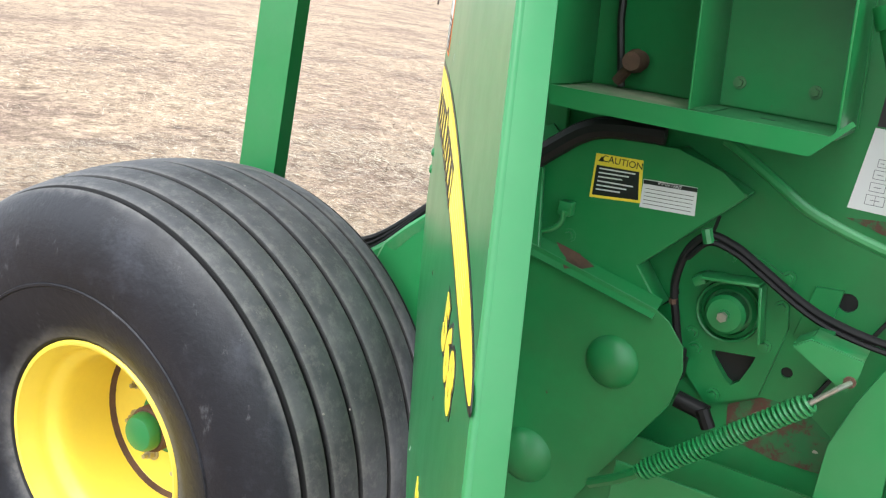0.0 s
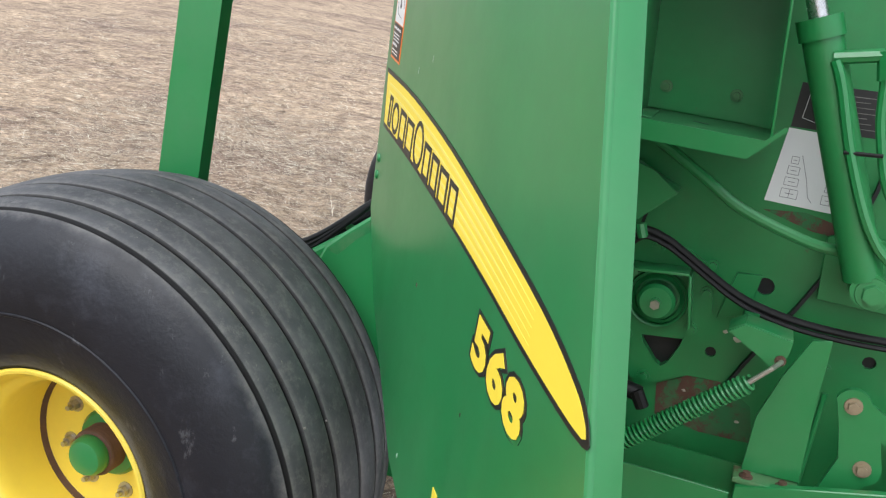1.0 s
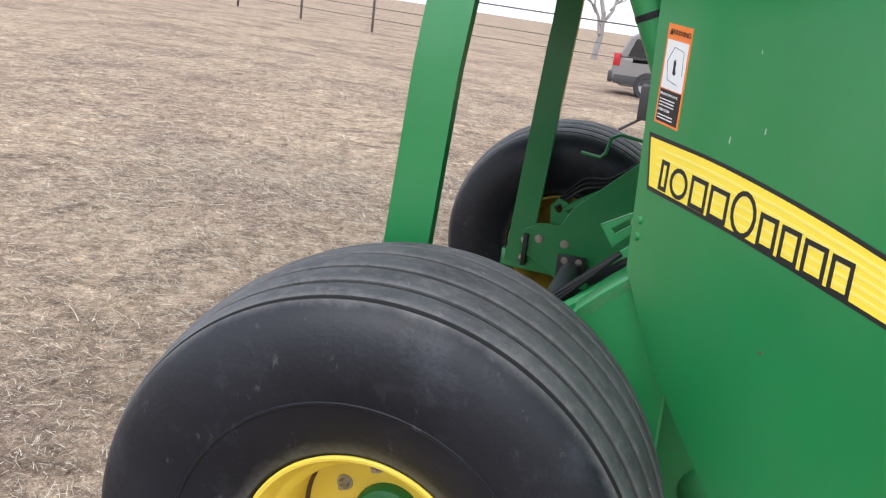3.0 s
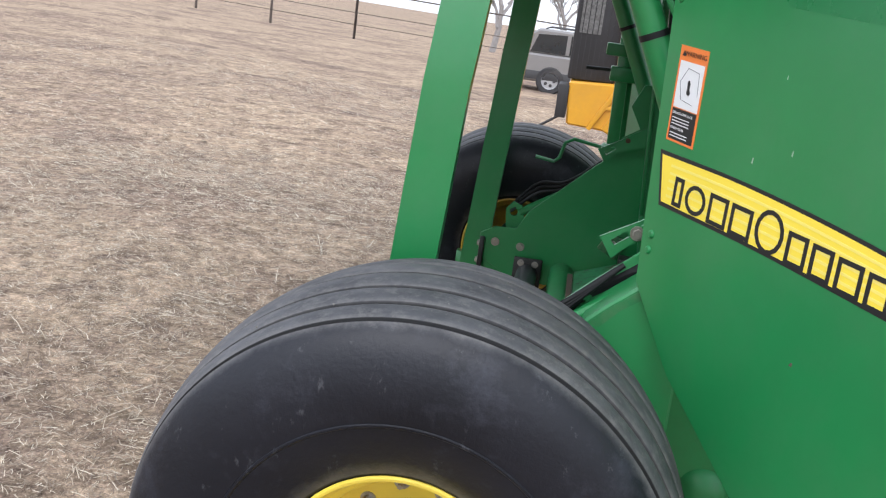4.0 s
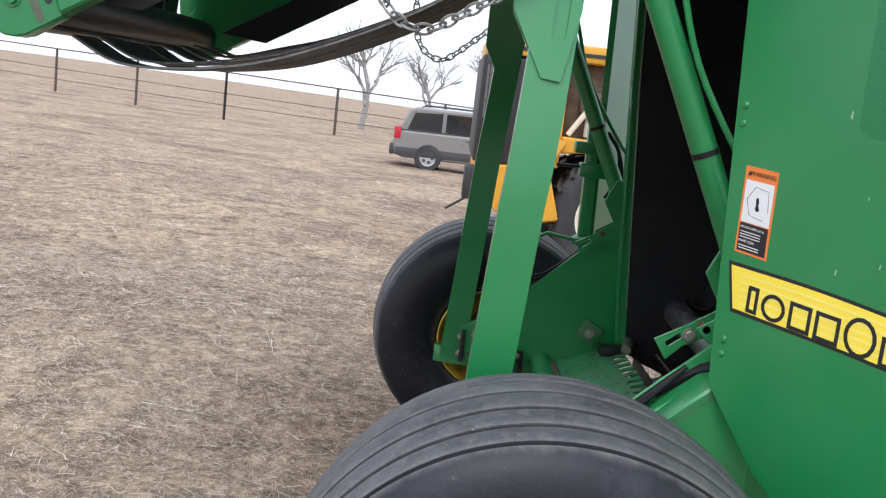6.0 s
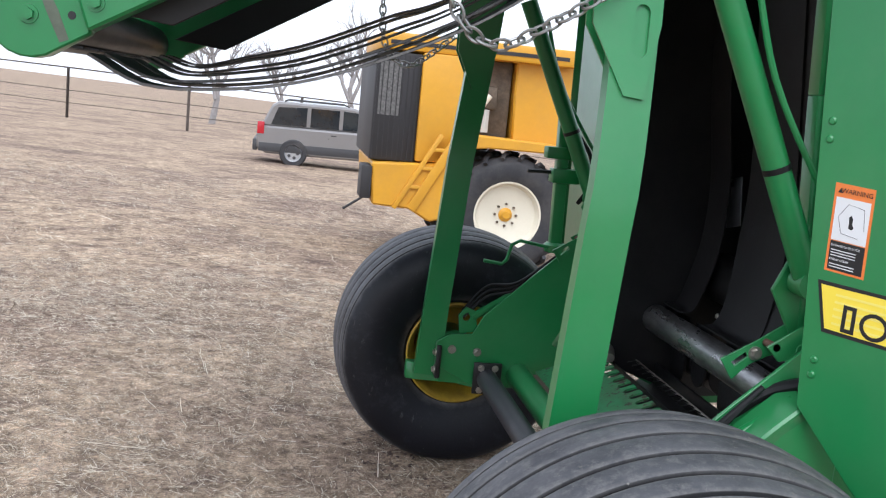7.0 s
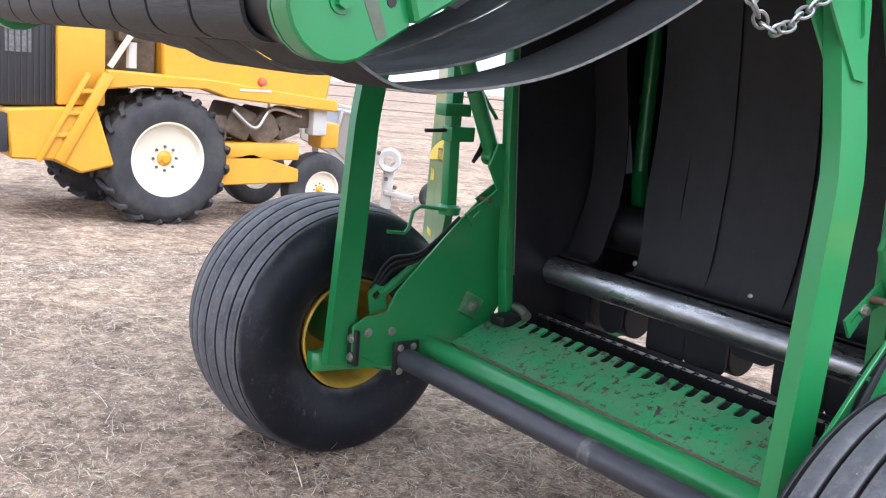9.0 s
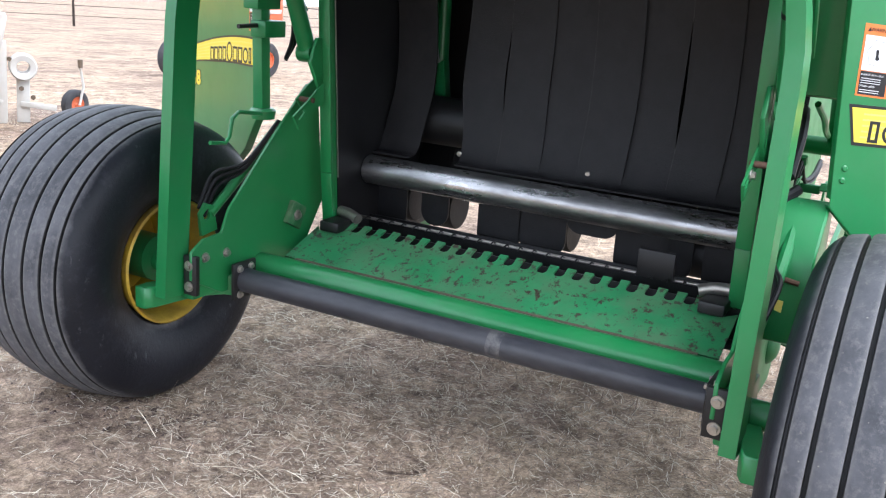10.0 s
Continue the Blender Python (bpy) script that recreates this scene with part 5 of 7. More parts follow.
def build_bearing():
    m = Matrix.Translation((0.955, -0.78, 0.895))
    plate_b = part("bearing_plate", plate([(0.84, 0.96), (0.90, 1.03), (1.0, 1.01), (1.05, 0.985), (1.07, 0.89), (1.045, 0.74), (0.95, 0.69), (0.88, 0.76)], -0.795, -0.78, 0, [[(0.938, 0.806), (1.024, 0.818), (1.02, 0.80), (1.003, 0.757), (0.99, 0.746), (0.978, 0.752), (0.944, 0.79)], circle(0.955, 0.895, 0.047, 16)]), GREEN_DARK, baler, "bolted green bearing plate with a cut-out")
    part("bearing", lathe([(0.052, 0), (0.054, -0.02), (0.047, -0.028), (0.045, -0.018), (0.040, -0.018), (0.040, -0.05), (0.033, -0.058), (0.012, -0.058), (0.012, -0.064), (0, -0.064)], 28, m), GREEN, plate_b)
    part("bearing_ring", lathe([(0.056, 0.0), (0.058, -0.01), (0.062, -0.012), (0.064, 0.0)], 32, Matrix.Translation((0.955, -0.795, 0.895))), GREEN_DARK, plate_b)
    part("bearing_bolt", bolt(0.955, -0.845, 0.895, 0.011, 0.01, washer=False), BOLT, plate_b)
    part("bearing_bracket", join(beam((0.885, -0.82, 0.945), (0.905, -0.82, 0.958), 0.02, 0.05, 0.003), beam((0.90, -0.83, 0.962), (1.01, -0.83, 0.975), 0.006, 0.06, 0.001), beam((1.012, -0.83, 0.972), (1.032, -0.83, 0.862), 0.006, 0.05, 0.001)), GREEN, plate_b)
    for x, z in ((0.89, 0.945), (1.02, 0.968), (0.905, 0.80), (1.035, 0.845), (0.935, 1.005), (1.05, 0.93), (0.96, 0.715), (0.893, 0.83), (1.05, 0.99), (1.062, 0.955)):
        part("plate_bolt", bolt(x, -0.795 if z > 0.83 else -0.795, z, 0.009, 0.009), GREEN, plate_b)
    # triangular bracket that carries the spring
    br = part("spring_bracket", plate([(1.108, 0.918), (1.135, 0.938), (1.224, 0.925), (1.222, 0.90), (1.208, 0.866), (1.196, 0.87)], -0.985, -0.98, 0), GREEN, baler, "triangular green spring bracket")
    part("bracket_web", join(beam((1.108, -0.945, 0.918), (1.135, -0.945, 0.938), 0.005, 0.07, 0.001), beam((1.135, -0.945, 0.938), (1.224, -0.945, 0.925), 0.005, 0.07, 0.001), box(1.13, 1.16, -0.91, -0.78, 0.90, 0.93, 0.003)), GREEN_WORN, br)
    part("bracket_bolt", bolt(1.21, -0.985, 0.885, 0.007, 0.008), RUST, br)
    part("bracket_base", plate([(1.08, 0.88), (1.10, 0.985), (1.15, 0.99), (1.14, 0.90)], -0.79, -0.78, 0.001), GREEN_DARK, br)


def build_spring():
    a, b = Vector((0.903, -1.04, 0.613)), Vector((1.166, -1.04, 0.850))
    d = (b - a).normalized()
    u = d.orthogonal().normalized()
    v = d.cross(u)
    turns, per = 38, 10
    pts = []
    for i in range(turns * per + 1):
        f = i / (turns * per)
        r = 0.0175 * (1.0 if 0.03 < f < 0.97 else 0.75)
        ang = 2 * math.pi * i / per
        pts.append(a.lerp(b, f) + (u * math.cos(ang) + v * math.sin(ang)) * r)
    sp = part("tension_spring", tube(pts, 0.0036, 6), GREEN, baler, "long green coil tension spring")
    part("spring_rod", tube([b - d * 0.01, (1.197, -1.03, 0.882), (1.212, -0.995, 0.887)], 0.005, 8), BOLT, sp)
    part("spring_rod", tube([a + d * 0.01, (0.86, -1.02, 0.575), (0.80, -0.98, 0.525)], 0.011, 8), GREEN, sp)
    part("black_fitting", join(tube([(0.90, -0.84, 0.70), (0.965, -0.84, 0.688)], 0.018, 12), tube([(0.955, -0.85, 0.70), (0.975, -0.85, 0.665)], 0.015, 10)), CABLE, baler, "black plastic fitting")


BARE = material("bare_grey_primer", (0.42, 0.38, 0.31), 0.7, vary=0.2, scale=60)


def build_links():
    arm = part("flat_arm", plate([(1.298, 0.925), (1.262, 0.917), (1.225, 0.830), (1.197, 0.735), (1.195, 0.616), (1.306, 0.622), (1.300, 0.770)], -0.915, -0.907, 0.001), GREEN, baler, "flat green arm, bolted at its foot")
    part("arm_foot", box(1.18, 1.305, -0.96, -0.90, 0.605, 0.618, 0.003), GREEN_WORN, arm)
    for x in (1.205, 1.275):
        part("foot_bolt", bolt(x, -0.945, 0.618, 0.009, 0.008, (0, 0, 1)), RUST, arm)
    ln = part("link_plate", plate(circle(1.366, 0.803, 0.034, 8, 165, 20) + [(1.45, 0.785), (1.62, 0.70), (1.60, 0.645), (1.43, 0.745)] + circle(1.412, 0.680, 0.036, 7, 25, -70) + [(1.40, 0.60), (1.36, 0.555), (1.29, 0.535), (1.345, 0.62), (1.365, 0.69), (1.352, 0.75)], -0.90, -0.885, 0), GREEN, baler, "green linkage plate with two bolts")
    for x, z in ((1.366, 0.803), (1.412, 0.680)):
        part("link_bolt", bolt(x, -0.90, z, 0.0115, 0.010), TAN_BOLT, ln)
    part("stay_rod", tube([(1.315, -0.86, 0.80), (1.31, -0.86, 0.60)], 0.006, 8), GREEN, baler)
    ledge = part("frame_ledge", moved(box(0.84, 1.19, -0.97, -0.78, -0.006, 0.0, 0.001), Matrix.Translation((0, 0, 0.62)) @ Matrix.Rotation(radians(12), 4, "X")), GREEN_RUSTY, baler, "rusty green ledge with chaff on it")
    part("ledge_front", plate([(0.84, 0.50), (0.84, 0.588), (1.18, 0.588), (1.18, 0.50), (1.0, 0.46)], -0.975, -0.968, 0.001), GREEN, ledge)
    part("lower_sheet", plate([(0.66, 0.30), (0.66, 0.60), (1.2, 0.60), (1.2, 0.36)], -0.86, -0.855, 0), GREEN_DARK, ledge)
    rng = random.Random(31)
    for k in range(9):
        x, y, a = rng.uniform(0.98, 1.17), rng.uniform(-0.93, -0.80), rng.uniform(0, 3.1)
        z = 0.624 + math.tan(radians(12)) * y + 0.001
        ln = rng.uniform(0.012, 0.03)
        part("chaff", tube([(x, y, z), (x + ln * math.cos(a), y + ln * math.sin(a), z + ln * math.sin(a) * 0.21 + 0.004)], 0.0013, 5), DECAL_PALE_STRAW, ledge)
    part("side_member", plate([(1.188, 0.46), (1.188, 0.602), (1.34, 0.64), (1.75, 0.74), (1.75, 0.50), (1.40, 0.42)], -0.965, -0.945, 0.002), GREEN, baler, "lower green frame member")
    part("member_slot", plate([(1.22, 0.54), (1.225, 0.553), (1.33, 0.585), (1.328, 0.57)], -0.9655, -0.965, 0), GREEN_WORN, baler)
    dark = part("rust_patch", plate([(0.99, 0.70), (1.05, 0.735), (1.13, 0.74), (1.19, 0.70), (1.21, 0.62), (1.10, 0.615), (1.0, 0.63)], -0.7815, -0.7805, 0), GREEN_RUSTY, baler)
    part("rust_patch", plate([(1.12, 1.125), (1.22, 1.10), (1.30, 1.095), (1.32, 1.112), (1.20, 1.135)], -0.7815, -0.7805, 0), GREEN_RUSTY, baler)
    rng = random.Random(8)
    for x, z, r in ((1.135, 0.842, 0.013), (1.105, 0.852, 0.007), (1.148, 0.858, 0.004), (1.31, 0.80, 0.004), (1.30, 0.775, 0.005), (1.05, 0.70, 0.005), (1.17, 0.66, 0.006)):
        blot = [(x + r * rng.uniform(0.5, 1.3) * math.cos(a), z + 0.6 * r * rng.uniform(0.5, 1.3) * math.sin(a)) for a in [0.7 * k for k in range(9)]]
        part("bare_spot", plate(blot, -0.7822, -0.7816, 0), BARE, baler, "bare primer-grey chip in the paint")
    for x, z in ((1.285, 0.83), (1.31, 0.825), (1.45, 0.90), (1.33, 0.99)):
        part("sheet_bolt", bolt(x, -0.78, z, 0.009, 0.008), GREEN, baler)


def build_hydraulics():
    a, b = Vector((1.135, -0.92, 1.50)), Vector((1.318, -0.92, 1.06))
    cyl = part("lift_cylinder", tube([a, a.lerp(b, 0.97), b], 0.036, 18), GREEN_DARK, baler, "green hydraulic cylinder")
    part("cylinder_cap", tube([a + (a - b) * 0.02, a + (b - a) * 0.06], 0.041, 18), GREEN_DARK, cyl)
    part("piston_rod", tube([a, a + (a - b) * 0.5], 0.018, 14), ROLLER, cyl)
    part("pivot_plate", plate([(1.25, 1.10), (1.30, 1.12), (1.46, 1.10), (1.46, 0.97), (1.26, 0.97)], -0.80, -0.788, 0.001), GREEN_DARK, cyl)
    part("pivot_pin", bolt(1.336, -0.95, 1.041, 0.02, 0.014), GREEN, cyl)
    part("pivot_boss", tube([(1.33, -0.95, 1.045), (1.33, -0.80, 1.045)], 0.034, 16), GREEN_DARK, cyl)
    part("steel_pipe", tube([(1.175, -0.955, 1.44), (1.195, -0.96, 1.40), (1.24, -0.96, 1.28), (1.30, -0.96, 1.16), (1.36, -0.95, 1.10), (1.46, -0.93, 1.07)], 0.010, 8, 6), GREEN, cyl)
    part("pipe_elbow", join(tube([(1.17, -0.95, 1.445), (1.25, -0.95, 1.462)], 0.012, 8), tube([(1.25, -0.95, 1.47), (1.262, -0.95, 1.42)], 0.014, 8)), GREEN, cyl)
    part("steel_pipe", tube([(1.262, -0.95, 1.42), (1.275, -0.95, 1.34), (1.31, -0.95, 1.24), (1.36, -0.94, 1.17)], 0.009, 8, 6), GREEN, cyl)
    part("pipe_tie", tube([(1.225, -0.966, 1.287), (1.29, -0.962, 1.292)], 0.004, 6), CABLE, cyl)
    part("oil_pipe", tube([(0.90, -0.885, 1.235), (0.942, -0.89, 1.214), (1.012, -0.90, 1.176), (1.085, -0.90, 1.136), (1.212, -0.895, 1.100), (1.285, -0.885, 1.095)], 0.011, 10, 6), GREEN, baler, "bent green oil pipe")
    loom = [(0.885, -0.84, 0.80), (0.868, -0.845, 0.86), (0.852, -0.85, 0.934), (0.866, -0.86, 1.008), (0.902, -0.865, 1.049), (0.95, -0.86, 1.04), (0.992, -0.855, 1.018), (1.096, -0.85, 0.961), (1.17, -0.85, 0.938), (1.262, -0.85, 0.927), (1.395, -0.85, 0.93), (1.6, -0.84, 0.95)]
    wire = part("wiring_loom", tube(loom, 0.0085, 8, 6), CABLE, baler, "black wiring loom")
    part("wire_strand", tube([(x + 0.004, y - 0.006, z - 0.013) for x, y, z in loom[3:]], 0.0055, 6, 6), CABLE, wire)
    part("loom_tie", tube([(0.895, -0.872, 1.062), (0.905, -0.872, 1.035)], 0.011, 8), GREEN, wire)
    part("loom_plug", join(tube([(0.887, -0.84, 0.805), (0.892, -0.84, 0.765)], 0.013, 8), box(0.875, 0.905, -0.86, -0.83, 0.745, 0.79, 0.003)), CABLE, wire)
    part("loom_band", tube([(0.8545, -0.85, 0.905), (0.8565, -0.848, 0.895)], 0.0092, 8), RUST, wire)
    part("thick_hose", tube([(0.47, -0.89, 1.06), (0.503, -0.89, 1.093), (0.57, -0.89, 1.155), (0.65, -0.88, 1.208), (0.78, -0.86, 1.22)], 0.022, 10, 5), CABLE, baler, "thick black hose")


def build_gate_cylinders():
    for s in (-1, 1):
        gc = part("gate_cylinder", tube([(0.10, s * 0.86, 2.02), (0.46, s * 0.86, 1.26)], 0.033, 18), GREEN_DARK, baler, "dark green gate cylinder")
        part("cylinder_eye", tube([(0.46, s * 0.83, 1.25), (0.46, s * 0.89, 1.25)], 0.035, 16), GREEN_DARK, gc)
        part("cylinder_tie", tube([(0.335, s * 0.86, 1.525), (0.341, s * 0.86, 1.512)], 0.0345, 18), CABLE, gc)
        part("cylinder_pipe", tube([(0.20, s * 0.90, 1.95), (0.28, s * 0.905, 1.72), (0.42, s * 0.905, 1.50), (0.50, s * 0.90, 1.40)], 0.008, 8, 5), GREEN_DARK, gc)
        part("cylinder_foot", plate([(0.40, 1.22), (0.44, 1.31), (0.56, 1.31), (0.58, 1.10), (0.50, 1.05)], s * 0.80, s * 0.815, 0.002), GREEN_DARK, gc)


def build_near_rear():
    """Release lever, rounded gear guard and hose beside the axle on the right."""
    pts = [(0.298, 1.035), (0.332, 0.985), (0.372, 1.025), (0.42, 1.05), (0.52, 1.075), (0.62, 1.13), (0.56, 1.19), (0.46, 1.135), (0.385, 1.085)]
    slot = [(0.325, 1.03), (0.335, 1.018), (0.368, 1.045), (0.36, 1.058)]
    for s in (-1, 1):
        lever = part("release_lever", plate(pts, s * 0.795, s * 0.803, 0, [slot]), GREEN, baler, "slotted green release lever")
        part("lever_side", plate([(0.385, 1.085), (0.42, 1.05), (0.52, 1.075), (0.62, 1.13), (0.56, 1.19), (0.46, 1.135)], s * 0.85, s * 0.858, 0.001), GREEN, lever)
        part("lever_pin", tube([(0.41, s * 0.79, 1.085), (0.41, s * 0.858, 1.085)], 0.010, 12), RUST, lever)
        part("lever_bolt", bolt(0.385, s * 0.803, 1.055, 0.012, 0.01, (0, s, 0)), BOLT, lever)
        if s > 0:
            continue
        prof = [(0.285, 0.60), (0.262, 0.75), (0.266, 0.84), (0.288, 0.893), (0.335, 0.938), (0.39, 0.985), (0.44, 1.003), (0.49, 0.985), (0.505, 0.94), (0.51, 0.60)]
        guard = part("gear_guard", plate(prof, s * 0.905, s * 1.03, 0.006), GREEN, baler, "rounded green gear guard")
        part("guard_scuff", plate([(0.294, 0.885), (0.338, 0.929), (0.39, 0.972), (0.43, 0.985), (0.40, 0.955), (0.36, 0.925), (0.32, 0.880)], s * 1.0301, s * 1.0306, 0), GREEN_WORN, guard)
        part("guard_rust_bar", tube([(0.262, s * 0.945, 0.80), (0.262, s * 1.0, 0.792)], 0.008, 8), RUST, guard)
        part("guard_sticker", plate([(s * 0.945, 0.705), (s * 0.965, 0.70), (s * 0.967, 0.735), (s * 0.945, 0.738)], 0.2575, 0.259, 0, plane="yz"), DECAL_PALE, guard)
        hose = part("guard_hose", tube([(0.26, s * 0.90, 0.50), (0.225, s * 0.895, 0.62), (0.225, s * 0.89, 0.78), (0.255, s * 0.885, 0.875), (0.32, s * 0.885, 0.935), (0.39, s * 0.89, 0.985), (0.46, s * 0.93, 1.02)], 0.017, 10, 6), CABLE, baler, "thick black hose clipped to the gear guard")
        for p in ((0.224, s * 0.893, 0.70), (0.285, s * 0.885, 0.907)):
            part("hose_clip", tube([(p[0], p[1], p[2] - 0.008), (p[0] + 0.003, p[1], p[2] + 0.008)], 0.0195, 10), GREEN, hose)
        part("axle_hanger", box(0.09, 0.17, s * 0.905, s * 0.93, 0.30, 0.50, 0.006), GREEN_DARK, baler)
    # jack post and crank on the far side
    post = part("hinge_post", beam((0.36, 0.99, 1.02), (0.34, 0.99, 1.62), 0.05, 0.045, 0.004), GREEN, baler, "green post with latch and crank")
    part("post_clamp", box(0.30, 0.42, 0.93, 1.0, 1.30, 1.36, 0.006), GREEN_DARK, post)
    part("post_clamp", box(0.27, 0.40, 0.94, 1.01, 1.40, 1.45, 0.006), GREEN_DARK, post)
    part("post_pin", tube([(0.20, 0.97, 1.34), (0.42, 0.97, 1.345)], 0.008, 8), BLACK_STEEL, post)
    part("post_cup", lathe([(0.0, 0.0), (0.045, 0.0), (0.05, 0.03), (0.04, 0.04), (0, 0.04)], 18, Matrix.Translation((0.36, 0.985, 1.0)) @ Matrix.Rotation(radians(90), 4, "X")), GREEN, post)
    part("crank", tube([(0.34, 0.96, 1.02), (0.20, 0.965, 1.04), (0.165, 0.965, 1.02), (0.15, 0.965, 0.955), (0.13, 0.965, 0.935), (0.05, 0.965, 0.945)], 0.008, 8), GREEN, post)
    for k in range(2):
        part("post_hose", tube([(0.40, 0.93 + 0.02 * k, 1.50), (0.455, 0.93, 1.42), (0.46 + 0.02 * k, 0.93, 1.30), (0.42, 0.93, 1.22)], 0.008, 8, 5), CABLE, post)


def chain_along(pts, parent_name, label, link=0.034):
    """A hanging chain of oval links along a path."""
    path = smooth_path(pts, 12)
    dist = [0.0]
    for a, b in zip(path, path[1:]):
        dist.append(dist[-1] + (b - a).length)
    ring = [Vector((0.5 * link * 1.45 * math.cos(t), 0.5 * link * 0.85 * math.sin(t), 0)) for t in [2 * math.pi * i / 14 for i in range(14)]]
    first = None
    n = int(dist[-1] / link)
    for k in range(n):
        s = (k + 0.5) * link
        j = max(i for i in range(len(dist)) if dist[i] <= s)
        j = min(j, len(path) - 2)
        p = path[j].lerp(path[j + 1], (s - dist[j]) / max(1e-6, dist[j + 1] - dist[j]))
        d = (path[j + 1] - path[j]).normalized()
        side = d.orthogonal().normalized()
        side.rotate(Matrix.Rotation(math.pi / 2 * (k % 2) + 0.3, 3, d))
        up = d.cross(side)
        m = Matrix((d, side, up)).transposed().to_4x4()
        m.translation = p
        q = [m @ v for v in ring]
        bm = tube(q + q[:2], 0.0036, 6, caps=False)
        if first is None:
            first = part(parent_name, bm, CHAIN, baler, label)
        else:
            part("chain_link", bm, CHAIN, first)


for build in (build_tool_box, build_guards, build_bearing, build_spring, build_links, build_hydraulics):
    on_drive_side(build)
build_gate_cylinders()
build_near_rear()


def build_picture_label():
    pl = part("picture_label", plate([(1.131, 1.295), (1.241, 1.295), (1.277, 1.142), (1.117, 1.144)], -0.7808, -0.78, 0), DECAL_WHITE, baler, "white label with line drawings")
    part("label_head", plate([(1.135, 1.386), (1.133, 1.298), (1.309, 1.303), (1.294, 1.392)], -0.7808, -0.78, 0), DECAL_BLACK, pl)
    # two line drawings of stacked rounded blocks with a rod between them
    for dx in (0.0, 0.078):
        lines = []
        for k, (w, h, z) in enumerate(((0.032, 0.018, 1.166), (0.026, 0.016, 1.190), (0.022, 0.016, 1.213), (0.014, 0.014, 1.234))):
            x = 1.160 + dx - 0.001 * k
            for d in ((-w / 2, w / 2) if k else (-w / 2, 0.0, w / 2)):
                lines.append(box(x + d - 0.0005, x + d + 0.0005, -0.7813, -0.7808, z - h / 2, z + h / 2, 0))
            for d in (-h / 2, h / 2):
                lines.append(box(x - w / 2, x + w / 2, -0.7813, -0.7808, z + d - 0.0005, z + d + 0.0005, 0))
            lines.append(box(x - w / 4, x + w / 4, -0.7813, -0.7808, z - 0.0008, z + 0.0004, 0))
        part("drawing", join(*lines), DRAWN, pl, "thin grey line drawing")
    part("drawing", tube([(1.168, -0.781, 1.245), (1.186, -0.781, 1.200), (1.196, -0.781, 1.165), (1.205, -0.781, 1.156)], 0.0006, 5), DRAWN, pl)
    part("drawing", join(*[beam((a[0], -0.781, a[1]), (b[0], -0.781, b[1]), 0.001, 0.0006, 0) for a, b in (((1.150, 1.318), (1.155, 1.372)), ((1.155, 1.372), (1.185, 1.378)), ((1.185, 1.378), (1.180, 1.312)), ((1.180, 1.312), (1.150, 1.318)))]), DECAL_WHITE, pl)
    for k in range(7):
        part("text_bar", plate([(1.215, 1.313 + 0.010 * k), (1.285 - 0.01 * (k % 3), 1.316 + 0.010 * k), (1.285 - 0.01 * (k % 3), 1.3175 + 0.010 * k), (1.215, 1.3145 + 0.010 * k)], -0.7813, -0.7808, 0), FRAYED, pl)


DRAWN = material("grey_printed_line", (0.20, 0.20, 0.22), 0.6, vary=0.2, scale=60)
on_drive_side(build_picture_label)
chain_along([(-0.12, -0.94, 1.885), (-0.20, -0.935, 1.825), (-0.29, -0.93, 1.768), (-0.355, -0.93, 1.732), (-0.415, -0.93, 1.738), (-0.465, -0.93, 1.785), (-0.492, -0.925, 1.865), (-0.508, -0.92, 2.07)], "safety_chain", "galvanised safety chain hanging from the arm", 0.031)
chain_along([(-0.13, 0.94, 1.89), (-0.20, 0.935, 1.83), (-0.275, 0.93, 1.765), (-0.335, 0.93, 1.725), (-0.395, 0.93, 1.735), (-0.44, 0.93, 1.78), (-0.465, 0.925, 1.86), (-0.475, 0.92, 2.05)], "safety_chain", "galvanised safety chain hanging from the arm", 0.031)


# ---- things beyond the baler ----
AMBER = material("amber_machine_paint", (0.66, 0.325, 0.02), 0.42, vary=0.08, scale=3, dirt=(0.42, 0.24, 0.08), dirt_amount=0.25, dirt_scale=2, rust=(0.2, 0.08, 0.03), rust_amount=0.08)
CREAM = material("cream_wheel_paint", (0.74, 0.69, 0.56), 0.5, vary=0.06, dirt=(0.35, 0.28, 0.2), dirt_amount=0.25)
LUG_RUBBER = material("lugged_tyre_rubber", (0.028, 0.028, 0.032), 0.75, vary=0.25, scale=5, bump=0.2, dirt=(0.12, 0.11, 0.10), dirt_amount=0.5, dirt_scale=3)
DARK_GRILLE = material("dark_grille_mesh", (0.03, 0.028, 0.03), 0.6, vary=0.3, scale=12, stretch=(1, 1, 0.05))
ENGINE = material("oily_engine_metal", (0.16, 0.12, 0.085), 0.6, metal=0.3, vary=0.5, scale=9, bump=0.4, dirt=(0.05, 0.035, 0.02), dirt_amount=0.6)
OLD_WHITE = material("weathered_white_paint", (0.52, 0.51, 0.48), 0.55, vary=0.1, scale=3, dirt=(0.35, 0.3, 0.22), dirt_amount=0.35, dirt_scale=2)
GREY_CAR = material("grey_brown_car_paint", (0.26, 0.25, 0.245), 0.3, metal=0.35, vary=0.05, scale=2)
CAR_TRIM = material("dark_car_trim", (0.05, 0.05, 0.053), 0.5, vary=0.1)
CAR_GLASS = material("dark_window_glass", (0.02, 0.024, 0.028), 0.06, vary=0.1, spec=0.8)
RED_LENS = material("red_lamp_lens", (0.45, 0.02, 0.03), 0.2, vary=0.1)
ALLOY = material("alloy_wheel", (0.55, 0.56, 0.58), 0.35, metal=0.7, vary=0.1)
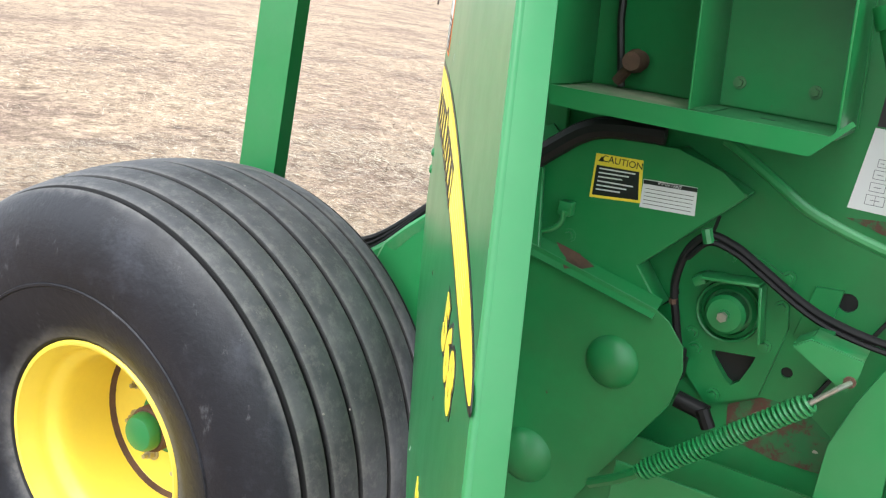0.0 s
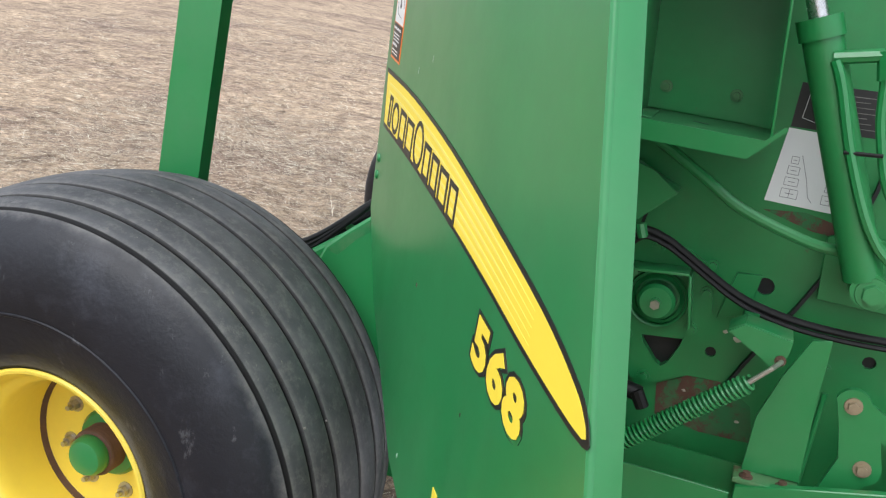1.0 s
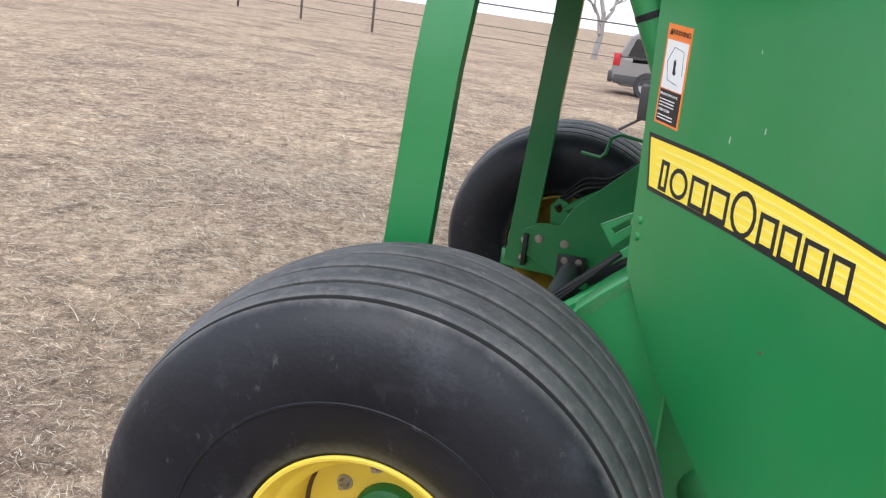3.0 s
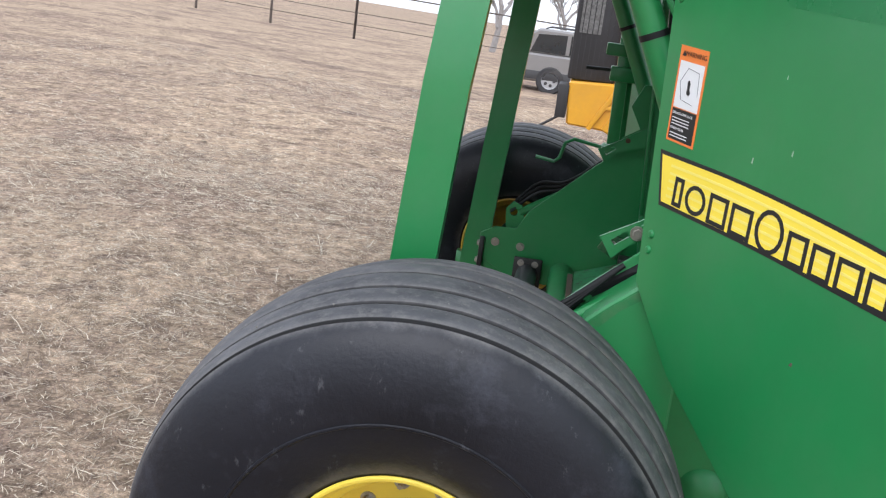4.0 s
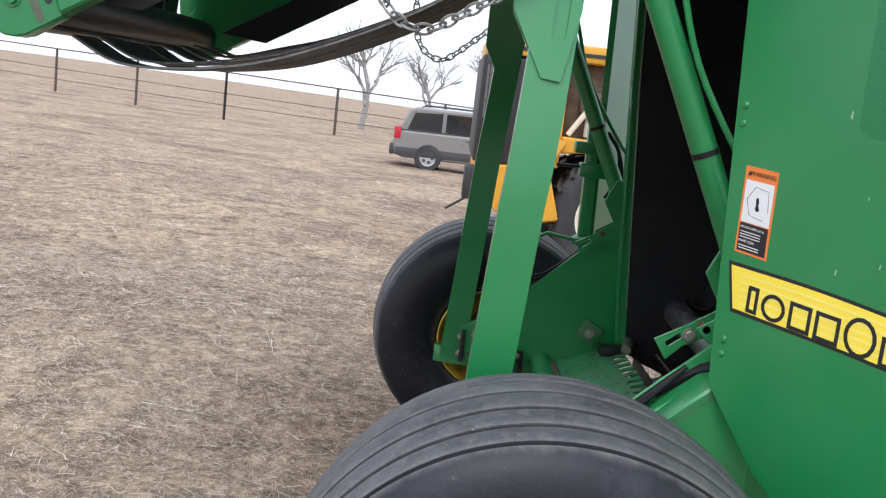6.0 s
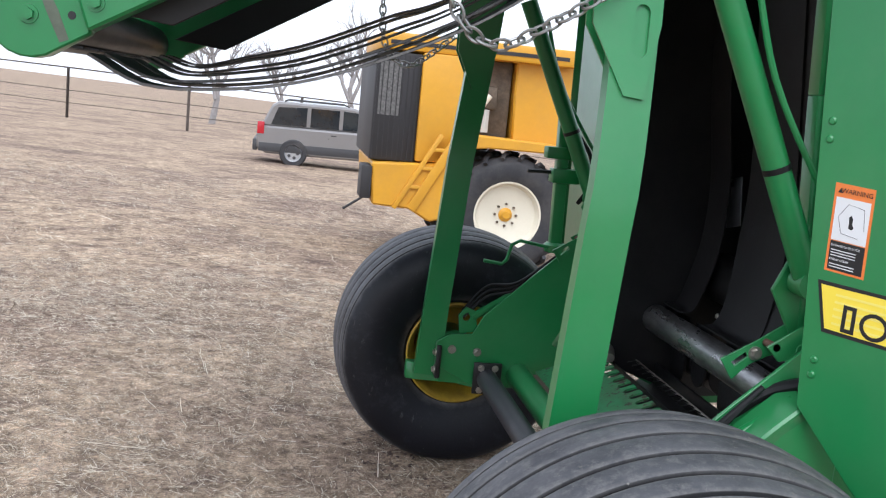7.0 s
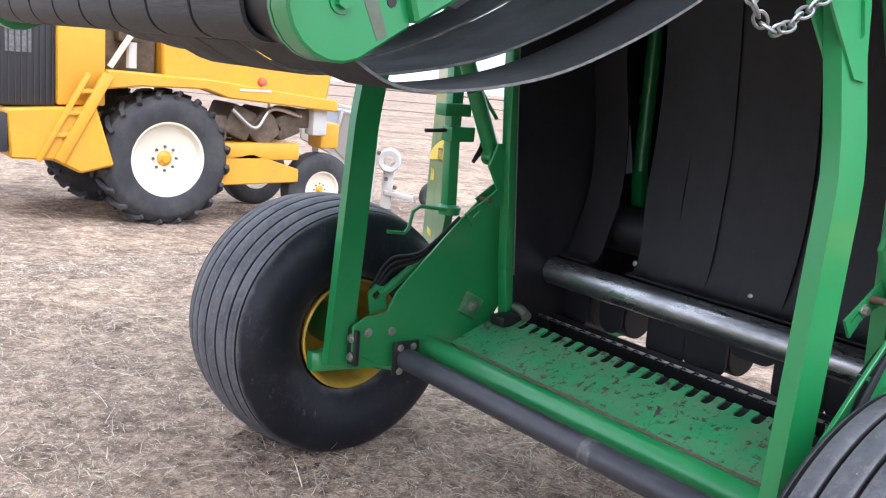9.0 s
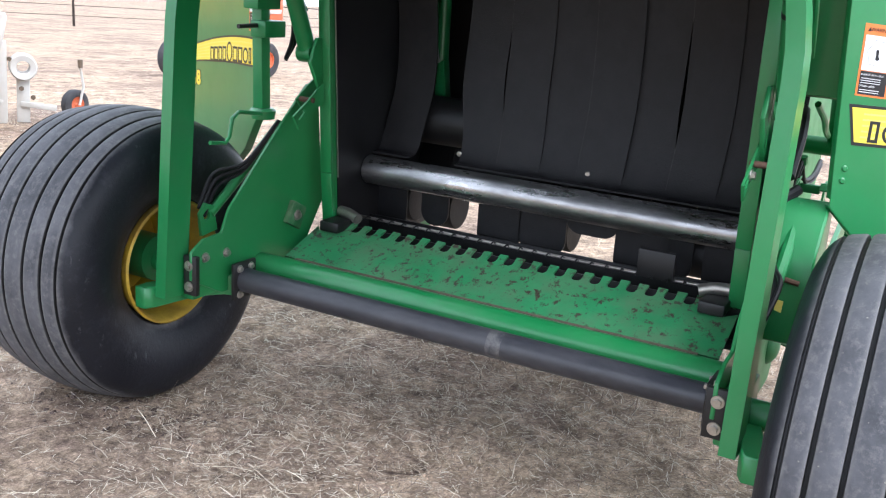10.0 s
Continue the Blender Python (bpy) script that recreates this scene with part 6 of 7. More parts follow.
POST_WOOD = material("weathered_post_wood", (0.10, 0.08, 0.068), 0.9, vary=0.3, scale=8)
BARK = material("pale_bare_bark", (0.30, 0.28, 0.27), 0.9, vary=0.25, scale=6)
SHED = material("pale_shed_cladding", (0.62, 0.63, 0.65), 0.6, vary=0.06, scale=0.5, stretch=(6, 6, 0.2))
FADED_RED = material("faded_orange_red_paint", (0.55, 0.13, 0.05), 0.5, vary=0.15, scale=3)


def field_wheel(parent, c, r, w, rim_r, rim_mat, hub_mat, lugs=0, name="wheel"):
    """A wheel that turns on the y axis: dished rim, hub, tyre, and chevron lugs where asked for."""
    m = Matrix.Translation(c)
    wheel = part(name, lathe([(0, -w * 0.20), (rim_r * 0.5, -w * 0.22), (rim_r * 0.86, -w * 0.30), (rim_r * 0.95, -w * 0.46), (rim_r, -w * 0.47), (rim_r, w * 0.47), (rim_r * 0.9, w * 0.3), (0, w * 0.2)], 36, m), rim_mat, parent)
    part("hub", lathe([(0, -w * 0.33), (rim_r * 0.10, -w * 0.325), (rim_r * 0.13, -w * 0.27), (rim_r * 0.20, -w * 0.235), (rim_r * 0.21, -w * 0.2)], 20, m), hub_mat, wheel)
    for k in range(8):
        a = 2 * math.pi * k / 8
        part("wheel_nut", bolt(c[0] + rim_r * 0.32 * math.cos(a), c[1] - w * 0.213, c[2] + rim_r * 0.32 * math.sin(a), r * 0.022, r * 0.03, washer=False), ENGINE, wheel)
    body = 0.94 if lugs else 1.0
    tyre = lathe([(rim_r * 0.98, -w * 0.46), (rim_r * 1.12, -w * 0.52), (r * 0.80, -w * 0.54), (r * 0.90 * body, -w * 0.50), (r * 0.985 * body, -w * 0.36), (r * body, 0), (r * 0.985 * body, w * 0.36), (r * 0.90 * body, w * 0.50), (r * 0.80, w * 0.54), (rim_r * 1.12, w * 0.52), (rim_r * 0.98, w * 0.46)], 56, m)
    t = part("tyre", tyre, LUG_RUBBER, wheel)
    if lugs:
        bms = []
        for k in range(lugs):
            for sgn in (-1, 1):
                a = 2 * math.pi * (k + (0.5 if sgn > 0 else 0)) / lugs
                pts = []
                for f, dr in ((0.03, 0.0), (0.2, 0.0), (0.37, -0.012), (0.5, -0.07)):
                    ang = a + 0.20 * (f / 0.5)
                    rr = r * (0.97 + dr)
                    pts.append((c[0] + rr * math.cos(ang), c[1] + sgn * w * f * 1.02, c[2] + rr * math.sin(ang)))
                bms.append(tube(pts, r * 0.04, 5))
        part("tread", join(*bms), LUG_RUBBER, wheel)
    return wheel


def build_harvester():
    gx, gy = 1.55, 7.2
    z0 = ground_z(gx, gy)
    hv = thing("harvester", (gx, gy, z0), "old yellow self-propelled harvester with cream wheel centres", "harvester")
    X, Y, Z = gx, gy, z0 + 0.66
    field_wheel(hv, (X, Y, Z), 0.68, 0.42, 0.37, CREAM, AMBER, 20, "drive_wheel")
    field_wheel(hv, (X, Y + 1.75, ground_z(X, Y + 1.75) + 0.66), 0.68, 0.42, 0.37, CREAM, AMBER, 20, "drive_wheel")
    field_wheel(hv, (X + 1.82, Y + 0.05, ground_z(X + 1.82, Y) + 0.40), 0.41, 0.26, 0.21, CREAM, AMBER, 0, "small_wheel")
    field_wheel(hv, (X + 1.82, Y + 1.65, ground_z(X + 1.82, Y + 1.6) + 0.40), 0.41, 0.26, 0.21, CREAM, AMBER, 0, "small_wheel")
    y0, y1 = Y - 0.25, Y + 2.0
    hood = [(0.0, 0.78), (-0.02, 1.30), (-0.02, 1.78), (1.90, 1.78), (2.02, 1.40), (1.86, 0.62)]
    part("hood", plate([(X + a, Z + b) for a, b in hood], y0 + 0.25, y1, 0.02), AMBER, hv, "large yellow engine hood")
    part("hood_window", plate([(X + a, Z + b) for a, b in ((1.62, 1.72), (1.58, 1.25), (1.72, 1.14), (1.94, 1.72))], y0 + 0.243, y0 + 0.25, 0), CAR_GLASS, hv)
    part("deck_rail", plate([(X + a, Z + b) for a, b in ((-0.62, 0.66), (-0.62, 0.84), (0.4, 0.80), (1.86, 0.64), (1.86, 0.52), (0.6, 0.62), (0.35, 0.70), (-0.3, 0.70))], y0, y0 + 0.3, 0.015), AMBER, hv, "yellow deck rail over the drive wheel")
    part("side_column", box(X - 1.05, X - 0.62, y0 + 0.05, y1, Z + 0.50, Z + 1.62, 0.02), AMBER, hv)
    part("roof_band", box(X - 1.5, X + 0.6, y0 + 0.08, y1 - 0.1, Z + 1.62, Z + 1.80, 0.03), AMBER, hv)
    part("roof_line", box(X - 1.4, X + 0.5, y0 + 0.073, y0 + 0.08, Z + 1.68, Z + 1.72, 0), DARK_GRILLE, hv)
    part("engine_bay", box(X - 0.60, X - 0.04, y0 + 0.35, y1 - 0.2, Z + 0.75, Z + 1.62, 0.02), ENGINE, hv)
    part("engine_pipe", tube([(X - 0.55, y0 + 0.15, Z + 0.86), (X - 0.30, y0 + 0.15, Z + 1.25)], 0.03, 8), CREAM, hv)
    part("engine_can", tube([(X - 0.33, y0 + 0.2, Z + 0.86), (X - 0.33, y0 + 0.2, Z + 1.1)], 0.05, 10), OLD_WHITE, hv)
    part("air_cleaner", box(X - 0.45, X - 0.2, y0 + 0.22, y0 + 0.4, Z + 1.1, Z + 1.35, 0.03), ENGINE, hv)
    grille = part("grille", box(X - 1.53, X - 1.05, y0 + 0.1, y1 - 0.1, Z + 0.48, Z + 1.60, 0.02), DARK_GRILLE, hv, "dark mesh grille panel")
    part("grille_pane", box(X - 1.48, X - 1.26, y0 + 0.092, y0 + 0.10, Z + 0.95, Z + 1.5, 0.0), FRAYED, grille)
    for k in range(9):
        part("grille_bar", box(X - 1.51 + 0.053 * k, X - 1.50 + 0.053 * k, y0 + 0.085, y0 + 0.092, Z + 0.5, Z + 1.58, 0), DARK_GRILLE, grille)
    part("front_box", plate([(X + a, Z + b) for a, b in ((-1.50, 0.46), (-0.72, 0.50), (-0.55, -0.05), (-0.86, -0.12), (-1.08, 0.0), (-1.47, 0.02))], y0 - 0.02, y1 - 0.2, 0.02), AMBER, hv, "yellow front housing")
    part("front_box_plate", box(X - 1.60, X - 1.49, y0 - 0.02, y0 + 0.4, Z + 0.08, Z + 0.42, 0.01), DARK_GRILLE, hv)
    part("front_tine", tube([(X - 1.54, y0 + 0.05, Z + 0.1), (X - 1.76, y0 + 0.02, Z - 0.05)], 0.015, 6), DARK_GRILLE, hv)
    ladder = part("ladder", beam((X - 0.62, y0 - 0.03, Z + 0.80), (X - 1.06, y0 - 0.03, Z + 0.0), 0.10, 0.05, 0.01), AMBER, hv, "slanting yellow ladder")
    part("ladder_rail", beam((X - 0.80, y0 - 0.03, Z + 0.80), (X - 1.24, y0 - 0.03, Z + 0.0), 0.05, 0.05, 0.01), AMBER, ladder)
    for f in (0.2, 0.45, 0.7):
        p = Vector((X - 0.71, y0 - 0.03, Z + 0.80)).lerp(Vector((X - 1.15, y0 - 0.03, Z + 0.0)), f)
        part("rung", box(p.x - 0.09, p.x + 0.09, y0 - 0.05, y0 + 0.0, p.z - 0.02, p.z + 0.02, 0.005), AMBER, ladder)
    part("axle_housing", join(box(X + 0.62, X + 1.5, y0 + 0.15, y1 - 0.4, Z - 0.02, Z + 0.16, 0.02), plate([(X + a, Z + b) for a, b in ((0.62, 0.0), (0.95, 0.05), (1.5, -0.12), (1.5, -0.26), (0.6, -0.28), (0.5, -0.12))], y0 + 0.15, y0 + 0.35, 0.01)), AMBER, hv, "yellow axle housing")
    part("drive_motor", tube([(X + 0.42, y0 + 0.15, Z + 0.1), (X + 0.42, y0 + 0.9, Z + 0.1)], 0.17, 18), LUG_RUBBER, hv)
    for k, (a, b, c) in enumerate(((0.55, 0.3, 0.13), (0.82, 0.36, 0.15), (1.1, 0.30, 0.16), (1.36, 0.34, 0.13), (1.55, 0.42, 0.10))):
        part("engine_part", moved(box(-c, c, -0.15, 0.4, -c, c * 1.1, 0.03), Matrix.Translation((X + a, y0 + 0.35, Z + b)) @ Matrix.Rotation(0.4 * k, 4, "Y")), ENGINE, hv)
    part("engine_pipe", tube([(X + 0.7, y0 + 0.15, Z + 0.5), (X + 0.95, y0 + 0.12, Z + 0.32), (X + 1.15, y0 + 0.15, Z + 0.52), (X + 1.5, y0 + 0.15, Z + 0.45)], 0.022, 8, 5), BOLT, hv)
    part("rear_pump", box(X + 1.78, X + 2.02, y0 + 0.2, y0 + 0.5, Z + 0.1, Z + 0.38, 0.03), AMBER, hv)
    part("white_tank", box(X + 1.62, X + 1.80, y0 + 0.1, y0 + 0.3, Z + 0.25, Z + 0.55, 0.03), OLD_WHITE, hv)
    part("mirror", join(lathe([(0, -0.03), (0.09, -0.02), (0.1, 0.0), (0, 0.02)], 16, Matrix.Translation((X + 2.16, y0 + 0.1, Z + 1.45))), tube([(X + 1.95, y0 + 0.25, Z + 1.5), (X + 2.16, y0 + 0.1, Z + 1.45)], 0.015, 6)), LUG_RUBBER, hv)
    part("marker_lamp", lathe([(0, -0.05), (0.04, -0.03), (0.05, 0.02), (0, 0.02)], 12, Matrix.Translation((X + 0.95, y0 - 0.0, Z + 0.80))), FADED_RED, hv)
    part("white_strip", box(X + 0.70, X + 1.05, y0 - 0.006, y0, Z + 0.70, Z + 0.725, 0), OLD_WHITE, hv)


def build_wagon():
    """A white-painted implement: a leaning frame with grey panels, a round guard and small legs."""
    x, y = 4.75, 8.2
    z = ground_z(x, y)
    w = thing("white_implement", (x, y, z), "weathered white farm implement with leaning grey panels", "implement")
    m = Matrix(((0.818, 0.575, 0, x), (-0.575, 0.818, 0, y), (0, 0, 1, 0), (0, 0, 0, 1)))
    part("body", moved(plate([(-0.98, 0.93), (0.0, 0.78), (-0.20, -0.02), (-0.62, 0.30), (-0.98, 0.45)], 0.10, 0.75, 0.02), m), OLD_WHITE, w)
    part("grey_panel", moved(plate([(-0.42, 0.82), (-0.05, 0.765), (-0.225, 0.06), (-0.53, 0.36)], 0.085, 0.10, 0.004), m), PANEL_GREY, w, "dusty grey-beige panel")
    part("blue_panel", moved(plate([(-0.72, 0.86), (-0.47, 0.83), (-0.54, 0.55), (-0.75, 0.58)], 0.085, 0.10, 0.004), m), PANEL_BLUE, w, "pale blue-grey panel")
    part("top_rail", moved(beam((-1.0, 0.06, 0.985), (0.04, 0.06, 0.83), 0.05, 0.06, 0.008), m), OLD_WHITE, w)
    part("side_rail", moved(beam((0.02, 0.06, 0.83), (-0.12, 0.06, 0.20), 0.07, 0.06, 0.008), m), OLD_WHITE, w)
    part("panel_rail", moved(beam((-0.445, 0.06, 0.87), (-0.555, 0.06, 0.36), 0.035, 0.04, 0.006), m), OLD_WHITE, w)
    part("leg", moved(beam((-0.03, 0.08, 0.55), (-0.06, 0.08, z), 0.12, 0.10, 0.01), m), OLD_WHITE, w)
    part("leg", moved(beam((-0.80, 0.4, 0.5), (-0.80, 0.4, z - 0.02), 0.08, 0.08, 0.01), m), OLD_WHITE, w)
    part("round_guard", moved(lathe([(0.07, -0.04), (0.075, -0.07), (0.135, -0.08), (0.15, -0.06), (0.15, 0.16), (0.07, 0.16)], 28, Matrix.Translation((0.19, 0.08, 0.26)), True), m), OLD_WHITE, w, "round white belt guard")
    part("guard_post", moved(beam((0.19, 0.12, 0.2), (0.17, 0.12, z), 0.14, 0.06, 0.01), m), OLD_WHITE, w)
    part("chute", moved(box(-0.36, -0.10, 0.0, 0.4, -0.12, 0.19, 0.02), m), ENGINE, w, "grimy brown chute")
    part("sill", moved(beam((-0.42, 0.04, -0.02), (-0.04, 0.04, -0.13), 0.045, 0.05, 0.006), m), OLD_WHITE, w)
    part("drawbar", moved(beam((0.15, 0.1, -0.16), (0.52, 0.0, -0.20), 0.06, 0.06, 0.008), m), OLD_WHITE, w)
    for a, h in ((0.16, 0.02), (0.05, 0.35), (0.28, -0.08)):
        part("bolt_head", moved(bolt(a, 0.05, h, 0.03, 0.03, washer=False), m), ENGINE, w)
    sx, sy = 5.7, 8.2
    sz = ground_z(sx, sy)
    st = thing("jack_wheel", (sx, sy, sz), "small rusty orange gauge wheel on a white leg", "wheel")
    field_wheel(st, (sx, sy, sz + 0.175), 0.18, 0.11, 0.095, FADED_RED, FADED_RED, 0)
    part("leg", tube([(sx, sy - 0.08, sz + 0.175), (sx + 0.07, sy - 0.08, sz + 0.40), (sx + 0.03, sy - 0.08, sz + 0.62)], 0.016, 8), OLD_WHITE, st)
    part("crank", tube([(sx + 0.03, sy - 0.08, sz + 0.62), (sx + 0.03, sy - 0.08, sz + 0.72)], 0.03, 8), ENGINE, st)


PANEL_GREY = material("dusty_grey_panel", (0.34, 0.32, 0.29), 0.6, vary=0.12, scale=3, dirt=(0.26, 0.22, 0.17), dirt_amount=0.4)
PANEL_BLUE = material("pale_blue_panel", (0.42, 0.47, 0.55), 0.5, vary=0.1, scale=3)


def build_tractor():
    x, y = 13.0, 11.5
    z = ground_z(x, y)
    t = thing("red_implement", (x, y, z), "faded orange-red field implement on black wheels", "implement")
    part("frame", box(x - 0.35, x + 1.0, y, y + 1.0, z + 1.05, z + 1.75, 0.05), FADED_RED, t)
    part("mast", beam((x + 0.6, y + 0.3, z + 1.6), (x + 0.6, y + 0.3, z + 3.6), 0.12, 0.10, 0.01), FADED_RED, t)
    part("white_rail", box(x - 0.3, x + 0.9, y - 0.02, y, z + 1.3, z + 1.38, 0.005), OLD_WHITE, t)
    part("leg", beam((x - 0.2, y + 0.3, z + 0.3), (x - 0.1, y + 0.3, z + 1.1), 0.1, 0.1, 0.01), FADED_RED, t)
    part("axle", tube([(x - 1.15, y + 1.0, z + 0.75), (x + 0.2, y + 0.5, z + 1.1)], 0.05, 8), FADED_RED, t)
    for dx, dy in ((-1.15, 1.0), (0.9, 0.4)):
        field_wheel(t, (x + dx, y + dy, ground_z(x + dx, y + dy) + 0.36), 0.37, 0.24, 0.17, FADED_RED, FADED_RED, 0)


def build_car():
    x, y = -0.7, 22.6
    z = ground_z(x + 1.3, y)
    car = thing("parked_car", (x, y, z), "grey-brown estate car with roof rails parked on the grass", "car")
    low = [(-0.95, 0.42), (-0.98, 0.75), (-0.90, 1.02), (2.6, 1.02), (3.35, 0.92), (3.62, 0.75), (3.62, 0.40), (3.2, 0.28), (-0.7, 0.30)]
    part("body", plate([(x + a, z + b) for a, b in low], y, y + 1.75, 0.05), GREY_CAR, car)
    cabin = [(-0.88, 1.0), (-0.62, 1.55), (-0.45, 1.66), (1.5, 1.66), (1.8, 1.58), (2.55, 1.02)]
    part("cabin", plate([(x + a, z + b) for a, b in cabin], y + 0.12, y + 1.63, 0.05), GREY_CAR, car)
    for pts in (((-0.62, 1.06), (-0.45, 1.52), (0.30, 1.56), (0.30, 1.06)), ((0.40, 1.06), (0.40, 1.56), (1.15, 1.56), (1.15, 1.06)), ((1.25, 1.06), (1.25, 1.56), (1.62, 1.54), (2.25, 1.06))):
        part("window", plate([(x + a, z + b) for a, b in pts], y + 0.11, y + 0.12, 0), CAR_GLASS, car)
    part("cladding", box(x - 0.9, x + 3.5, y - 0.012, y, z + 0.36, z + 0.58, 0.004), CAR_TRIM, car)
    part("bumper", box(x - 1.06, x - 0.92, y + 0.05, y + 1.7, z + 0.36, z + 0.66, 0.04), CAR_TRIM, car)
    part("tail_lamp", box(x - 0.96, x - 0.78, y - 0.015, y + 0.15, z + 0.80, z + 1.12, 0.02), RED_LENS, car)
    part("door_handle", box(x + 0.95, x + 1.1, y - 0.02, y, z + 0.88, z + 0.91, 0.004), CAR_TRIM, car)
    for dy in (0.2, 1.45):
        part("roof_rail", tube([(x - 0.3, y + dy, z + 1.67), (x - 0.2, y + dy, z + 1.72), (x + 1.3, y + dy, z + 1.72), (x + 1.4, y + dy, z + 1.66)], 0.018, 6), CAR_TRIM, car)
    for dx in (0.0, 2.7):
        for dy in (0.02, 1.55):
            c = (x + dx, y + dy, z + 0.355)
            m = Matrix.Translation(c)
            wh = part("wheel", lathe([(0, -0.03), (0.20, -0.02), (0.22, -0.06), (0.23, 0.12), (0, 0.12)], 24, m), ALLOY, car)
            part("tyre", lathe([(0.225, -0.07), (0.33, -0.07), (0.36, -0.03), (0.36, 0.12), (0.33, 0.16), (0.22, 0.16)], 32, m), LUG_RUBBER, wh)
            for k in range(5):
                a = 2 * math.pi * k / 5
                part("wheel_gap", lathe([(0, -0.032), (0.045, -0.032), (0.045, -0.02)], 8, Matrix.Translation((c[0] + 0.12 * math.cos(a), c[1], c[2] + 0.12 * math.sin(a)))), CAR_TRIM, wh)


def bare_tree(x, y, h, seed):
    """A bare, many-twigged tree in early spring."""
    rng = random.Random(seed)
    z = ground_z(x, y)
    tree = thing("bare_tree", (x, y, z), "bare pale grey tree without leaves", "tree", "bare trees behind the yard")
    bm = bmesh.new()
    limbs, twigs = [], []

    def grow(p, d, length, r, level):
        q = p + d * length
        bend = p.lerp(q, 0.5) + Vector((rng.uniform(-1, 1), rng.uniform(-1, 1), rng.uniform(-0.3, 0.6))) * length * 0.10
        (limbs if level < 2 else twigs).append(tube([p, bend, q], r, 5 if level < 2 else 3, radii=[r, r * 0.8, r * 0.6]))
        if level == 4:
            return
        for k in range(4 if level < 3 else 3):
            nd = (d + Vector((rng.uniform(-1, 1), rng.uniform(-1, 1), rng.uniform(-0.25, 0.7))) * 0.85).normalized()
            grow(p.lerp(q, rng.uniform(0.5, 1.0)), nd, length * rng.uniform(0.55, 0.8), r * 0.55, level + 1)

    grow(Vector((x, y, z - 0.2)), Vector((rng.uniform(-0.1, 0.1), 0, 1)).normalized(), h * 0.34, h * 0.025, 0)
    part("trunk", join(*limbs), BARK, tree)
    part("crown", join(*twigs), BARK, tree)


def build_fence(points, gap, height, label, rails):
    f = thing("fence", (*points[0], ground_z(*points[0])), label, "fence")
    for (ax, ay), (bx, by) in zip(points, points[1:]):
        n = max(1, int(math.hypot(bx - ax, by - ay) / gap))
        tops = []
        for k in range(n + 1):
            x, y = ax + (bx - ax) * k / n, ay + (by - ay) * k / n
            z = ground_z(x, y)
            part("post", tube([(x, y, z - 0.1), (x, y, z + height)], 0.06, 6), POST_WOOD, f)
            tops.append((x, y, z))
        for r in rails:
            part("rail", tube([(x, y, z + height * r) for x, y, z in tops], 0.028 if r > 0.9 else 0.015, 5), POST_WOOD, f)


def build_sheds():
    for x, y, w, d, h, lab in ((14, 90, 16, 8, 4.5, "long pale farm building far off"),):
        z = ground_z(x, y)
        s = thing("farm_shed", (x, y, z), lab, "building")
        part("wall", box(x - w / 2, x + w / 2, y, y + d, z - 0.5, z + h, 0.02), SHED, s)
        part("roof", plate([(y - 0.4, z + h - 0.1), (y + d / 2, z + h + 1.6), (y + d + 0.4, z + h - 0.1)], x - w / 2 - 0.3, x + w / 2 + 0.3, 0.02, plane="yz"), OLD_WHITE, s)
        part("door", box(x - 1.5, x + 1.5, y - 0.05, y, z - 0.4, z + h * 0.7, 0.02), CAR_TRIM, s)


build_harvester()
build_wagon()
build_tractor()
build_car()
for k, (x, y, h) in enumerate(((-5, 50, 8), (2.5, 52, 9), (8, 56, 8.5), (12.5, 54, 9), (17, 60, 8), (-1.5, 58, 7))):
    bare_tree(x, y, h, 20 + k)
build_fence([(-40, 62), (-22, 42), (-9.3, 36), (4, 38)], 4.0, 1.9, "pipe and wood corral fence", (1.0, 0.55, 0.3))
build_fence([(10, 44), (28, 34), (55, 24), (80, 5)], 5.0, 1.5, "post and wire field fence", (0.92, 0.6, 0.3))
build_sheds()


# ---- straw and dry grass on the ground ----
def straw_material():
    m = bpy.data.materials.new("loose_pale_straw")
    m.use_nodes = True
    n, l = m.node_tree.nodes, m.node_tree.links
    b = n["Principled BSDF"]
    b.inputs["Roughness"].default_value = 0.7
    b.inputs["Specular IOR Level"].default_value = 0.25
    geo = n.new("ShaderNodeNewGeometry")
    ramp = n.new("ShaderNodeValToRGB")
    stops = [(0.0, (0.13, 0.097, 0.080)), (0.32, (0.28, 0.22, 0.172)), (0.55, (0.50, 0.42, 0.325)), (0.85, (0.70, 0.61, 0.475)), (1.0, (0.82, 0.76, 0.63))]
    el = ramp.color_ramp.elements
    el[0].position, el[0].color = stops[0][0], (*stops[0][1], 1)
    el[1].position, el[1].color = stops[-1][0], (*stops[-1][1], 1)
    for p, c in stops[1:-1]:
        e = el.new(p)
        e.color = (*c, 1)
    l.new(geo.outputs["Random Per Island"], ramp.inputs["Fac"])
    l.new(ramp.outputs[0], b.inputs["Base Color"])
    return m


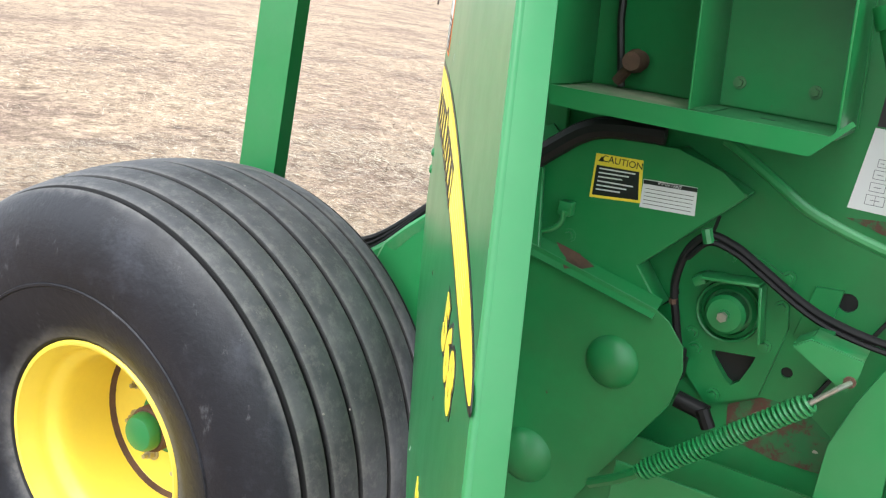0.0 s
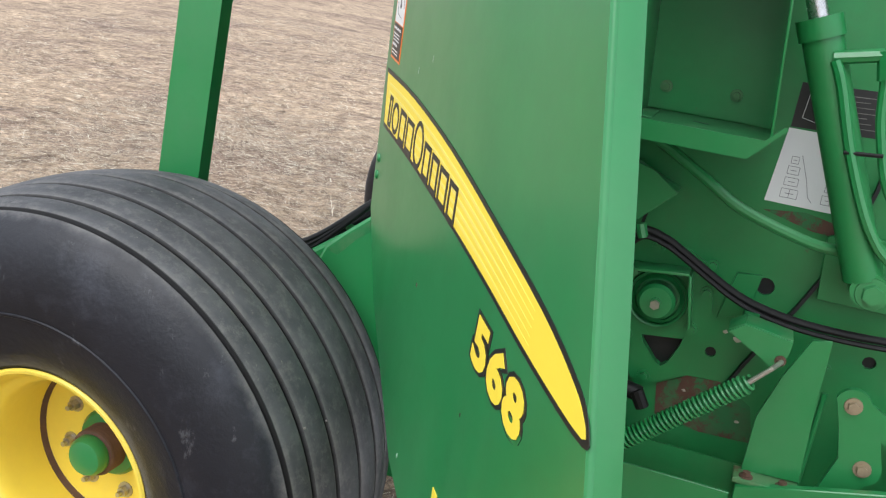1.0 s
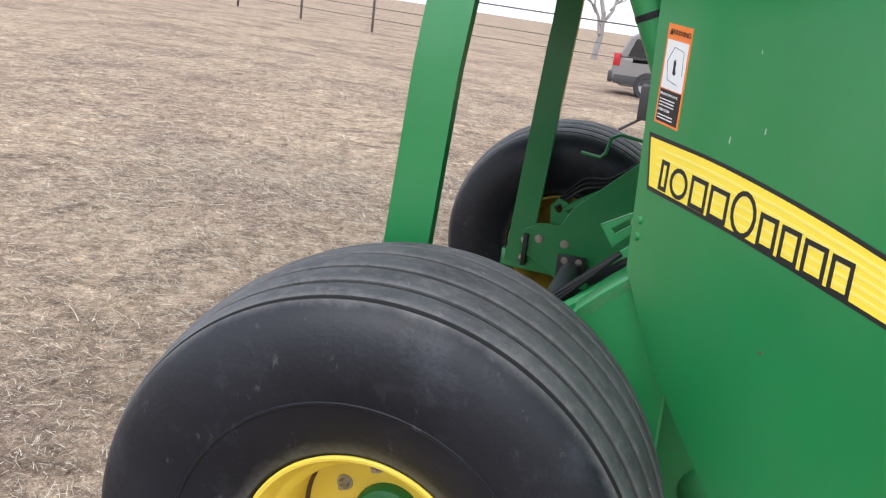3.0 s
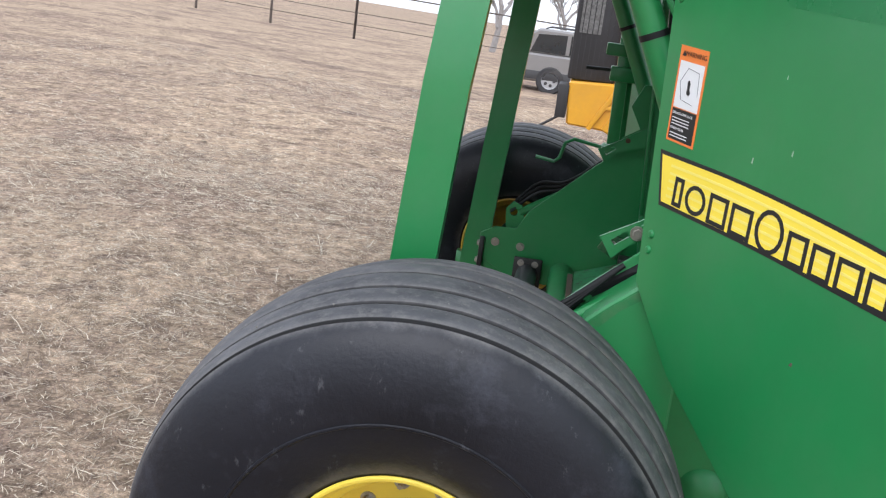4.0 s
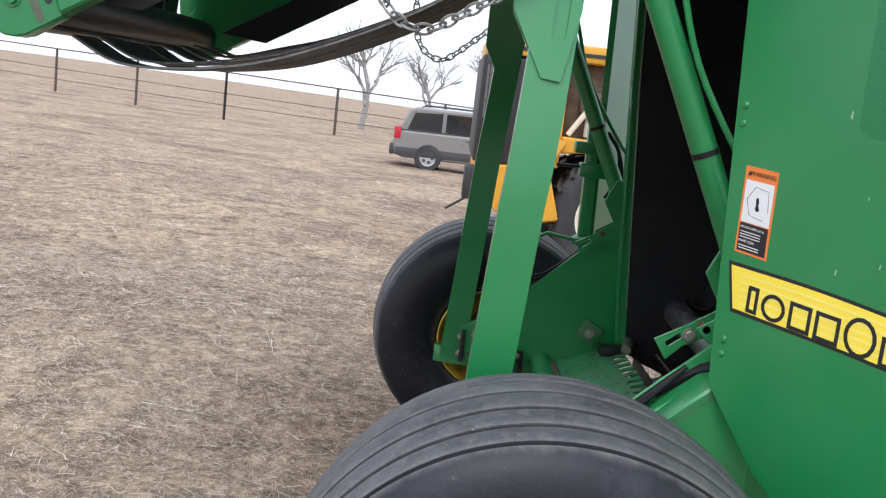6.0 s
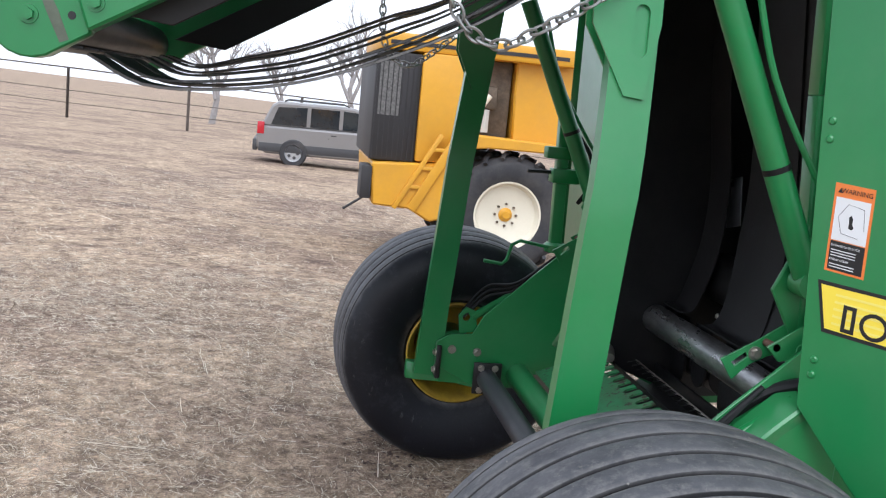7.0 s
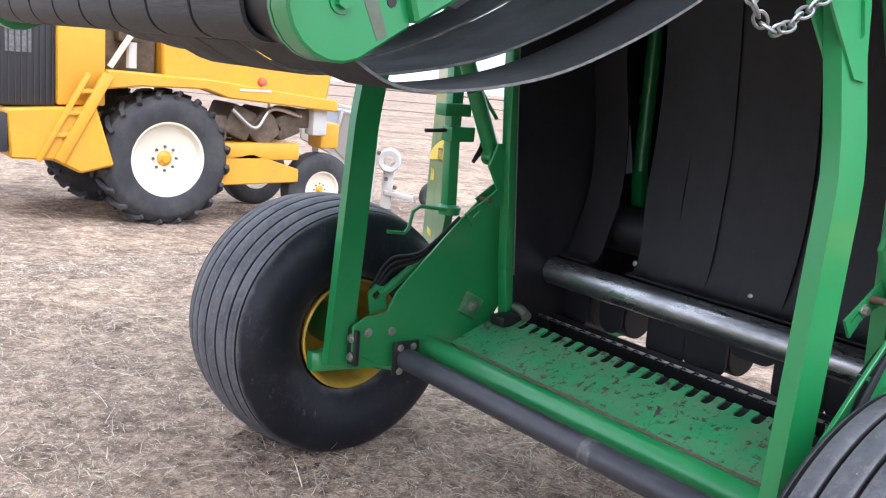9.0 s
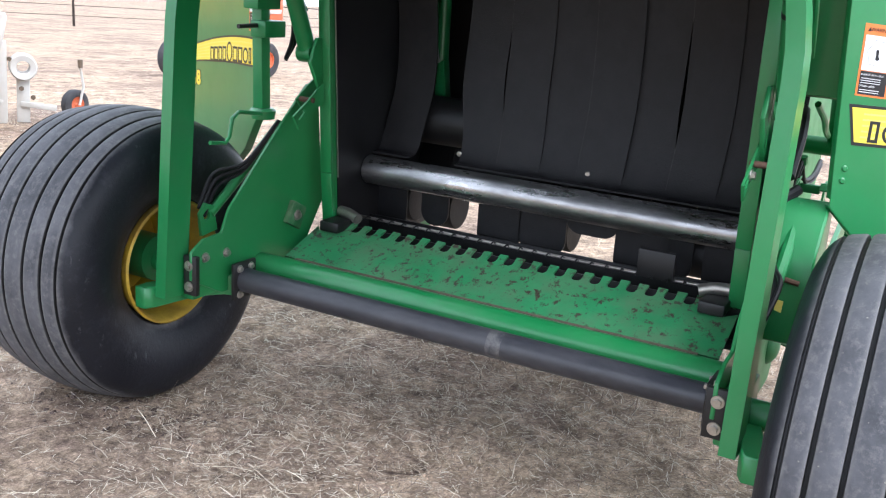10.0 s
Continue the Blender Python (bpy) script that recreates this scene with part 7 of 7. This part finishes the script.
def scatter(name, count, x0, x1, y0, y1, len_a, len_b, width, lift, seed, label, keep=None, power=2.5):
    rng = np.random.default_rng(seed)
    x, y = rng.uniform(x0, x1, count), rng.uniform(y0, y1, count)
    if keep is not None:
        k = keep(x, y, rng)
        x, y = x[k], y[k]
    n = len(x)
    ang, ln = rng.uniform(0, 2 * np.pi, n), len_a + (len_b - len_a) * rng.random(n) ** power
    bend = rng.normal(0, 0.18, n)
    tilt = np.abs(rng.normal(0, lift, n))
    w = width * rng.uniform(0.6, 1.3, n)
    base = np.array([ground_z(a, b) for a, b in zip(x, y)]) + 0.003 + 0.012 * rng.random(n) ** 2
    rows = []
    for f, turn in ((0.0, 0.0), (0.5, 0.5), (1.0, 1.0)):
        a = ang + bend * turn
        cx, cy = x + np.cos(a) * ln * f, y + np.sin(a) * ln * f
        cz = base + ln * f * tilt * (1.3 - 0.5 * f)
        ox, oy = -np.sin(a) * w / 2 * (1.1 - 0.5 * f), np.cos(a) * w / 2 * (1.1 - 0.5 * f)
        rows += [np.stack([cx + ox, cy + oy, cz], 1), np.stack([cx - ox, cy - oy, cz + w * 0.3], 1)]
    v = np.stack(rows, 1).reshape(-1, 3)
    i = np.arange(n)[:, None] * 6
    faces = np.concatenate([i + np.array([[0, 1, 3, 2]]), i + np.array([[2, 3, 5, 4]])])
    me = bpy.data.meshes.new(name)
    me.from_pydata(v.tolist(), [], faces.tolist())
    me.materials.append(STRAW)
    ob = new(name, me)
    tagged(ob, label, "straw", kind="stuff")


STRAW = straw_material()


def patchy(x, y, rng):
    p = np.array([noise.noise((a * 0.9, b * 0.9, 3)) for a, b in zip(x, y)])
    return rng.random(len(x)) < np.clip(0.62 + 0.7 * p, 0.15, 1.0)


def drifts(x, y, rng):
    p = np.array([noise.noise((a * 0.7 + 4, b * 0.7, 12)) + 0.5 * noise.noise((a * 2.6, b * 2.6, 15)) for a, b in zip(x, y)])
    return rng.random(len(x)) < np.clip(0.35 + 1.3 * p, 0.06, 1.0)


scatter("loose_straw", 330000, -4.2, 2.4, -1.9, 5.2, 0.008, 0.060, 0.0021, 0.16, 1, "short loose straw trampled into the ground", patchy, 2.0)
scatter("loose_straw", 26000, -4.4, 2.4, -1.9, 6.0, 0.03, 0.13, 0.0024, 0.07, 6, "longer pale straw strewn in loose drifts", drifts, 1.5)
scatter("loose_straw", 90000, -9.0, 6.5, 3.0, 16.0, 0.02, 0.12, 0.0045, 0.12, 2, "loose straw and stubble farther out in the yard", patchy)
scatter("long_straw", 1500, -4.0, 2.2, -1.7, 5.0, 0.08, 0.26, 0.0034, 0.05, 3, "single long pale straw stalks lying about")


def clumped(x, y, rng):
    p = np.array([noise.noise((a * 1.6, b * 1.6, 9)) for a, b in zip(x, y)])
    return p > 0.33


scatter("dry_grass", 60000, -7.0, 5.0, -0.5, 13.0, 0.02, 0.09, 0.003, 0.9, 4, "low clumps of dry grass", clumped)


def build_clods():
    """Kicked-up dark soil beside the tyres."""
    rng = random.Random(77)
    bm = bmesh.new()
    for cx, cy, n in ((-0.22, 1.02, 130), (-0.34, 1.40, 50), (-0.25, -1.05, 90)):
        for k in range(n):
            x, y = cx + rng.gauss(0, 0.10), cy + rng.gauss(0, 0.12)
            r = 0.003 + 0.009 * rng.random() ** 3
            m = Matrix.Translation((x, y, ground_z(x, y) + r * 0.2)) @ Matrix.Rotation(rng.uniform(0, 3), 4, "Z") @ Matrix.Diagonal((1.3, rng.uniform(0.5, 1), rng.uniform(0.35, 0.7), 1))
            lump = bmesh.ops.create_icosphere(bm, subdivisions=1, radius=r, matrix=m)["verts"]
            for v in lump:
                v.co += Vector((rng.uniform(-1, 1), rng.uniform(-1, 1), rng.uniform(-0.6, 0.6))) * r * 0.38
    ob = part("soil_clods", bm, SOIL)
    tagged(ob, "small dark clods of trodden soil beside the tyres", "soil", kind="stuff")


SOIL = material("dark_trodden_soil", (0.13, 0.096, 0.082), 0.95, vary=0.4, scale=30, bump=0.4, spec=0.1)
build_clods()
